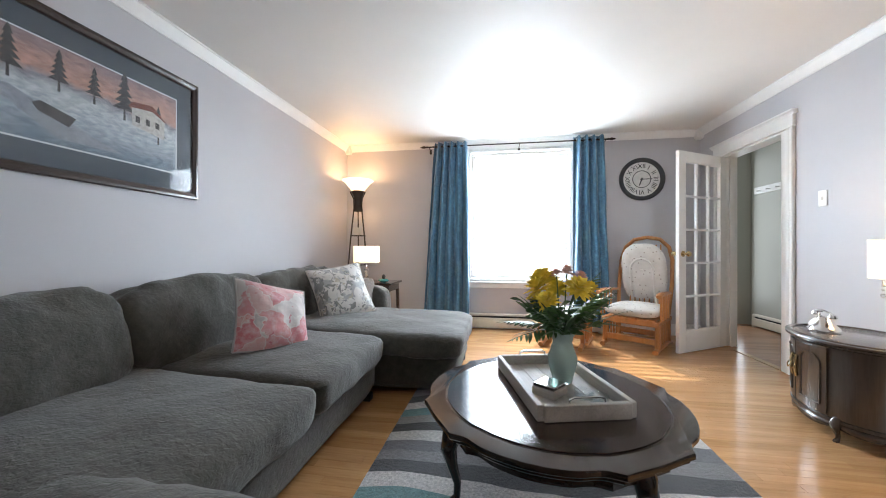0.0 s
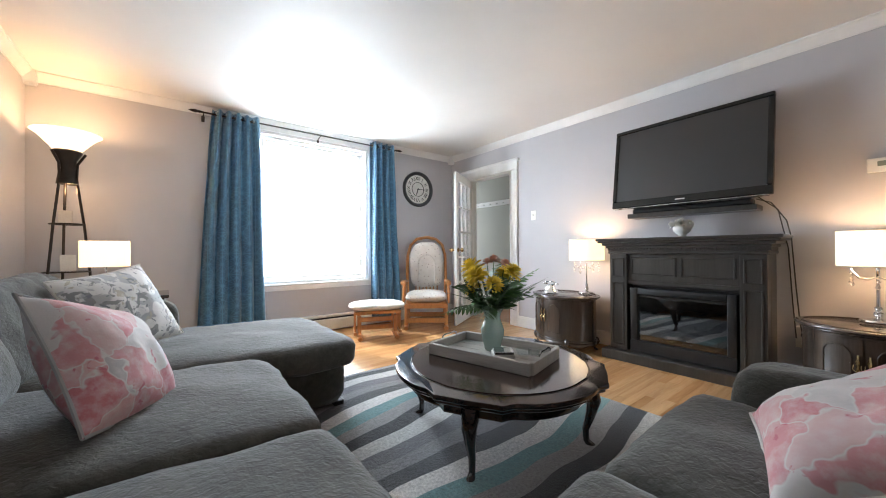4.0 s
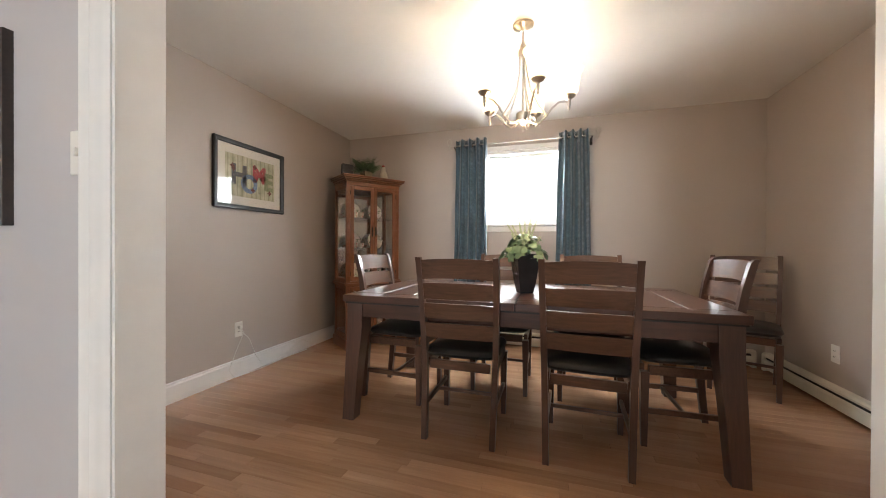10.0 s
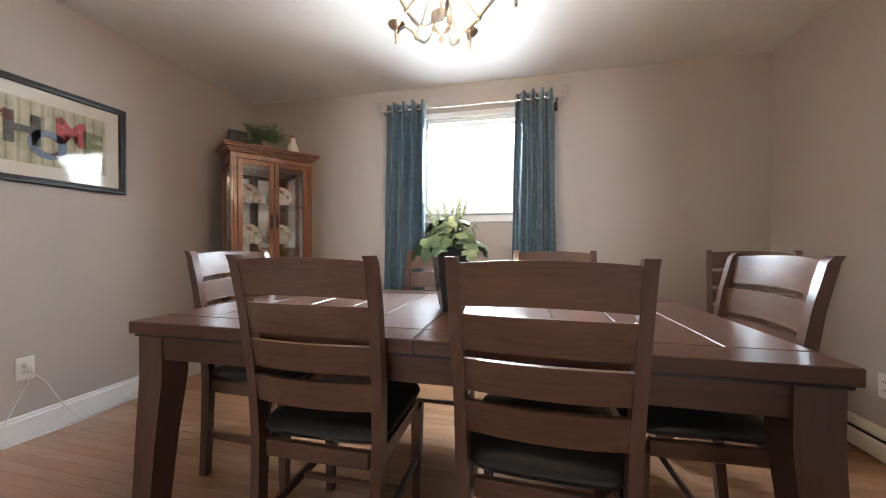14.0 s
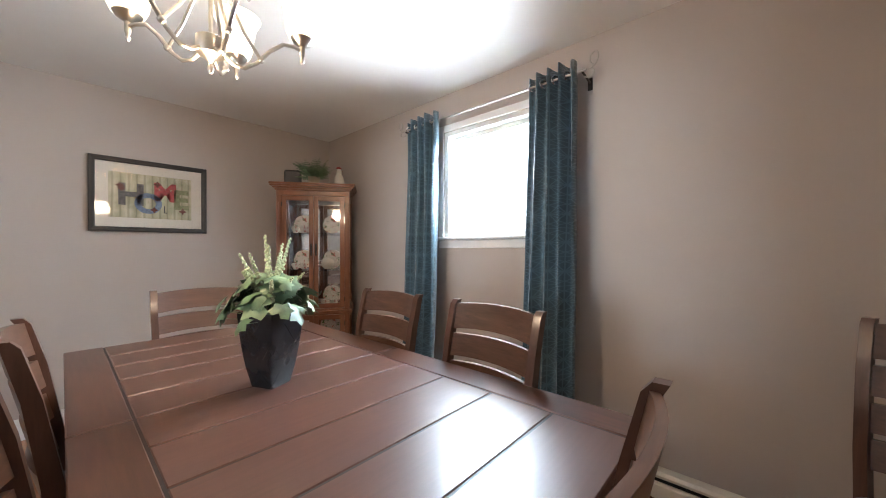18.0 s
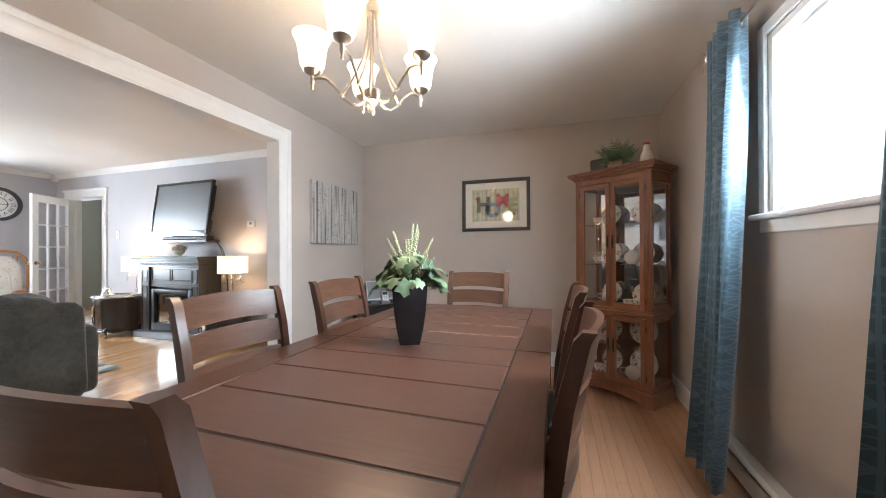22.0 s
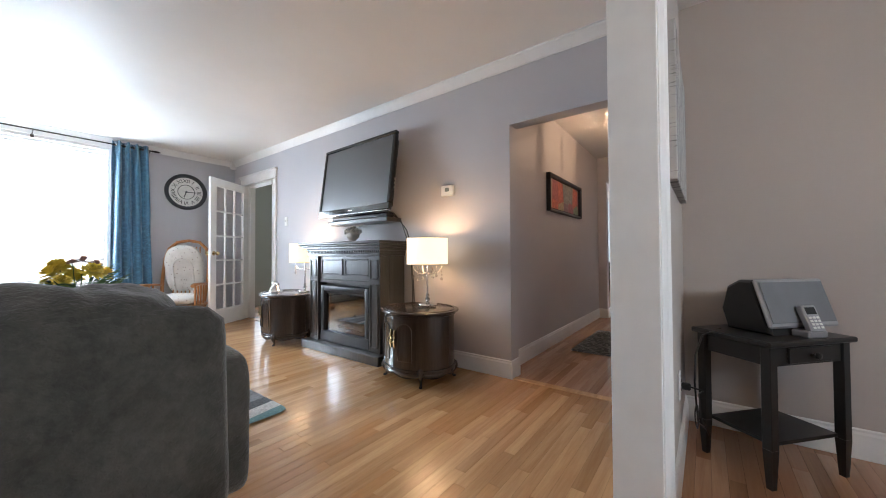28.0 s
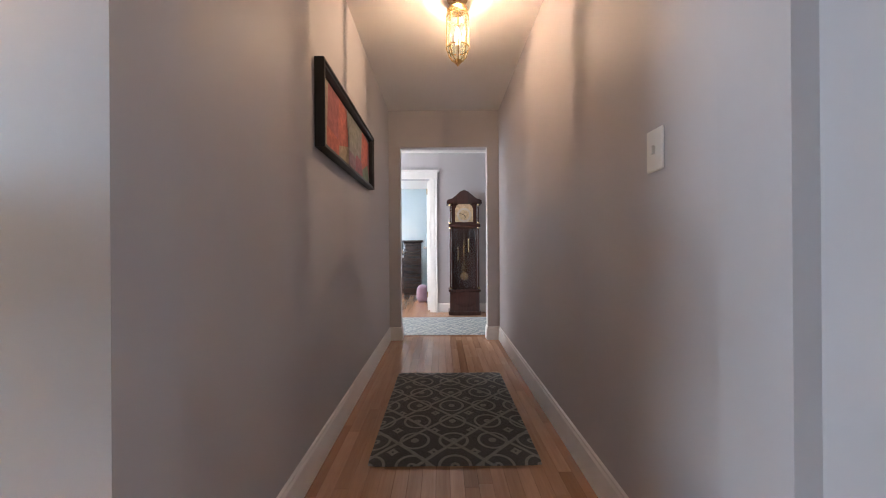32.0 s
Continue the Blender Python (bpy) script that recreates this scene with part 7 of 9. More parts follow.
for sx, x in ((1, tx0), (-1, tx1)):
    for sy, y in ((1, ty0), (-1, ty1)):
        g = Geo()
        for z, o, w in ((0, 0.0, 0.075), (0.35, 0.012, 0.088), (TZ - 0.2, 0.02, 0.10), (TZ - 0.053, 0.02, 0.10)):
            xa, ya = x + sx * o, y + sy * o
            xb, yb = xa + sx * w, ya + sy * w
            g.v += [(min(xa, xb), min(ya, yb), z), (max(xa, xb), min(ya, yb), z), (max(xa, xb), max(ya, yb), z), (min(xa, xb), max(ya, yb), z)]
        for i in range(3):
            for k in range(4):
                g.f.append((4 * i + k, 4 * i + (k + 1) % 4, 4 * i + 4 + (k + 1) % 4, 4 * i + 4 + k))
        g.f += [(3, 2, 1, 0), (12, 13, 14, 15)]
        part("leg", g, M_LEGW, dt, smooth=20)


def dining_chair():
    ob = thing("dining_chair", "brown wooden ladder-back dining chair with a black leather seat", "chair", group="dining chairs")
    post = [(0.225, 0.0, 0.017), (0.205, 0.22, 0.020), (0.190, 0.44, 0.022), (0.200, 0.62, 0.021), (0.235, 0.85, 0.018), (0.268, 0.985, 0.016), (0.282, 1.005, 0.013)]
    for s in (-1, 1):
        g = Geo()
        for y, z, r in post:
            x = s * (0.188 + 0.022 * min(1, z / 0.9))
            g.v += [(x - 0.015, y - r, z), (x + 0.015, y - r, z), (x + 0.015, y + r, z), (x - 0.015, y + r, z)]
        n = len(post)
        for i in range(n - 1):
            for k in range(4):
                g.f.append((4 * i + k, 4 * i + (k + 1) % 4, 4 * i + 4 + (k + 1) % 4, 4 * i + 4 + k))
        g.f += [(3, 2, 1, 0), tuple(4 * n - 4 + k for k in range(4))]
        part("back_leg", g, M_LEGW, ob, smooth=45)
        g = Geo()
        for z, w in ((0, 0.014), (0.40, 0.021)):
            x, y = s * 0.190, -0.205
            g.v += [(x - w, y - w, z), (x + w, y - w, z), (x + w, y + w, z), (x - w, y + w, z)]
        g.f += [(k, (k + 1) % 4, 4 + (k + 1) % 4, 4 + k) for k in range(4)] + [(3, 2, 1, 0), (4, 5, 6, 7)]
        part("front_leg", g, M_LEGW, ob, smooth=20)
        part("side_stretcher", box(s * 0.19 - 0.009, -0.19, 0.175, s * 0.19 + 0.009, 0.19, 0.205, 0.003), M_CHAIRW, ob)
        part("seat_rail", box(s * 0.19 - 0.012, -0.185, 0.385, s * 0.19 + 0.012, 0.175, 0.435, 0.003), M_CHAIRW, ob)
    part("cross_stretcher", box(-0.18, -0.02, 0.18, 0.18, -0.002, 0.20, 0.003), M_CHAIRW, ob)
    part("front_rail", box(-0.17, -0.222, 0.385, 0.17, -0.198, 0.435, 0.003), M_CHAIRW, ob)
    part("rear_rail", box(-0.17, 0.178, 0.385, 0.17, 0.202, 0.435, 0.003), M_CHAIRW, ob)
    # bowed ladder slats
    for z0, z1, y in ((0.885, 0.99, 0.250), (0.775, 0.865, 0.226), (0.668, 0.752, 0.208), (0.560, 0.645, 0.197)):
        g, n = Geo(), 10
        for i in range(n + 1):
            u = 2 * i / n - 1
            x = 0.196 * u
            bow = 0.032 * (1 - u * u)
            up = 0.010 * (1 - u * u) * (1 if z1 > 0.95 else 0.5)
            lean = (z1 - z0) * 0.22
            g.v += [(x, y + bow - 0.008, z0 + up), (x, y + bow + 0.008, z0 + up), (x, y + bow + lean + 0.008, z1 + up), (x, y + bow + lean - 0.008, z1 + up)]
        for i in range(n):
            for k in range(4):
                g.f.append((4 * i + k, 4 * i + 4 + k, 4 * i + 4 + (k + 1) % 4, 4 * i + (k + 1) % 4))
        g.f += [(0, 1, 2, 3), (4 * n + 3, 4 * n + 2, 4 * n + 1, 4 * n)]
        part("back_slat", g, M_CHAIRW, ob, smooth=35)
    part("seat", puff(0.43, 0.45, 0.075, px=6, pz=2.6, nx=14, ny=14, nz=4, wave=0.003, seed=2, crown=0.25), M_LEATHER, ob, "padded black leather seat", 70, pose(0, -0.02, 0.470))
    return ob


chair = dining_chair()
chair.matrix_world = pose(0.585, -2.555, 0)
for x, y, a, lab in ((-0.072, -2.515, -3, ""), (0.472, -3.265, 180, ""), (-0.16, -3.25, 175, ""), (1.145, -2.895, -93, ""), (-0.57, -2.825, 92, ""), (-1.30, -3.755, 156, "spare brown ladder-back dining chair standing in the corner")):
    c = copy_thing(chair, pose(x, y, 0, 0, 0, a))
    if lab:
        tagged(c, lab)

# planter on the table
pl = thing("square_planter", "tapered square black planter on the dining table", "planter", pose(0.275, -2.855, TZ, 0, 0, 24))
M_POT = plain("black_ceramic", (0.022, 0.022, 0.024), 0.2, vary=0.2, bump=0.05)
g = Geo()
for z, w in ((0, 0.041), (0.008, 0.043), (0.07, 0.055), (0.14, 0.064), (0.20, 0.0695), (0.245, 0.072), (0.252, 0.071), (0.245, 0.065), (0.21, 0.061)):
    g.v += [(-w, -w, z), (w, -w, z), (w, w, z), (-w, w, z)]
for i in range(8):
    g.f += [(4 * i + k, 4 * i + (k + 1) % 4, 4 * i + 4 + (k + 1) % 4, 4 * i + 4 + k) for k in range(4)]
g.f += [(3, 2, 1, 0), (32, 33, 34, 35)]
part("pot", g, M_POT, pl, smooth=20)
for k in range(4):
    for a, b in (((-0.9, 0.02), (0.9, 0.15)), ((0.9, 0.02), (-0.9, 0.15)), ((-0.9, 0.12), (0.5, 0.24)), ((0.9, 0.12), (-0.5, 0.24))):
        w = lambda z: 0.043 + 0.029 * (1 - (1 - (z - 0.008) / 0.237) ** 1.6)
        p = [(q[0] * w(q[1]), -w(q[1]) - 0.0003, q[1]) for q in (a, b)]
        part("raised_line", Geo().join(tube(p, 0.0012, 4), pose(0, 0, 0, 0, 0, 90 * k)), M_POT, pl)
gp_ = thing("green_plant", "leafy green plant with pale flower spikes in the planter", "plant", pose(0.275, -2.855, TZ + 0.205))
rn = random.Random(21)
M_LEAF3 = plain("ivy_leaf", (0.10, 0.165, 0.085), 0.5, vary=0.45, scale=24, bump=0.15)
M_LEAF4 = plain("pale_leaf", (0.17, 0.26, 0.13), 0.5, vary=0.3, scale=24, bump=0.15)
M_SPIKE = plain("pale_green_bloom", (0.50, 0.55, 0.34), 0.7, vary=0.2, scale=60)


def ivy(r):
    pts = []
    for a, k in ((0, 1.0), (22, 0.62), (50, 0.92), (75, 0.6), (110, 0.78), (150, 0.55), (180, 0.2), (210, 0.55), (250, 0.78), (285, 0.6), (310, 0.92), (338, 0.62)):
        pts.append((r * k * math.cos(radians(a)), r * k * math.sin(radians(a)), -0.25 * r * k * k))
    g = Geo()
    g.v = [(0, 0, 0.06 * r)] + pts
    g.f = [(0, 1 + i, 1 + (i + 1) % len(pts)) for i in range(len(pts))]
    return g


for k in range(70):
    a = rn.uniform(0, 2 * math.pi)
    rr = rn.uniform(0.02, 0.165)
    z = 0.05 + 0.10 * (1 - (rr / 0.175) ** 2) + rn.uniform(-0.035, 0.03)
    if rr > 0.10:
        z -= rn.uniform(0, 0.05)
    p = Vector((rr * math.cos(a), rr * math.sin(a), z))
    g = Geo().join(ivy(rn.uniform(0.034, 0.074)), Matrix.Translation(p) @ Vector((math.cos(a) * rr * 7, math.sin(a) * rr * 7, 0.7)).normalized().to_track_quat("Z", "X").to_matrix().to_4x4() @ pose(0, 0, 0, rn.uniform(-25, 25), rn.uniform(-25, 25), rn.uniform(0, 360)))
    g.join(tube([(0, 0, 0), (p.x * 0.5, p.y * 0.5, z * 0.7), tuple(p)], 0.0012, 4))
    part("leaf", g, M_LEAF3 if k % 4 else M_LEAF4, gp_, smooth=60)
for k in range(17):
    a = k * 0.7 + rn.uniform(-0.2, 0.2)
    r = rn.uniform(0.03, 0.13)
    top = Vector((r * math.cos(a), r * math.sin(a), rn.uniform(0.22, 0.345) - r * 0.6))
    g = tube([(0, 0, 0.02), (top.x * 0.4, top.y * 0.4, top.z * 0.6), tuple(top)], 0.0018, 5)
    for j in range(26):
        t = 0.5 + 0.5 * j / 26
        p = Vector((top.x * t ** 1.3, top.y * t ** 1.3, top.z * t))
        b = j * 2.4
        g.join(ball(0.0070 * (1.25 - t * 0.7), 6, 4, at=(p.x + 0.007 * math.cos(b) * (1.3 - t), p.y + 0.007 * math.sin(b) * (1.3 - t), p.z)))
    part("flower_spike", g, M_SPIKE, gp_, smooth=60)

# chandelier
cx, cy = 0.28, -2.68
chd = thing("chandelier", "brushed nickel five-arm chandelier with lit white glass shades", "chandelier", pose(cx, cy, -0.035))
M_TULIP = glow("lit_white_glass", (1.0, 0.78, 0.50), 1.9, (0.9, 0.88, 0.82), 0.5)
part("canopy", lathe([(0.065, DIN_Z + 0.035), (0.062, DIN_Z + 0.023), (0.03, DIN_Z + 0.005), (0.012, DIN_Z - 0.001)], 24), M_NICKEL, chd)
part("stem", lathe([(0.008, 2.32), (0.012, 2.335), (0.007, 2.35), (0.007, DIN_Z + 0.001)], 12), M_NICKEL, chd)
part("upper_hub", lathe([(0.02, 2.24), (0.030, 2.25), (0.030, 2.285), (0.018, 2.30), (0.02, 2.318), (0.008, 2.325)], 20), M_NICKEL, chd)
part("lower_hub", lathe([(0.004, 1.80), (0.010, 1.815), (0.006, 1.83), (0.014, 1.842), (0.036, 1.856), (0.040, 1.872), (0.040, 1.905), (0.030, 1.912), (0.006, 1.915)], 24), M_NICKEL, chd)
part("centre_rod", rod((0, 0, 1.91), (0, 0, 2.25), 0.006), M_NICKEL, chd)
shade = lathe([(0.020, 0.0), (0.042, 0.006), (0.052, 0.03), (0.058, 0.08), (0.066, 0.125), (0.082, 0.155), (0.079, 0.156), (0.062, 0.125), (0.054, 0.08), (0.048, 0.03), (0.038, 0.010)], 28, False).mesh("glass_shade", 60)
for k in range(5):
    a = radians(72 * k + 40)
    c, s = math.cos(a), math.sin(a)
    P3 = lambda r, z: (r * c, r * s, z)
    part("arm", tube([P3(0.035, 1.865), P3(0.06, 1.845), P3(0.09, 1.842), P3(0.125, 1.868), P3(0.165, 1.92), P3(0.205, 1.955), P3(0.24, 1.958), P3(0.265, 1.95)], 0.0065, 8), M_NICKEL, chd)
    part("flared_rod", tube([P3(0.022, 2.27), P3(0.024, 2.16), P3(0.045, 2.05), P3(0.09, 1.955), P3(0.135, 1.885)], 0.0055, 8), M_NICKEL, chd)
    part("collar", ball(0.011, 10, 6, at=P3(0.137, 1.882)), M_NICKEL, chd)
    cp = part("cup", Geo().join(lathe([(0.003, 1.905), (0.008, 1.915), (0.005, 1.925), (0.009, 1.935), (0.009, 1.965), (0.030, 1.978), (0.040, 1.992), (0.036, 1.996)], 18), Matrix.Translation((0.265 * c, 0.265 * s, 0))), M_NICKEL, chd)
    part("glass_shade", shade, M_TULIP, cp, "lit white glass tulip shade", m=Matrix.Translation((0.265 * c, 0.265 * s, 1.985)))
    lamp("chandelier_light", "POINT", Matrix.Translation((cx + 0.265 * c, cy + 0.265 * s, 2.15)), 0.8, (1.0, 0.60, 0.26), radius=0.05)


# Unseen fill lamp below the hub, added to brighten the dining room.
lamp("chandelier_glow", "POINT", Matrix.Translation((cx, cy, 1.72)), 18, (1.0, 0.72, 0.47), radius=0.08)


# pictures
def home_print():
    n = Nodes("weathered_board_print")
    w = n.node("TexWave", wave="BANDS", bands="X")
    w.inputs["Scale"].default_value, w.inputs["Distortion"].default_value = 3.4, 0.6
    n.link(n.space(), w.inputs["Vector"])
    b = n.ramp(w.outputs["Fac"], [(0.0, (0.36, 0.34, 0.24)), (0.05, (0.52, 0.49, 0.36)), (0.9, (0.60, 0.57, 0.44)), (1.0, (0.42, 0.40, 0.30))])
    c = n.mix(b, n.ramp(n.noise(12, 5, 0.6), [(0.35, (0.70, 0.72, 0.62)), (0.7, (1.08, 1.05, 1.0))]), 1.0, "MULTIPLY")
    return n.done(c, 0.7)


hp = framed("home_picture", "black framed print with colourful letters on boards", pose(XE, -2.85, 1.632, 0, 0, -90), 0.71, 0.545, 0.035, 0.03, M_BLACK, 0.07, home_print(), (0.68, 0.64, 0.57))
inks = [plain("slate_letter_ink", (0.13, 0.12, 0.12), 0.7, vary=0.4, scale=50), plain("blue_letter_ink", (0.19, 0.25, 0.36), 0.7, vary=0.3, scale=50), plain("red_letter_ink", (0.45, 0.09, 0.09), 0.7, vary=0.35, scale=50), plain("olive_letter_ink", (0.24, 0.26, 0.14), 0.7, vary=0.3, scale=50)]
for s, x, z, sz, ink in (("H", -0.125, 0.000, 0.215, 0), ("O", -0.025, -0.060, 0.20, 1), ("M", 0.078, 0.035, 0.185, 2), ("E", 0.178, -0.015, 0.205, 3)):
    words(s, sz, inks[ink], hp, pose(x, -0.0135, z, 90, 0, 0), name="letter", thick=0.0008, bold=0.009)
for x, z in ((-0.19, 0.07), (-0.18, 0.05), (0.19, -0.10), (0.01, -0.10), (0.03, 0.10)):
    flat(hp, "painted_berry", [(x + 0.018 * (1 + 0.4 * math.cos(4 * a)) * math.cos(a), z + 0.018 * (1 + 0.4 * math.cos(4 * a)) * math.sin(a)) for a in [2 * math.pi * j / 16 for j in range(16)]], -0.0145, M_REDP)
flat(hp, "painted_key", [(0.07, -0.06), (0.076, -0.06), (0.076, -0.115), (0.088, -0.115), (0.088, -0.121), (0.07, -0.121)], -0.0145, M_DARKP)


def birch_print():
    n = Nodes("birch_trunk_print")
    trunk = n.noise(1.0, 3, 0.6, n.space((17, 1, 0.55)), 0.15)
    t = n.ramp(trunk, [(0.36, (0.10, 0.095, 0.09)), (0.44, (0.26, 0.25, 0.24)), (0.50, (0.56, 0.54, 0.51)), (0.57, (0.30, 0.29, 0.28)), (0.62, (0.58, 0.56, 0.53)), (0.70, (0.16, 0.15, 0.145))])
    marks = n.noise(9, 5, 0.7, n.space((2.0, 1, 9)))
    c = n.mix(t, (0.09, 0.085, 0.08), n.ramp(marks, [(0.57, (0, 0, 0)), (0.64, (0.8, 0.8, 0.8))]))
    return n.done(c, 0.8)


bc = thing("birch_canvas", "grey canvas print of bare birch trunks", "picture", pose(1.985, DYN, 1.53, 0, 0, 0))
part("canvas", box(-0.388, -0.030, -0.298, 0.388, 0, 0.298, 0.003), birch_print(), bc)

# small table with a music player
sm = thing("small_side_table", "black wooden side table with a drawer and shelf", "side table", pose(2.253, -1.603, 0, 0, 0, -41))
# local: the drawer looks towards -y
part("tabletop", box(-0.240, -0.175, 0.577, 0.240, 0.175, 0.600, 0.005), M_BLACK, sm)
for n, b in (("apron", (-0.18, 0.13, 0.18, 0.145)), ("apron", (-0.205, -0.12, -0.19, 0.12)), ("apron", (0.19, -0.12, 0.205, 0.12))):
    part(n, box(b[0], b[1], 0.495, b[2], b[3], 0.576, 0.001), M_BLACK, sm)
part("front_rail", box(-0.18, -0.150, 0.495, 0.18, -0.140, 0.576, 0.001), M_BLACK, sm)
dw_ = part("drawer", box(-0.12, -0.161, 0.505, 0.12, -0.1505, 0.567, 0.002), M_BLACK, sm)
part("knob", Geo().join(lathe([(0.006, 0), (0.006, 0.012), (0.014, 0.018), (0.013, 0.028), (0.0005, 0.031)], 12), pose(0, -0.161, 0.536, 90)), M_BLACK, dw_)
for x in (-0.20, 0.20):
    for y in (-0.14, 0.14):
        part("leg", Geo().join(box(-0.019, -0.019, 0.16, 0.019, 0.019, 0.576, 0.002)).join(lathe([(0.016, 0), (0.0262, 0.16)], 4), pose(0, 0, 0, 0, 0, 45)), M_BLACK, sm, m=pose(x, y, 0))
part("shelf", box(-0.181, -0.135, 0.165, 0.181, 0.135, 0.180, 0.002), M_BLACK, sm)
M_SILVER = plain("silver_plastic", (0.36, 0.36, 0.37), 0.35, 0.4, vary=0.05)
M_GRILLE = plain("grey_speaker_cloth", (0.17, 0.175, 0.185), 0.6, vary=0.08, grain=900, bump=0.4)
md = thing("music_player", "silver and black upright music player with a docking tray", "music player", pose(2.300, -1.630, 0.600, 0, 0, -43))
part("housing", Geo().join(prism([(-0.10, 0.0), (0.10, 0.0), (0.13, 0.09), (0.10, 0.20), (0.04, 0.235), (-0.02, 0.235)], -0.15, 0.15, 0.012), Matrix(((0, 0, 1, 0), (1, 0, 0, 0), (0, 1, 0, 0), (0, 0, 0, 1)))), M_BLACK, md)
part("front_panel", Geo().join(box(-0.185, -0.012, 0.0, 0.185, 0.006, 0.215, 0.008), pose(0, -0.115, 0.035, -18)), M_SILVER, md)
part("speaker_grille", Geo().join(box(-0.172, -0.016, 0.02, 0.172, -0.0125, 0.20, 0.002), pose(0, -0.115, 0.035, -18)), M_GRILLE, md)
part("dock", box(-0.05, -0.17, 0.0, 0.05, -0.10, 0.030, 0.006), M_SILVER, md)
hd = part("handset", Geo().join(box(-0.038, -0.02, 0.0, 0.038, 0.006, 0.115, 0.005), pose(0, -0.155, 0.02, -22)), M_SILVER, md)
part("display", Geo().join(box(-0.026, -0.0215, 0.075, 0.026, -0.0195, 0.105), pose(0, -0.155, 0.02, -22)), M_SLOT, hd)
for r in range(4):
    for c in range(3):
        part("key", Geo().join(box(-0.027 + c * 0.02, -0.023, 0.014 + r * 0.014, -0.013 + c * 0.02, -0.0205, 0.023 + r * 0.014, 0.001), pose(0, -0.155, 0.02, -22)), M_WHITE, hd)
pc = thing("black_power_cord", "black power cord looped beside the small table", "cord")
part("cord", tube([(2.20, -1.43, 0.60), (2.06, -1.36, 0.585), (2.01, -1.335, 0.50), (2.02, -1.33, 0.38), (2.03, -1.335, 0.27), (2.06, -1.34, 0.18), (2.14, -1.37, 0.13)], 0.004, 6), M_BLACK, pc)
part("coil", tube([(2.03 + 0.022 * math.sin(2 * a), -1.335 - 0.006 * math.sin(a), 0.22 + 0.05 * math.cos(a)) for a in [k * 0.4 for k in range(30)]], 0.003, 5), M_BLACK, pc)
part("plug", box(1.978, DYN - 0.045, 0.345, 2.002, DYN - 0.010, 0.375, 0.005), M_BLACK, pc)
part("cord", tube([(1.99, DYN - 0.04, 0.36), (2.0, -1.36, 0.35), (2.04, -1.345, 0.32), (2.08, -1.35, 0.2), (2.15, -1.38, 0.10)], 0.0035, 5), M_BLACK, pc)
wc = thing("white_extension_cord", "white extension cord running along the baseboard", "cord")
part("cord", tube([(XE - 0.012, -2.73, 0.40), (XE - 0.05, -2.74, 0.36), (XE - 0.035, -2.68, 0.22), (XE - 0.03, -2.62, 0.08), (XE - 0.04, -2.66, 0.012), (XE - 0.05, -2.9, 0.006), (XE - 0.035, -3.2, 0.006), (XE - 0.05, -3.5, 0.006)], 0.003, 6), M_WHITE, wc)
part("cord", tube([(XE - 0.012, -2.735, 0.37), (XE - 0.06, -2.78, 0.30), (XE - 0.045, -2.86, 0.14), (XE - 0.05, -2.93, 0.03), (XE - 0.03, -3.1, 0.006), (XE - 0.045, -3.45, 0.12), (XE - 0.06, -3.6, 0.03)], 0.003, 6), M_WHITE, wc)
part("plug", box(XE - 0.035, -2.745, 0.385, XE - 0.0105, -2.715, 0.412, 0.004), M_WHITE, wc)

# china cabinet across the corner; local -y is its front
cm = pose(2.075, -3.965, 0, 0, 0, 234)
cab = thing("china_cabinet", "honey oak glazed china cabinet across the corner", "china cabinet", cm)
cw, cd = 0.305, 0.175
part("plinth", Geo().join(prism([(-cw - 0.015, 0.0), (-cw + 0.06, 0.0), (-cw + 0.10, 0.03), (-0.06, 0.045), (0.06, 0.045), (cw - 0.10, 0.03), (cw - 0.06, 0.0), (cw + 0.015, 0.0), (cw + 0.015, 0.10), (-cw - 0.015, 0.10)], 0, 0.02), pose(0, -cd + 0.005, 0, 90)), M_HONEY, cab)
for s in (-1, 1):
    part("side_plinth", box(s * (cw + 0.005) - 0.01, -cd + 0.006, 0, s * (cw + 0.005) + 0.01, cd, 0.10, 0.002), M_HONEY, cab)
part("bottom_board", box(-cw, -cd, 0.10, cw, cd, 0.125, 0.003), M_HONEY, cab)
part("waist_board", box(-cw, -cd, 0.645, cw, cd, 0.70, 0.002), M_HONEY, cab)
for o, z0, z1 in ((0.012, 0.648, 0.662), (0.024, 0.6625, 0.682), (0.012, 0.6825, 0.696)):
    part("waist_moulding", box(-cw - o, -cd - o, z0, cw + o, -cd - 0.0005, z1, 0.004).join(box(-cw - o, -cd, z0, -cw - 0.0005, cd, z1, 0.004)).join(box(cw + 0.0005, -cd, z0, cw + o, cd, z1, 0.004)), M_HONEY, cab)
part("top_board", box(-cw, -cd, 1.695, cw, cd, 1.735, 0.002), M_HONEY, cab)
for o, z0, z1 in ((0.012, 1.736, 1.752), (0.026, 1.7525, 1.768), (0.044, 1.7685, 1.784), (0.050, 1.7845, 1.80)):
    part("cornice", box(-cw - o, -cd - o, z0, cw + o, cd, z1, 0.004), M_HONEY, cab)
for k in range(40):
    part("dentil", box(-cw + 0.003 + k * 0.015, -cd - 0.020, 1.742, -cw + 0.011 + k * 0.015, -cd - 0.0125, 1.7515), M_HONEY, cab)
part("back_panel", box(-cw + 0.02, cd - 0.008, 0.125, cw - 0.02, cd, 1.695), M_HONEY, cab)
M_MIRROR = plain("cabinet_mirror", (0.62, 0.62, 0.60), 0.03, 1.0, vary=0.02, bump=0.0)
part("mirror_back", box(-cw + 0.03, cd - 0.012, 0.71, cw - 0.03, cd - 0.0085, 1.69), M_MIRROR, cab)
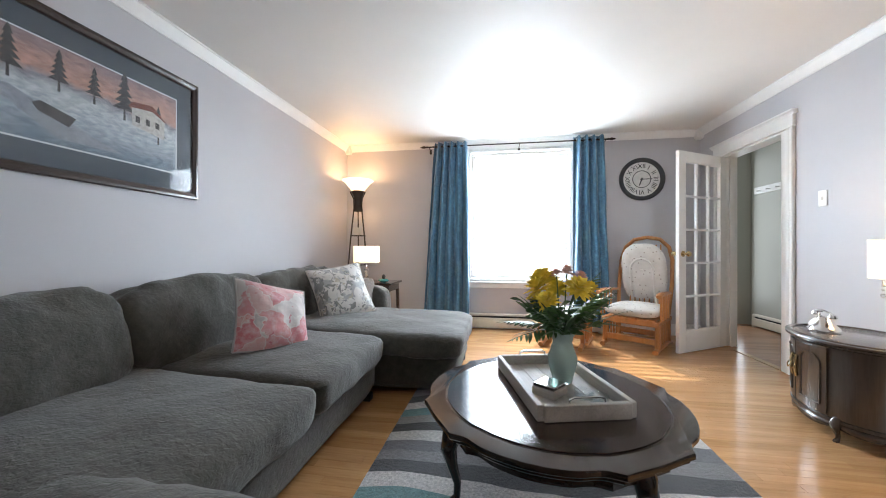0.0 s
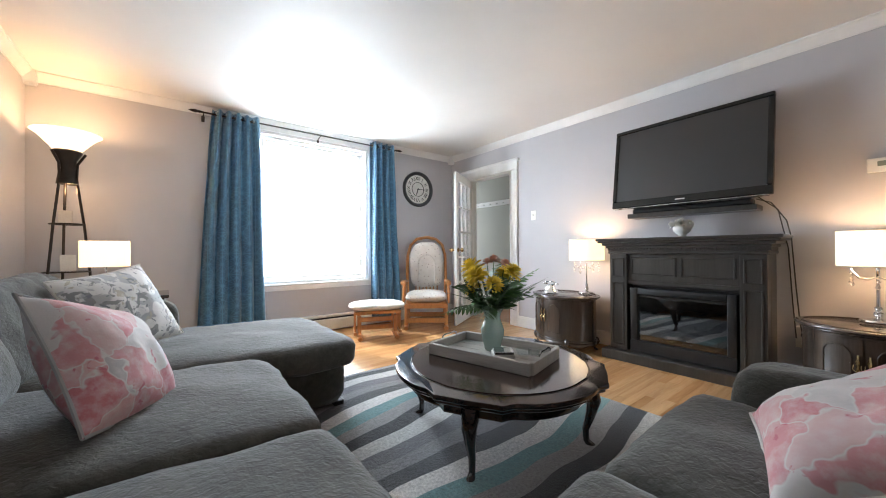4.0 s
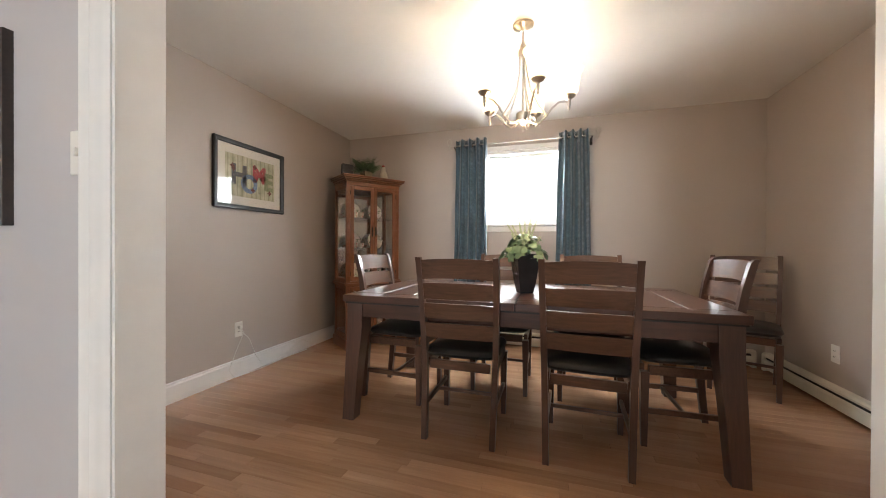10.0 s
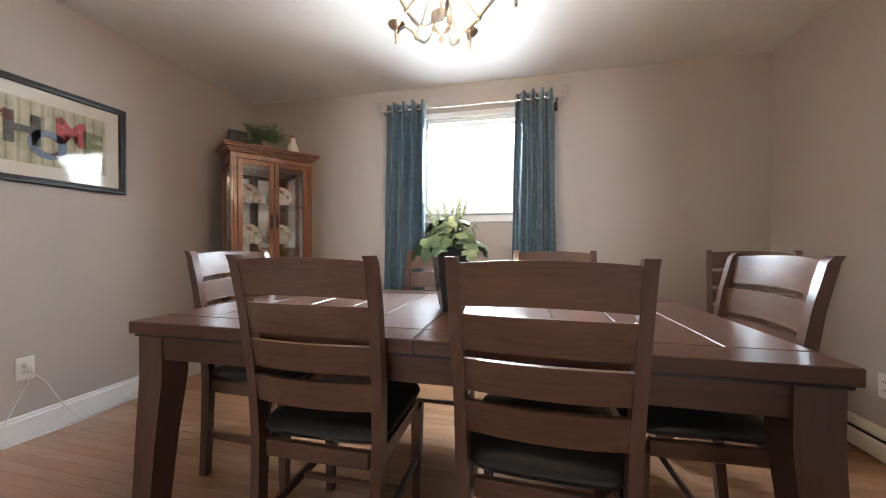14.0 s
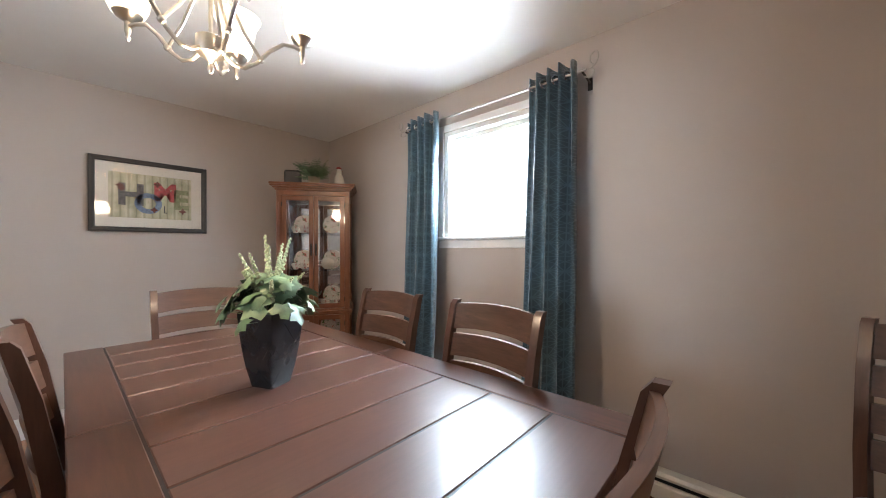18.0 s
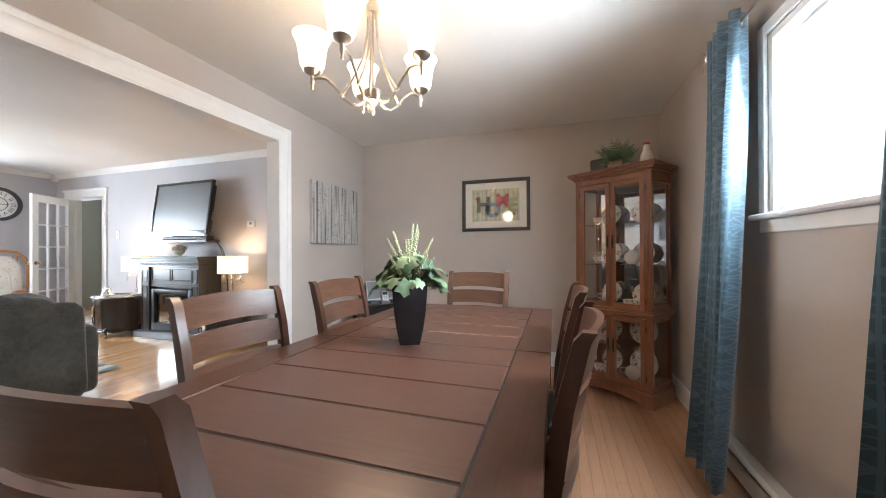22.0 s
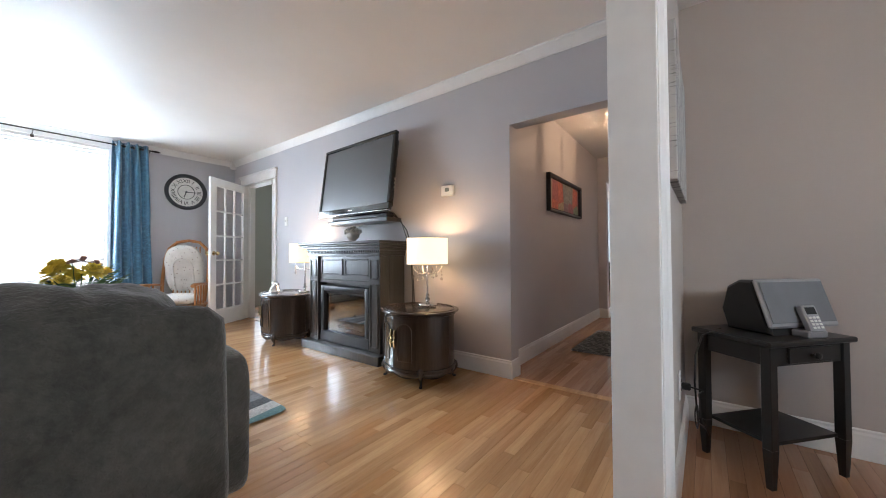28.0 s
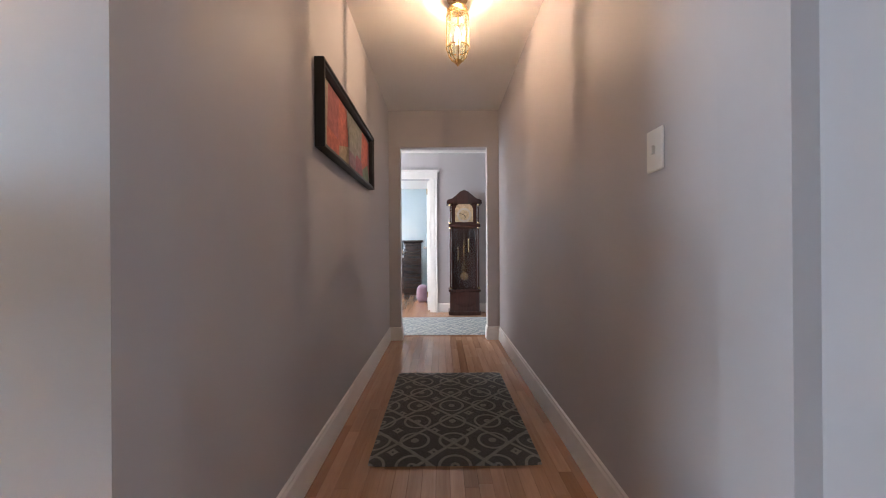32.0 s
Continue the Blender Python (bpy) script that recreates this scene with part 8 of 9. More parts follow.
for z0, z1 in ((0.125, 0.645), (0.70, 1.695)):
    for s in (-1, 1):
        part("front_post", box(s * cw - (0.045 if s > 0 else 0), -cd, z0, s * cw + (0.045 if s < 0 else 0), -cd + 0.03, z1, 0.003), M_HONEY, cab)
        for k in range(3):
            part("flute", rod((s * (cw - 0.012 - k * 0.010), -cd - 0.001, z0 + 0.05), (s * (cw - 0.012 - k * 0.010), -cd - 0.001, z1 - 0.06), 0.0035, 6), M_HONEY, cab)
        part("rear_post", box(s * cw - (0.03 if s > 0 else 0), cd - 0.035, z0, s * cw + (0.03 if s < 0 else 0), cd - 0.0085, z1, 0.003), M_HONEY, cab)
        part("side_glass", box(s * (cw - 0.012) - 0.0015, -cd + 0.031, z0 + 0.03, s * (cw - 0.012) + 0.0015, cd - 0.036, z1 - 0.03), M_GLASS, cab)
        for za, zb in ((z0, z0 + 0.03), (z1 - 0.03, z1)):
            part("side_rail", box(s * (cw - 0.012) - 0.010, -cd + 0.031, za, s * (cw - 0.012) + 0.010, cd - 0.036, zb, 0.002), M_HONEY, cab)
        x0, x1 = (0.002, cw - 0.046) if s > 0 else (-cw + 0.046, -0.002)
        dr = part("glazed_door", box(x0, -cd - 0.004, z0 + 0.004, x0 + 0.036, -cd + 0.014, z1 - 0.004, 0.003).join(box(x1 - 0.036, -cd - 0.004, z0 + 0.004, x1, -cd + 0.014, z1 - 0.004, 0.003)).join(box(x0 + 0.036, -cd - 0.004, z0 + 0.004, x1 - 0.036, -cd + 0.014, z0 + 0.044, 0.003)).join(box(x0 + 0.036, -cd - 0.004, z1 - 0.044, x1 - 0.036, -cd + 0.014, z1 - 0.004, 0.003)), M_HONEY, cab)
        part("door_glass", box(x0 + 0.034, -cd + 0.004, z0 + 0.042, x1 - 0.034, -cd + 0.007, z1 - 0.042), M_GLASS, dr)
        zk = (z0 + z1) / 2 + 0.02
        part("handle", tube([(s * 0.02, -cd - 0.006, zk + 0.045), (s * 0.02, -cd - 0.02, zk + 0.03), (s * 0.02, -cd - 0.022, zk - 0.02), (s * 0.02, -cd - 0.006, zk - 0.04)], 0.004, 6).join(box(s * 0.02 - 0.007, -cd - 0.0065, zk - 0.05, s * 0.02 + 0.007, -cd - 0.0045, zk + 0.055)), M_BRONZE, dr, "dark bronze pull")
        for zh in (z0 + 0.08, z1 - 0.08):
            part("hinge", rod((x1 + 0.004 if s > 0 else x0 - 0.004, -cd - 0.003, zh - 0.02), (x1 + 0.004 if s > 0 else x0 - 0.004, -cd - 0.003, zh + 0.02), 0.004, 6), M_BRONZE, dr)
for z in (0.385, 1.03, 1.36):
    part("glass_shelf", box(-cw + 0.03, -cd + 0.035, z, cw - 0.03, cd - 0.014, z + 0.006), M_CLEAR, cab)
M_CHINA = plain("ivory_china", (0.68, 0.64, 0.56), 0.2, vary=0.06, bump=0.0)
M_CHINA2 = floral("flowered_china", (0.70, 0.66, 0.60), [(30, 0.58, 0.63, (0.45, 0.12, 0.10), 1), (36, 0.60, 0.64, (0.12, 0.20, 0.10), 2)])
plate_g = lathe([(0.025, 0), (0.055, 0.003), (0.085, 0.012), (0.088, 0.014), (0.084, 0.015), (0.05, 0.007), (0.0005, 0.006)], 28)
cup_g = lathe([(0.018, 0), (0.020, 0.004), (0.034, 0.03), (0.040, 0.055), (0.037, 0.055), (0.030, 0.03), (0.0005, 0.008)], 20)
pot_g = lathe([(0.03, 0), (0.035, 0.006), (0.058, 0.035), (0.060, 0.06), (0.045, 0.09), (0.025, 0.10), (0.010, 0.108), (0.012, 0.118), (0.0005, 0.122)], 24)
pot_g.join(tube([(0.05, 0, 0.04), (0.08, 0, 0.06), (0.095, 0, 0.095)], [0.011, 0.008, 0.006], 8)).join(tube([(-0.055, 0, 0.08), (-0.09, 0, 0.075), (-0.09, 0, 0.045), (-0.057, 0, 0.035)], 0.005, 6))


def dish(name, g, x, y, z, mat, label, a=0, tilt=0, k=1.0, cat="china"):
    return solo(name, Geo().join(g, Matrix.Scale(k, 4)), mat, label, cat, "china in the cabinet", m=cm @ pose(x, y, z, tilt, 0, a))


for z in (0.131, 0.397, 0.706, 1.042, 1.372):
    for x, kk in ((-0.13, 1.0), (0.13, 1.25 if z < 0.5 else 1.0)):
        dish("display_plate", plate_g, x, 0.10, z + 0.085 * kk, M_CHINA2, "flowered china plate standing in the cabinet", 0, 78, kk, "plate")
    if z in (0.131, 0.706, 1.042):
        dish("teapot", pot_g, 0.10 if z != 0.706 else -0.09, -0.03, z + 0.001, M_CHINA, "ivory china teapot in the cabinet", 20, cat="teapot")
    for x in ((-0.17, -0.10) if z != 0.706 else (0.08, 0.16)):
        dish("teacup", cup_g, x, -0.06, z + 0.001, M_CHINA2, "flowered china teacup in the cabinet", 30, cat="teacup")
for k in range(4):
    dish("stacked_plate", plate_g, -0.12, -0.03, 0.398 + 0.009 * k, M_CHINA, "ivory plate in a stack in the cabinet", cat="plate")
# on top of the cabinet
solo("dark_frame", box(-0.075, -0.014, 0, 0.075, 0.014, 0.155, 0.016), M_CRIM, "small dark rounded frame on the cabinet", "frame", m=cm @ pose(-0.215, 0.05, 1.80, 8, 0, 6))
fp_ = thing("fern_pot", "square tan pot on the cabinet", "pot", cm @ pose(-0.02, -0.02, 1.80, 0, 0, 10))
part("pot", Geo().join(lathe([(0.055, 0), (0.072, 0.075), (0.076, 0.085), (0.066, 0.085), (0.062, 0.07), (0.0005, 0.07)], 4), pose(0, 0, 0, 0, 0, 45)), plain("tan_stoneware", (0.33, 0.27, 0.20), 0.7, vary=0.2, bump=0.3), fp_, smooth=20)
ff = thing("potted_fern", "bushy green fern in the tan pot", "plant", cm @ pose(-0.02, -0.02, 1.87))
for k in range(84):
    a = rn.uniform(0, 360)
    d = (math.cos(radians(a)), math.sin(radians(a)), rn.uniform(0.25, 2.2))
    part("frond", Geo().join(fern(rn.uniform(0.13, 0.225), 9, rn, 0.26), aim((0, 0, 0), d, rn.uniform(-0.6, 0.6))), M_LEAF3 if k % 3 else M_LEAF4, ff, smooth=60)
hen = thing("hen_figurine", "white china hen figurine with red comb on the cabinet", "figurine", cm @ pose(0.20, 0.0, 1.80, 0, 0, 30))
part("body", lathe([(0.040, 0), (0.046, 0.008), (0.050, 0.05), (0.043, 0.095), (0.026, 0.125), (0.026, 0.150), (0.019, 0.172), (0.0005, 0.178)], 18), M_CHINA, hen, smooth=60)
M_COMB = plain("red_glaze", (0.36, 0.035, 0.03), 0.35, vary=0.2)
for k in range(3):
    part("comb", ball(0.012, 8, 6, at=((k - 1) * 0.013, 0, 0.180 + 0.004 * (k == 1))), M_COMB, hen)
part("beak", lathe([(0.007, 0), (0.0005, 0.016)], 8), M_OAK, hen, m=pose(0.022, 0, 0.155, 0, 80, 0))
part("wattle", ball(0.008, 8, 6, at=(0.024, 0, 0.138)), M_COMB, hen)


# ---------------------------------------------------------------- hall and beyond
def scroll_rug(name, ground, line, scale, w=0.10):
    n = Nodes(name)
    vo = n.node("TexVoronoi")
    vo.inputs["Scale"].default_value, vo.inputs["Randomness"].default_value = scale, 0.0
    n.link(n.space(), vo.inputs["Vector"])
    rings = n.math("SINE", n.math("MULTIPLY", vo.outputs["Distance"], 22.0))
    edge = n.node("TexVoronoi", feature="DISTANCE_TO_EDGE")
    edge.inputs["Scale"].default_value, edge.inputs["Randomness"].default_value = scale, 0.0
    n.link(n.space((1, 1, 1), (0, 0, 45)), edge.inputs["Vector"])
    m1 = n.ramp(rings, [(0.62, (0, 0, 0)), (0.80, (1, 1, 1))])
    m2 = n.ramp(edge.outputs["Distance"], [(0.03, (1, 1, 1)), (0.06, (0, 0, 0))])
    mask = n.math("MAXIMUM", m1, m2)
    pile = n.noise(220, 3)
    c = n.mix(n.mix(ground, line, mask), n.ramp(pile, [(0.3, (0.7, 0.7, 0.7)), (0.7, (1.2, 1.2, 1.2))]), 1.0, "MULTIPLY")
    n.bump(n.math("ADD", pile, mask), 0.6, 0.004)
    return n.done(c, 0.95, 0.0, Sheen_Weight=0.2)


solo("hall_runner_rug", puff(1.16, 0.78, 0.014, px=60, pz=4, nx=20, ny=16, nz=2, wave=0.001, seed=2), scroll_rug("scroll_rug", (0.045, 0.047, 0.043), (0.24, 0.235, 0.20), 5.2), "dark grey hall rug with pale scroll pattern", "rug", m=pose(4.18, -0.675, 0.0075))
solo("far_runner_rug", puff(1.02, 2.7, 0.012, px=60, pz=4, nx=10, ny=24, nz=2, wave=0.001, seed=3), scroll_rug("pale_rug", (0.20, 0.24, 0.25), (0.50, 0.50, 0.47), 6.0), "pale blue grey patterned runner beyond the hall", "rug", m=pose(6.46, -0.62, 0.0065))

lx, ly = 4.11, -0.725
ln = thing("ceiling_lantern", "brass caged ceiling lantern with a lit bulb", "ceiling light", pose(lx, ly, 0))
part("canopy", lathe([(0.065, HZ), (0.062, HZ - 0.012), (0.02, HZ - 0.03), (0.016, HZ - 0.05), (0.055, HZ - 0.062), (0.060, HZ - 0.075), (0.02, HZ - 0.08)], 24), M_BRASS, ln)
part("glass_body", lathe([(0.042, HZ - 0.078), (0.058, HZ - 0.11), (0.060, HZ - 0.30), (0.045, HZ - 0.345), (0.043, HZ - 0.345), (0.058, HZ - 0.30), (0.056, HZ - 0.11), (0.040, HZ - 0.08)], 8, False), M_CLEAR, ln, smooth=10)
for k in range(8):
    a = k * math.pi / 4
    c, s = math.cos(a), math.sin(a)
    part("cage_bar", tube([(0.045 * c, 0.045 * s, HZ - 0.075), (0.064 * c, 0.064 * s, HZ - 0.115), (0.066 * c, 0.066 * s, HZ - 0.30), (0.05 * c, 0.05 * s, HZ - 0.352), (0.022 * c, 0.022 * s, HZ - 0.375)], 0.0035, 6), M_BRASS, ln)
for z, r in ((HZ - 0.115, 0.065), (HZ - 0.30, 0.067)):
    part("cage_ring", tube([(r * math.cos(2 * math.pi * k / 24), r * math.sin(2 * math.pi * k / 24), z) for k in range(25)], 0.004, 6, False), M_BRASS, ln)
part("bottom_finial", lathe([(0.003, HZ - 0.405), (0.010, HZ - 0.395), (0.026, HZ - 0.376), (0.018, HZ - 0.368)], 14), M_BRASS, ln)
part("candle_sleeve", rod((0, 0, HZ - 0.37), (0, 0, HZ - 0.28), 0.010), M_CREAM, ln)
part("bulb", lathe([(0.010, HZ - 0.28), (0.020, HZ - 0.25), (0.018, HZ - 0.22), (0.004, HZ - 0.175)], 12), glow("filament_bulb", (1.0, 0.62, 0.28), 14.0), ln)
lamp("lantern_light", "POINT", Matrix.Translation((lx, ly, HZ - 0.155)), 21, (1.0, 0.60, 0.35), radius=0.006)
sd = thing("smoke_detector", "white round smoke detector on the hall ceiling", "smoke detector", pose(3.78, -0.67, HZ, 180))
part("base", lathe([(0.062, 0), (0.062, 0.012), (0.055, 0.014)], 24), M_WHITE, sd)
part("dome", lathe([(0.052, 0.0145), (0.050, 0.034), (0.030, 0.042), (0.0005, 0.043)], 24), M_WHITE, sd)


def patch_print():
    n = Nodes("patchwork_print")
    ck = n.node("TexVoronoi")
    ck.inputs["Scale"].default_value, ck.inputs["Randomness"].default_value = 5.5, 0.35
    n.link(n.space((1, 1, 0.75)), ck.inputs["Vector"])
    sep = n.node("SeparateXYZ")
    n.link(ck.outputs["Color"], sep.inputs[0])
    c = n.ramp(sep.outputs["X"], [(0.0, (0.40, 0.07, 0.06)), (0.25, (0.50, 0.15, 0.10)), (0.42, (0.28, 0.10, 0.13)), (0.55, (0.15, 0.20, 0.22)), (0.72, (0.42, 0.34, 0.22)), (0.88, (0.17, 0.24, 0.16))])
    c = n.mix(c, n.ramp(n.noise(30, 4), [(0.3, (0.7, 0.7, 0.7)), (0.7, (1.2, 1.2, 1.2))]), 1.0, "MULTIPLY")
    return n.done(c, 0.6)


framed("patchwork_picture", "long black framed abstract print in reds and greens", pose(4.175, HYL, 1.62, 0, 0, 0), 1.14, 0.40, 0.03, 0.045, M_BLACK, 0.012, patch_print(), (0.02, 0.02, 0.02), glazed=False)

# grandfather clock; local -y is the front
gc = thing("grandfather_clock", "dark mahogany grandfather clock with a brass dial", "clock", pose(7.26, -0.955, 0, 0, 0, -90))
M_MAHOG = wood("mahogany", (0.028, 0.010, 0.009), (0.075, 0.028, 0.022), 0.25, "Z", 1.2, 0.3, coat=0.4)
part("plinth", box(-0.235, -0.14, 0, 0.235, 0.14, 0.06, 0.006), M_MAHOG, gc)
part("base", box(-0.215, -0.125, 0.0605, 0.215, 0.13, 0.34, 0.004), M_MAHOG, gc)
part("base_panel", Geo().join(prism([(0.15 * math.cos(2 * math.pi * k / 24), 0.20 + 0.08 * math.sin(2 * math.pi * k / 24)) for k in range(24)], 0, 0.006, 0.002), pose(0, -0.126, 0, 90)), M_MAHOG, gc)
part("base_moulding", box(-0.235, -0.145, 0.3405, 0.235, 0.135, 0.375, 0.008), M_MAHOG, gc)
part("case_back", box(-0.185, 0.10, 0.3755, 0.185, 0.13, 1.28), M_MAHOG, gc)
for s in (-1, 1):
    part("case_side", box(s * 0.175 - 0.012, -0.10, 0.3755, s * 0.175 + 0.012, 0.0995, 1.28, 0.003), M_MAHOG, gc)
    part("column", lathe([(0.018, 0.38), (0.012, 0.42), (0.013, 1.22), (0.018, 1.28)], 12), M_MAHOG, gc, m=pose(s * 0.205, -0.10, 0))
    for z in (0.385, 1.262, 1.335, 1.60):
        part("brass_cap", lathe([(0.021, 0), (0.021, 0.018)], 12), M_BRASS, gc, m=pose(s * 0.205, -0.10, z))
    part("hood_column", lathe([(0.018, 1.33), (0.011, 1.36), (0.012, 1.58), (0.018, 1.62)], 12), M_MAHOG, gc, m=pose(s * 0.205, -0.10, 0))
part("door_glass", box(-0.16, -0.105, 0.40, 0.16, -0.101, 1.26), M_GLASS, gc)
part("pendulum_rod", rod((0, -0.03, 0.60), (0, -0.03, 1.22), 0.005), M_BRASS, gc)
part("pendulum_lyre", Geo().join(lathe([(0.03, 0), (0.045, 0.05), (0.02, 0.14)], 4), pose(0, -0.03, 0.62)), M_BRASS, gc)
part("pendulum_bob", Geo().join(lathe([(0.062, 0), (0.060, 0.012), (0.0005, 0.018)], 24), pose(0, -0.03, 0.56, 90)), M_BRASS, gc)
for x, z in ((-0.09, 0.80), (0.07, 0.92), (0.0, 0.86)):
    part("weight", rod((x, 0.0, z), (x, 0.0, z + 0.2), 0.017), M_BRASS, gc)
part("hood_moulding", box(-0.235, -0.14, 1.2805, 0.235, 0.135, 1.33, 0.008), M_MAHOG, gc)
part("hood", box(-0.185, -0.105, 1.3305, 0.185, 0.13, 1.62, 0.003), M_MAHOG, gc)
part("dial", Geo().join(prism([(-0.13, 1.36), (0.13, 1.36), (0.13, 1.56)] + [(0.12 * math.cos(a), 1.565 + 0.075 * math.sin(a)) for a in [k * math.pi / 10 for k in range(11)]] + [(-0.13, 1.56)], 0, 0.004), pose(0, -0.106, 0, 90)), plain("engraved_brass_dial", (0.60, 0.50, 0.34), 0.35, 0.7, vary=0.3, scale=40), gc)
part("chapter_ring", Geo().join(lathe([(0.105, 0), (0.105, 0.003), (0.075, 0.003), (0.075, 0)], 32, False), pose(0, -0.1105, 1.46, 90)), M_CREAM, gc)
for a, l in ((60, 0.05), (200, 0.075)):
    part("hand_pointer", Geo().join(box(0, -0.118, -0.004, l, -0.116, 0.004), pose(0, 0, 1.46, 0, a, 0)), M_BLACK, gc)
top = [(-0.255, 1.6205), (0.255, 1.6205), (0.255, 1.665), (0.235, 1.685), (0.18, 1.70), (0.12, 1.745), (0.06, 1.80), (0, 1.825), (-0.06, 1.80), (-0.12, 1.745), (-0.18, 1.70), (-0.235, 1.685), (-0.255, 1.665)]
part("arched_crown", Geo().join(prism(top, -0.135, 0.15, 0.008), pose(0, 0, 0, 90)), M_MAHOG, gc)

# bedroom beyond
tc = thing("tall_chest", "dark wooden tall chest of drawers in the bedroom", "chest of drawers", pose(9.0, -0.06, 0, 0, 0, -90))
part("body", box(-0.17, -0.2, 0.08, 0.17, 0.25, 1.10, 0.006), M_DARKW, tc)
part("top", box(-0.20, -0.23, 1.1005, 0.20, 0.27, 1.14, 0.008), M_DARKW, tc)
for k in range(5):
    part("drawer", box(-0.15, -0.212, 0.11 + k * 0.195, 0.15, -0.2005, 0.285 + k * 0.195, 0.004), M_DARKW, tc)
for x in (-0.14, 0.14):
    for y in (-0.17, 0.2):
        part("foot", lathe([(0.03, 0), (0.045, 0.04), (0.03, 0.0795)], 10), M_DARKW, tc, m=pose(x, y, 0))
dr = thing("low_dresser", "dark wooden low dresser by the bedroom wall", "dresser", pose(10.3, 0.55, 0, 0, 0, -90))
part("body", box(-0.55, -0.24, 0.06, 0.55, 0.24, 0.74, 0.006), M_DARKW, dr)
part("plinth", box(-0.53, -0.22, 0, 0.53, 0.22, 0.0595, 0.002), M_DARKW, dr)
part("top", box(-0.57, -0.26, 0.7405, 0.57, 0.25, 0.77, 0.006), M_DARKW, dr)
for k in range(3):
    for x in (-0.52, 0.01):
        d_ = part("drawer", box(x, -0.252, 0.09 + k * 0.215, x + 0.51, -0.2405, 0.285 + k * 0.215, 0.004), M_DARKW, dr)
        part("knob", ball(0.014, 8, 6, at=(x + 0.25, -0.262, 0.19 + k * 0.215)), M_NICKEL, d_)
bl = thing("bedroom_lamp", "small table lamp with a dark shade on the dresser", "lamp", pose(10.3, 0.30, 0.77))
part("base", lathe([(0.06, 0), (0.05, 0.02), (0.03, 0.06), (0.05, 0.12), (0.015, 0.18), (0.01, 0.22)], 18), M_CHROME, bl)
part("shade", lathe([(0.11, 0.20), (0.10, 0.36), (0.098, 0.36), (0.108, 0.20)], 24, False), plain("dark_shade_cloth", (0.05, 0.05, 0.05), 0.8), bl)
part("bulb", ball(0.02, 8, 6, at=(0, 0, 0.28)), M_BULB, bl)
lamp("bedroom_lamp_light", "POINT", Matrix.Translation((10.3, 0.30, 1.05)), 12, WARM, radius=0.03)
solo("laundry_bag", puff(0.22, 0.22, 0.30, px=3, pz=3, nx=10, ny=10, nz=8, wave=0.02, seed=5), fabric("pink_cloth", (0.45, 0.28, 0.36), (0.60, 0.42, 0.50), 12), "pink cloth laundry bag on the bedroom floor", "bag", m=pose(8.5, -0.27, 0.152))


# ---------------------------------------------------------------- floor strips
M_PLANK_J = wood("maple_strip_far", (0.42, 0.21, 0.085), (0.66, 0.40, 0.19), 0.24, "X", 0.8, 0.3, coat=0.35, bump=0.05)
M_PLANK_DJ = wood("oak_strip_far", (0.36, 0.19, 0.11), (0.47, 0.27, 0.16), 0.26, "X", 0.8, 0.3, coat=0.3, bump=0.05)
for mt_ in (M_PLANK_J, M_PLANK_DJ):
    t_ = mt_.node_tree
    geo_ = t_.nodes.new("ShaderNodeNewGeometry")
    r_, mx_ = t_.nodes.new("ShaderNodeValToRGB"), t_.nodes.new("ShaderNodeMix")
    mx_.data_type, mx_.blend_type = "RGBA", "MULTIPLY"
    mx_.inputs[0].default_value = 1.0
    e_ = r_.color_ramp.elements
    e_.new(0.35), e_.new(0.7)
    for k, (p, c) in enumerate(((0.0, (0.82, 0.78, 0.72)), (0.35, (0.98, 0.96, 0.93)), (0.7, (1.05, 1.03, 1.0)), (1.0, (0.89, 0.84, 0.77)))):
        e_[k].position, e_[k].color = p, (*c, 1)
    b_ = t_.nodes["Principled BSDF"]
    src = b_.inputs["Base Color"].links[0].from_socket
    t_.links.new(geo_.outputs["Random Per Island"], r_.inputs["Fac"])
    t_.links.new(src, mx_.inputs[6])
    t_.links.new(r_.outputs["Color"], mx_.inputs[7])
    t_.links.new(mx_.outputs[2], b_.inputs["Base Color"])

STRIP = 0.057


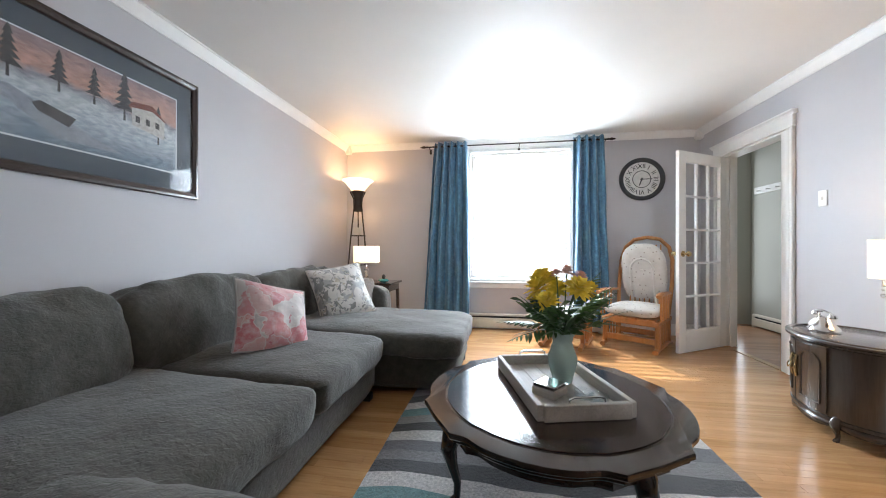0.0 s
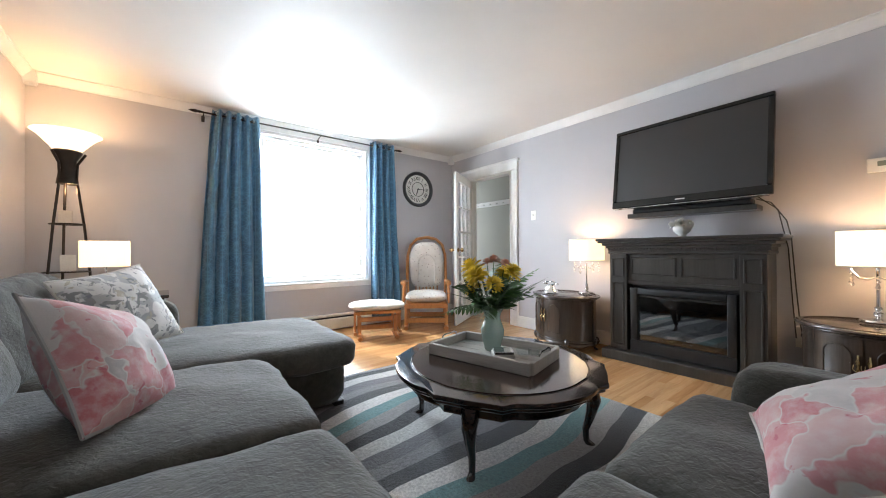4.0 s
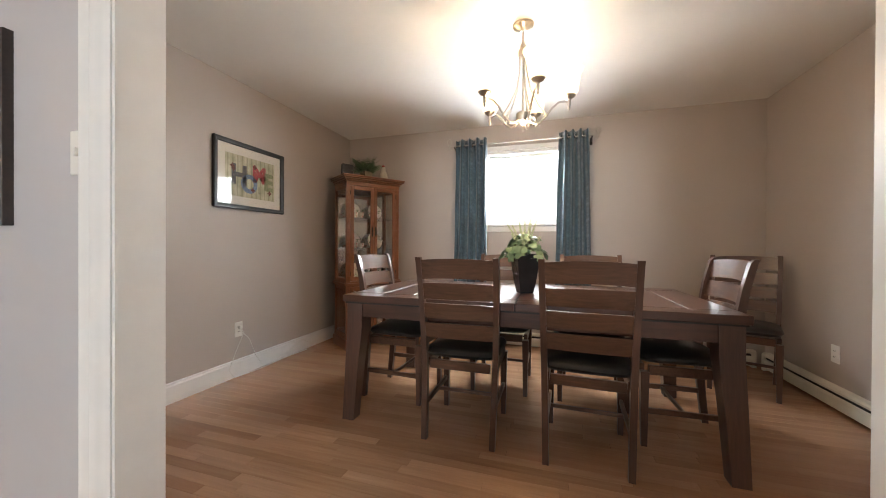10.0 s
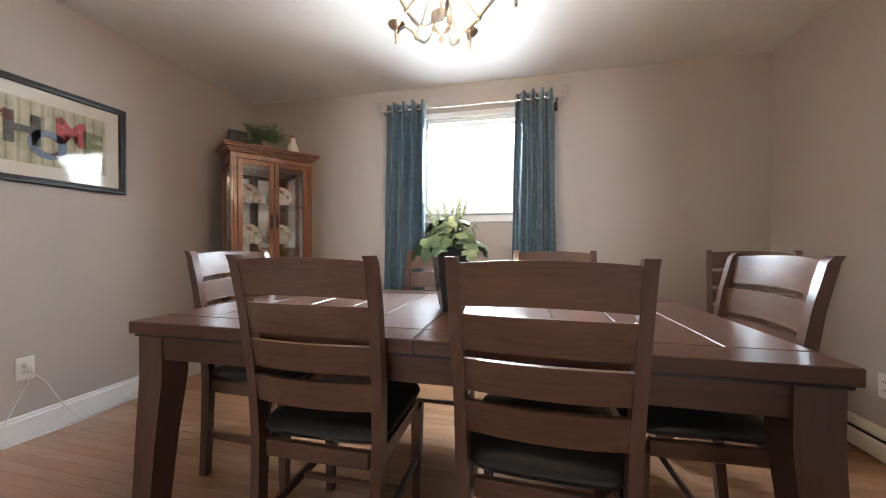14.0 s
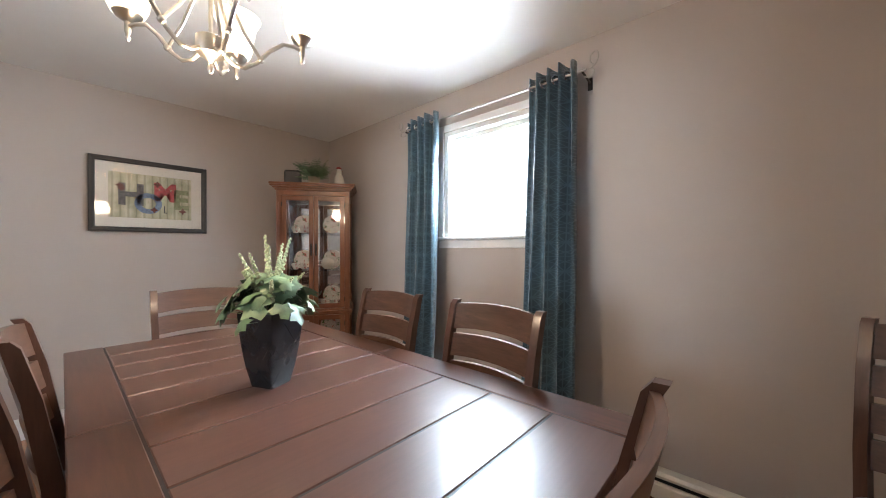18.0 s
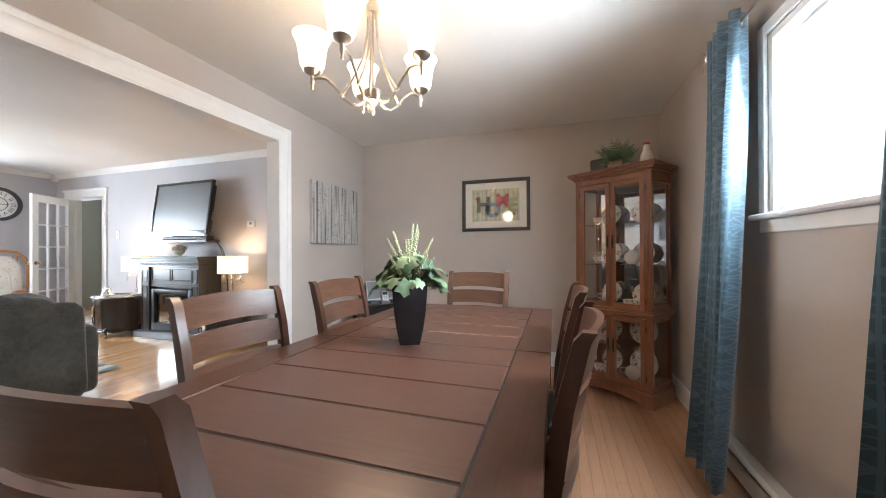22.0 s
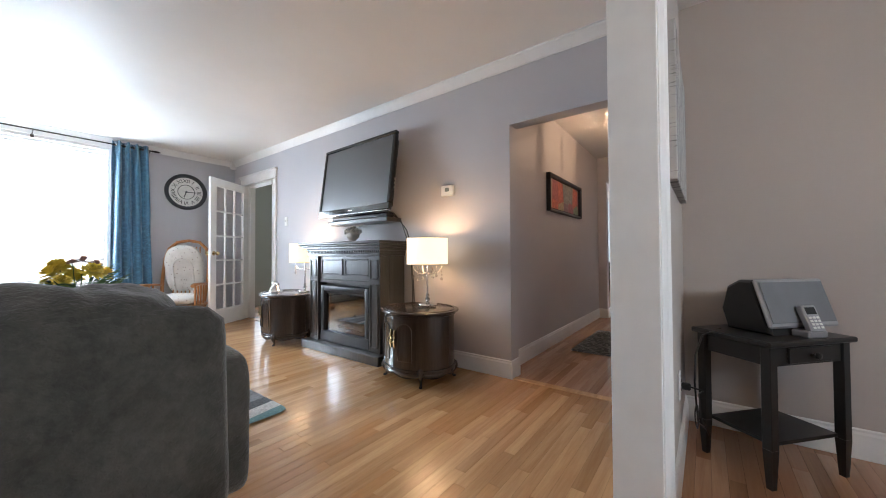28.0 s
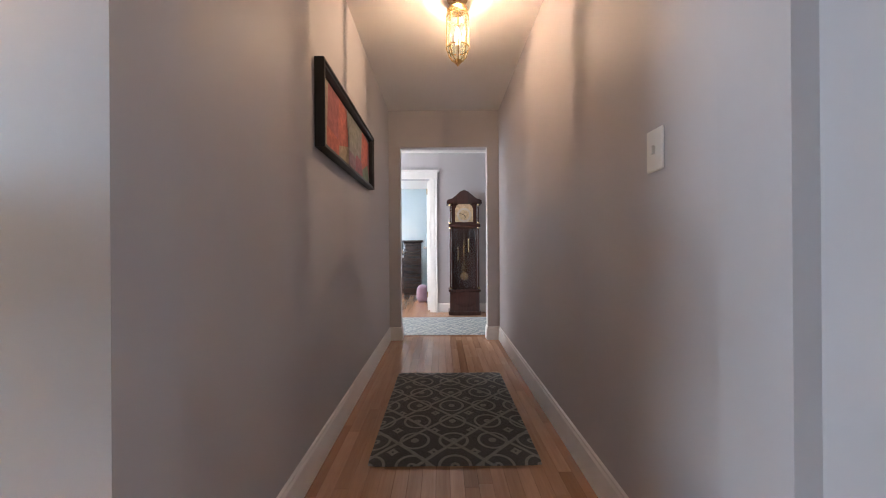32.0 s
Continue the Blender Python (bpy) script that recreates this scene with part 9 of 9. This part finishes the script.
def strips(parent, x0, y0, x1, y1, near, single, joined, seed, holes=()):
    """Strips along x; those in the near stretch (x0, y0, x1, y1) are pieces of their own."""
    rn = random.Random(seed)
    cache, rest = {}, Geo()
    rows = int((y1 - y0) / STRIP)
    w = (y1 - y0) / rows
    made = 0
    for r in range(rows):
        ya = y0 + r * w
        x = x0 - rn.uniform(0, 0.7)
        while x < x1:
            l = rn.choice((0.40, 0.55, 0.70, 0.85, 1.0, 1.2))
            a, b = max(x, x0), min(x + l, x1)
            x += l
            if b - a < 0.02 or any(h[0] <= a and b <= h[2] and h[1] <= ya and ya + w <= h[3] for h in holes):
                continue
            if made < 300 and near[0] <= a and b <= near[2] and near[1] <= ya and ya + w <= near[3]:
                key = round(b - a, 3)
                if key not in cache:
                    me = box(0, 0, -0.013, key - 0.0008, w - 0.0008, 0, 0.0005).mesh("floor_strip", 0)
                    me.materials.append(single)
                    cache[key] = me
                part("floor_strip", cache[key], single, parent, m=Matrix.Translation((a, ya, rn.uniform(0, 0.0003))))
                made += 1
            else:
                rest.join(box(a, ya, -0.013, b - 0.0008, ya + w - 0.0008, 0, 0.0005))
    ob = part("floor_strips", rest, joined, parent, smooth=0)
    tagged(ob, kind="stuff")


strips(floor_living, XW, YS - 0.058, XE - 0.006, YN, (0.55, -1.1, 2.5, 1.7), M_PLANK, M_PLANK_J, 1, holes=((XW, 0.1, -0.9, 4.0),))
strips(floor_dining, DXW, DYS, XE, YS - 0.062, (-0.9, -2.35, 2.5, -1.25), M_PLANK_D, M_PLANK_DJ, 2)
strips(floor_hall, XE + 0.056, HYR, HX + 0.12, HYL, (2.6, -1.2, 5.9, -0.1), M_PLANK_D, M_PLANK_DJ, 3)
far_ = thing("floor_far", "strip floor beyond the hall", "floor", kind="structure")
strips(far_, HX + 0.12, -2.6, 10.6, 2.6, (0, 0, 0, 0), M_PLANK_D, M_PLANK_DJ, 4)
strips(floor_entry, XE + 0.056, 3.2, 3.62, 5.6, (0, 0, 0, 0), M_PLANK_D, M_PLANK_DJ, 5)
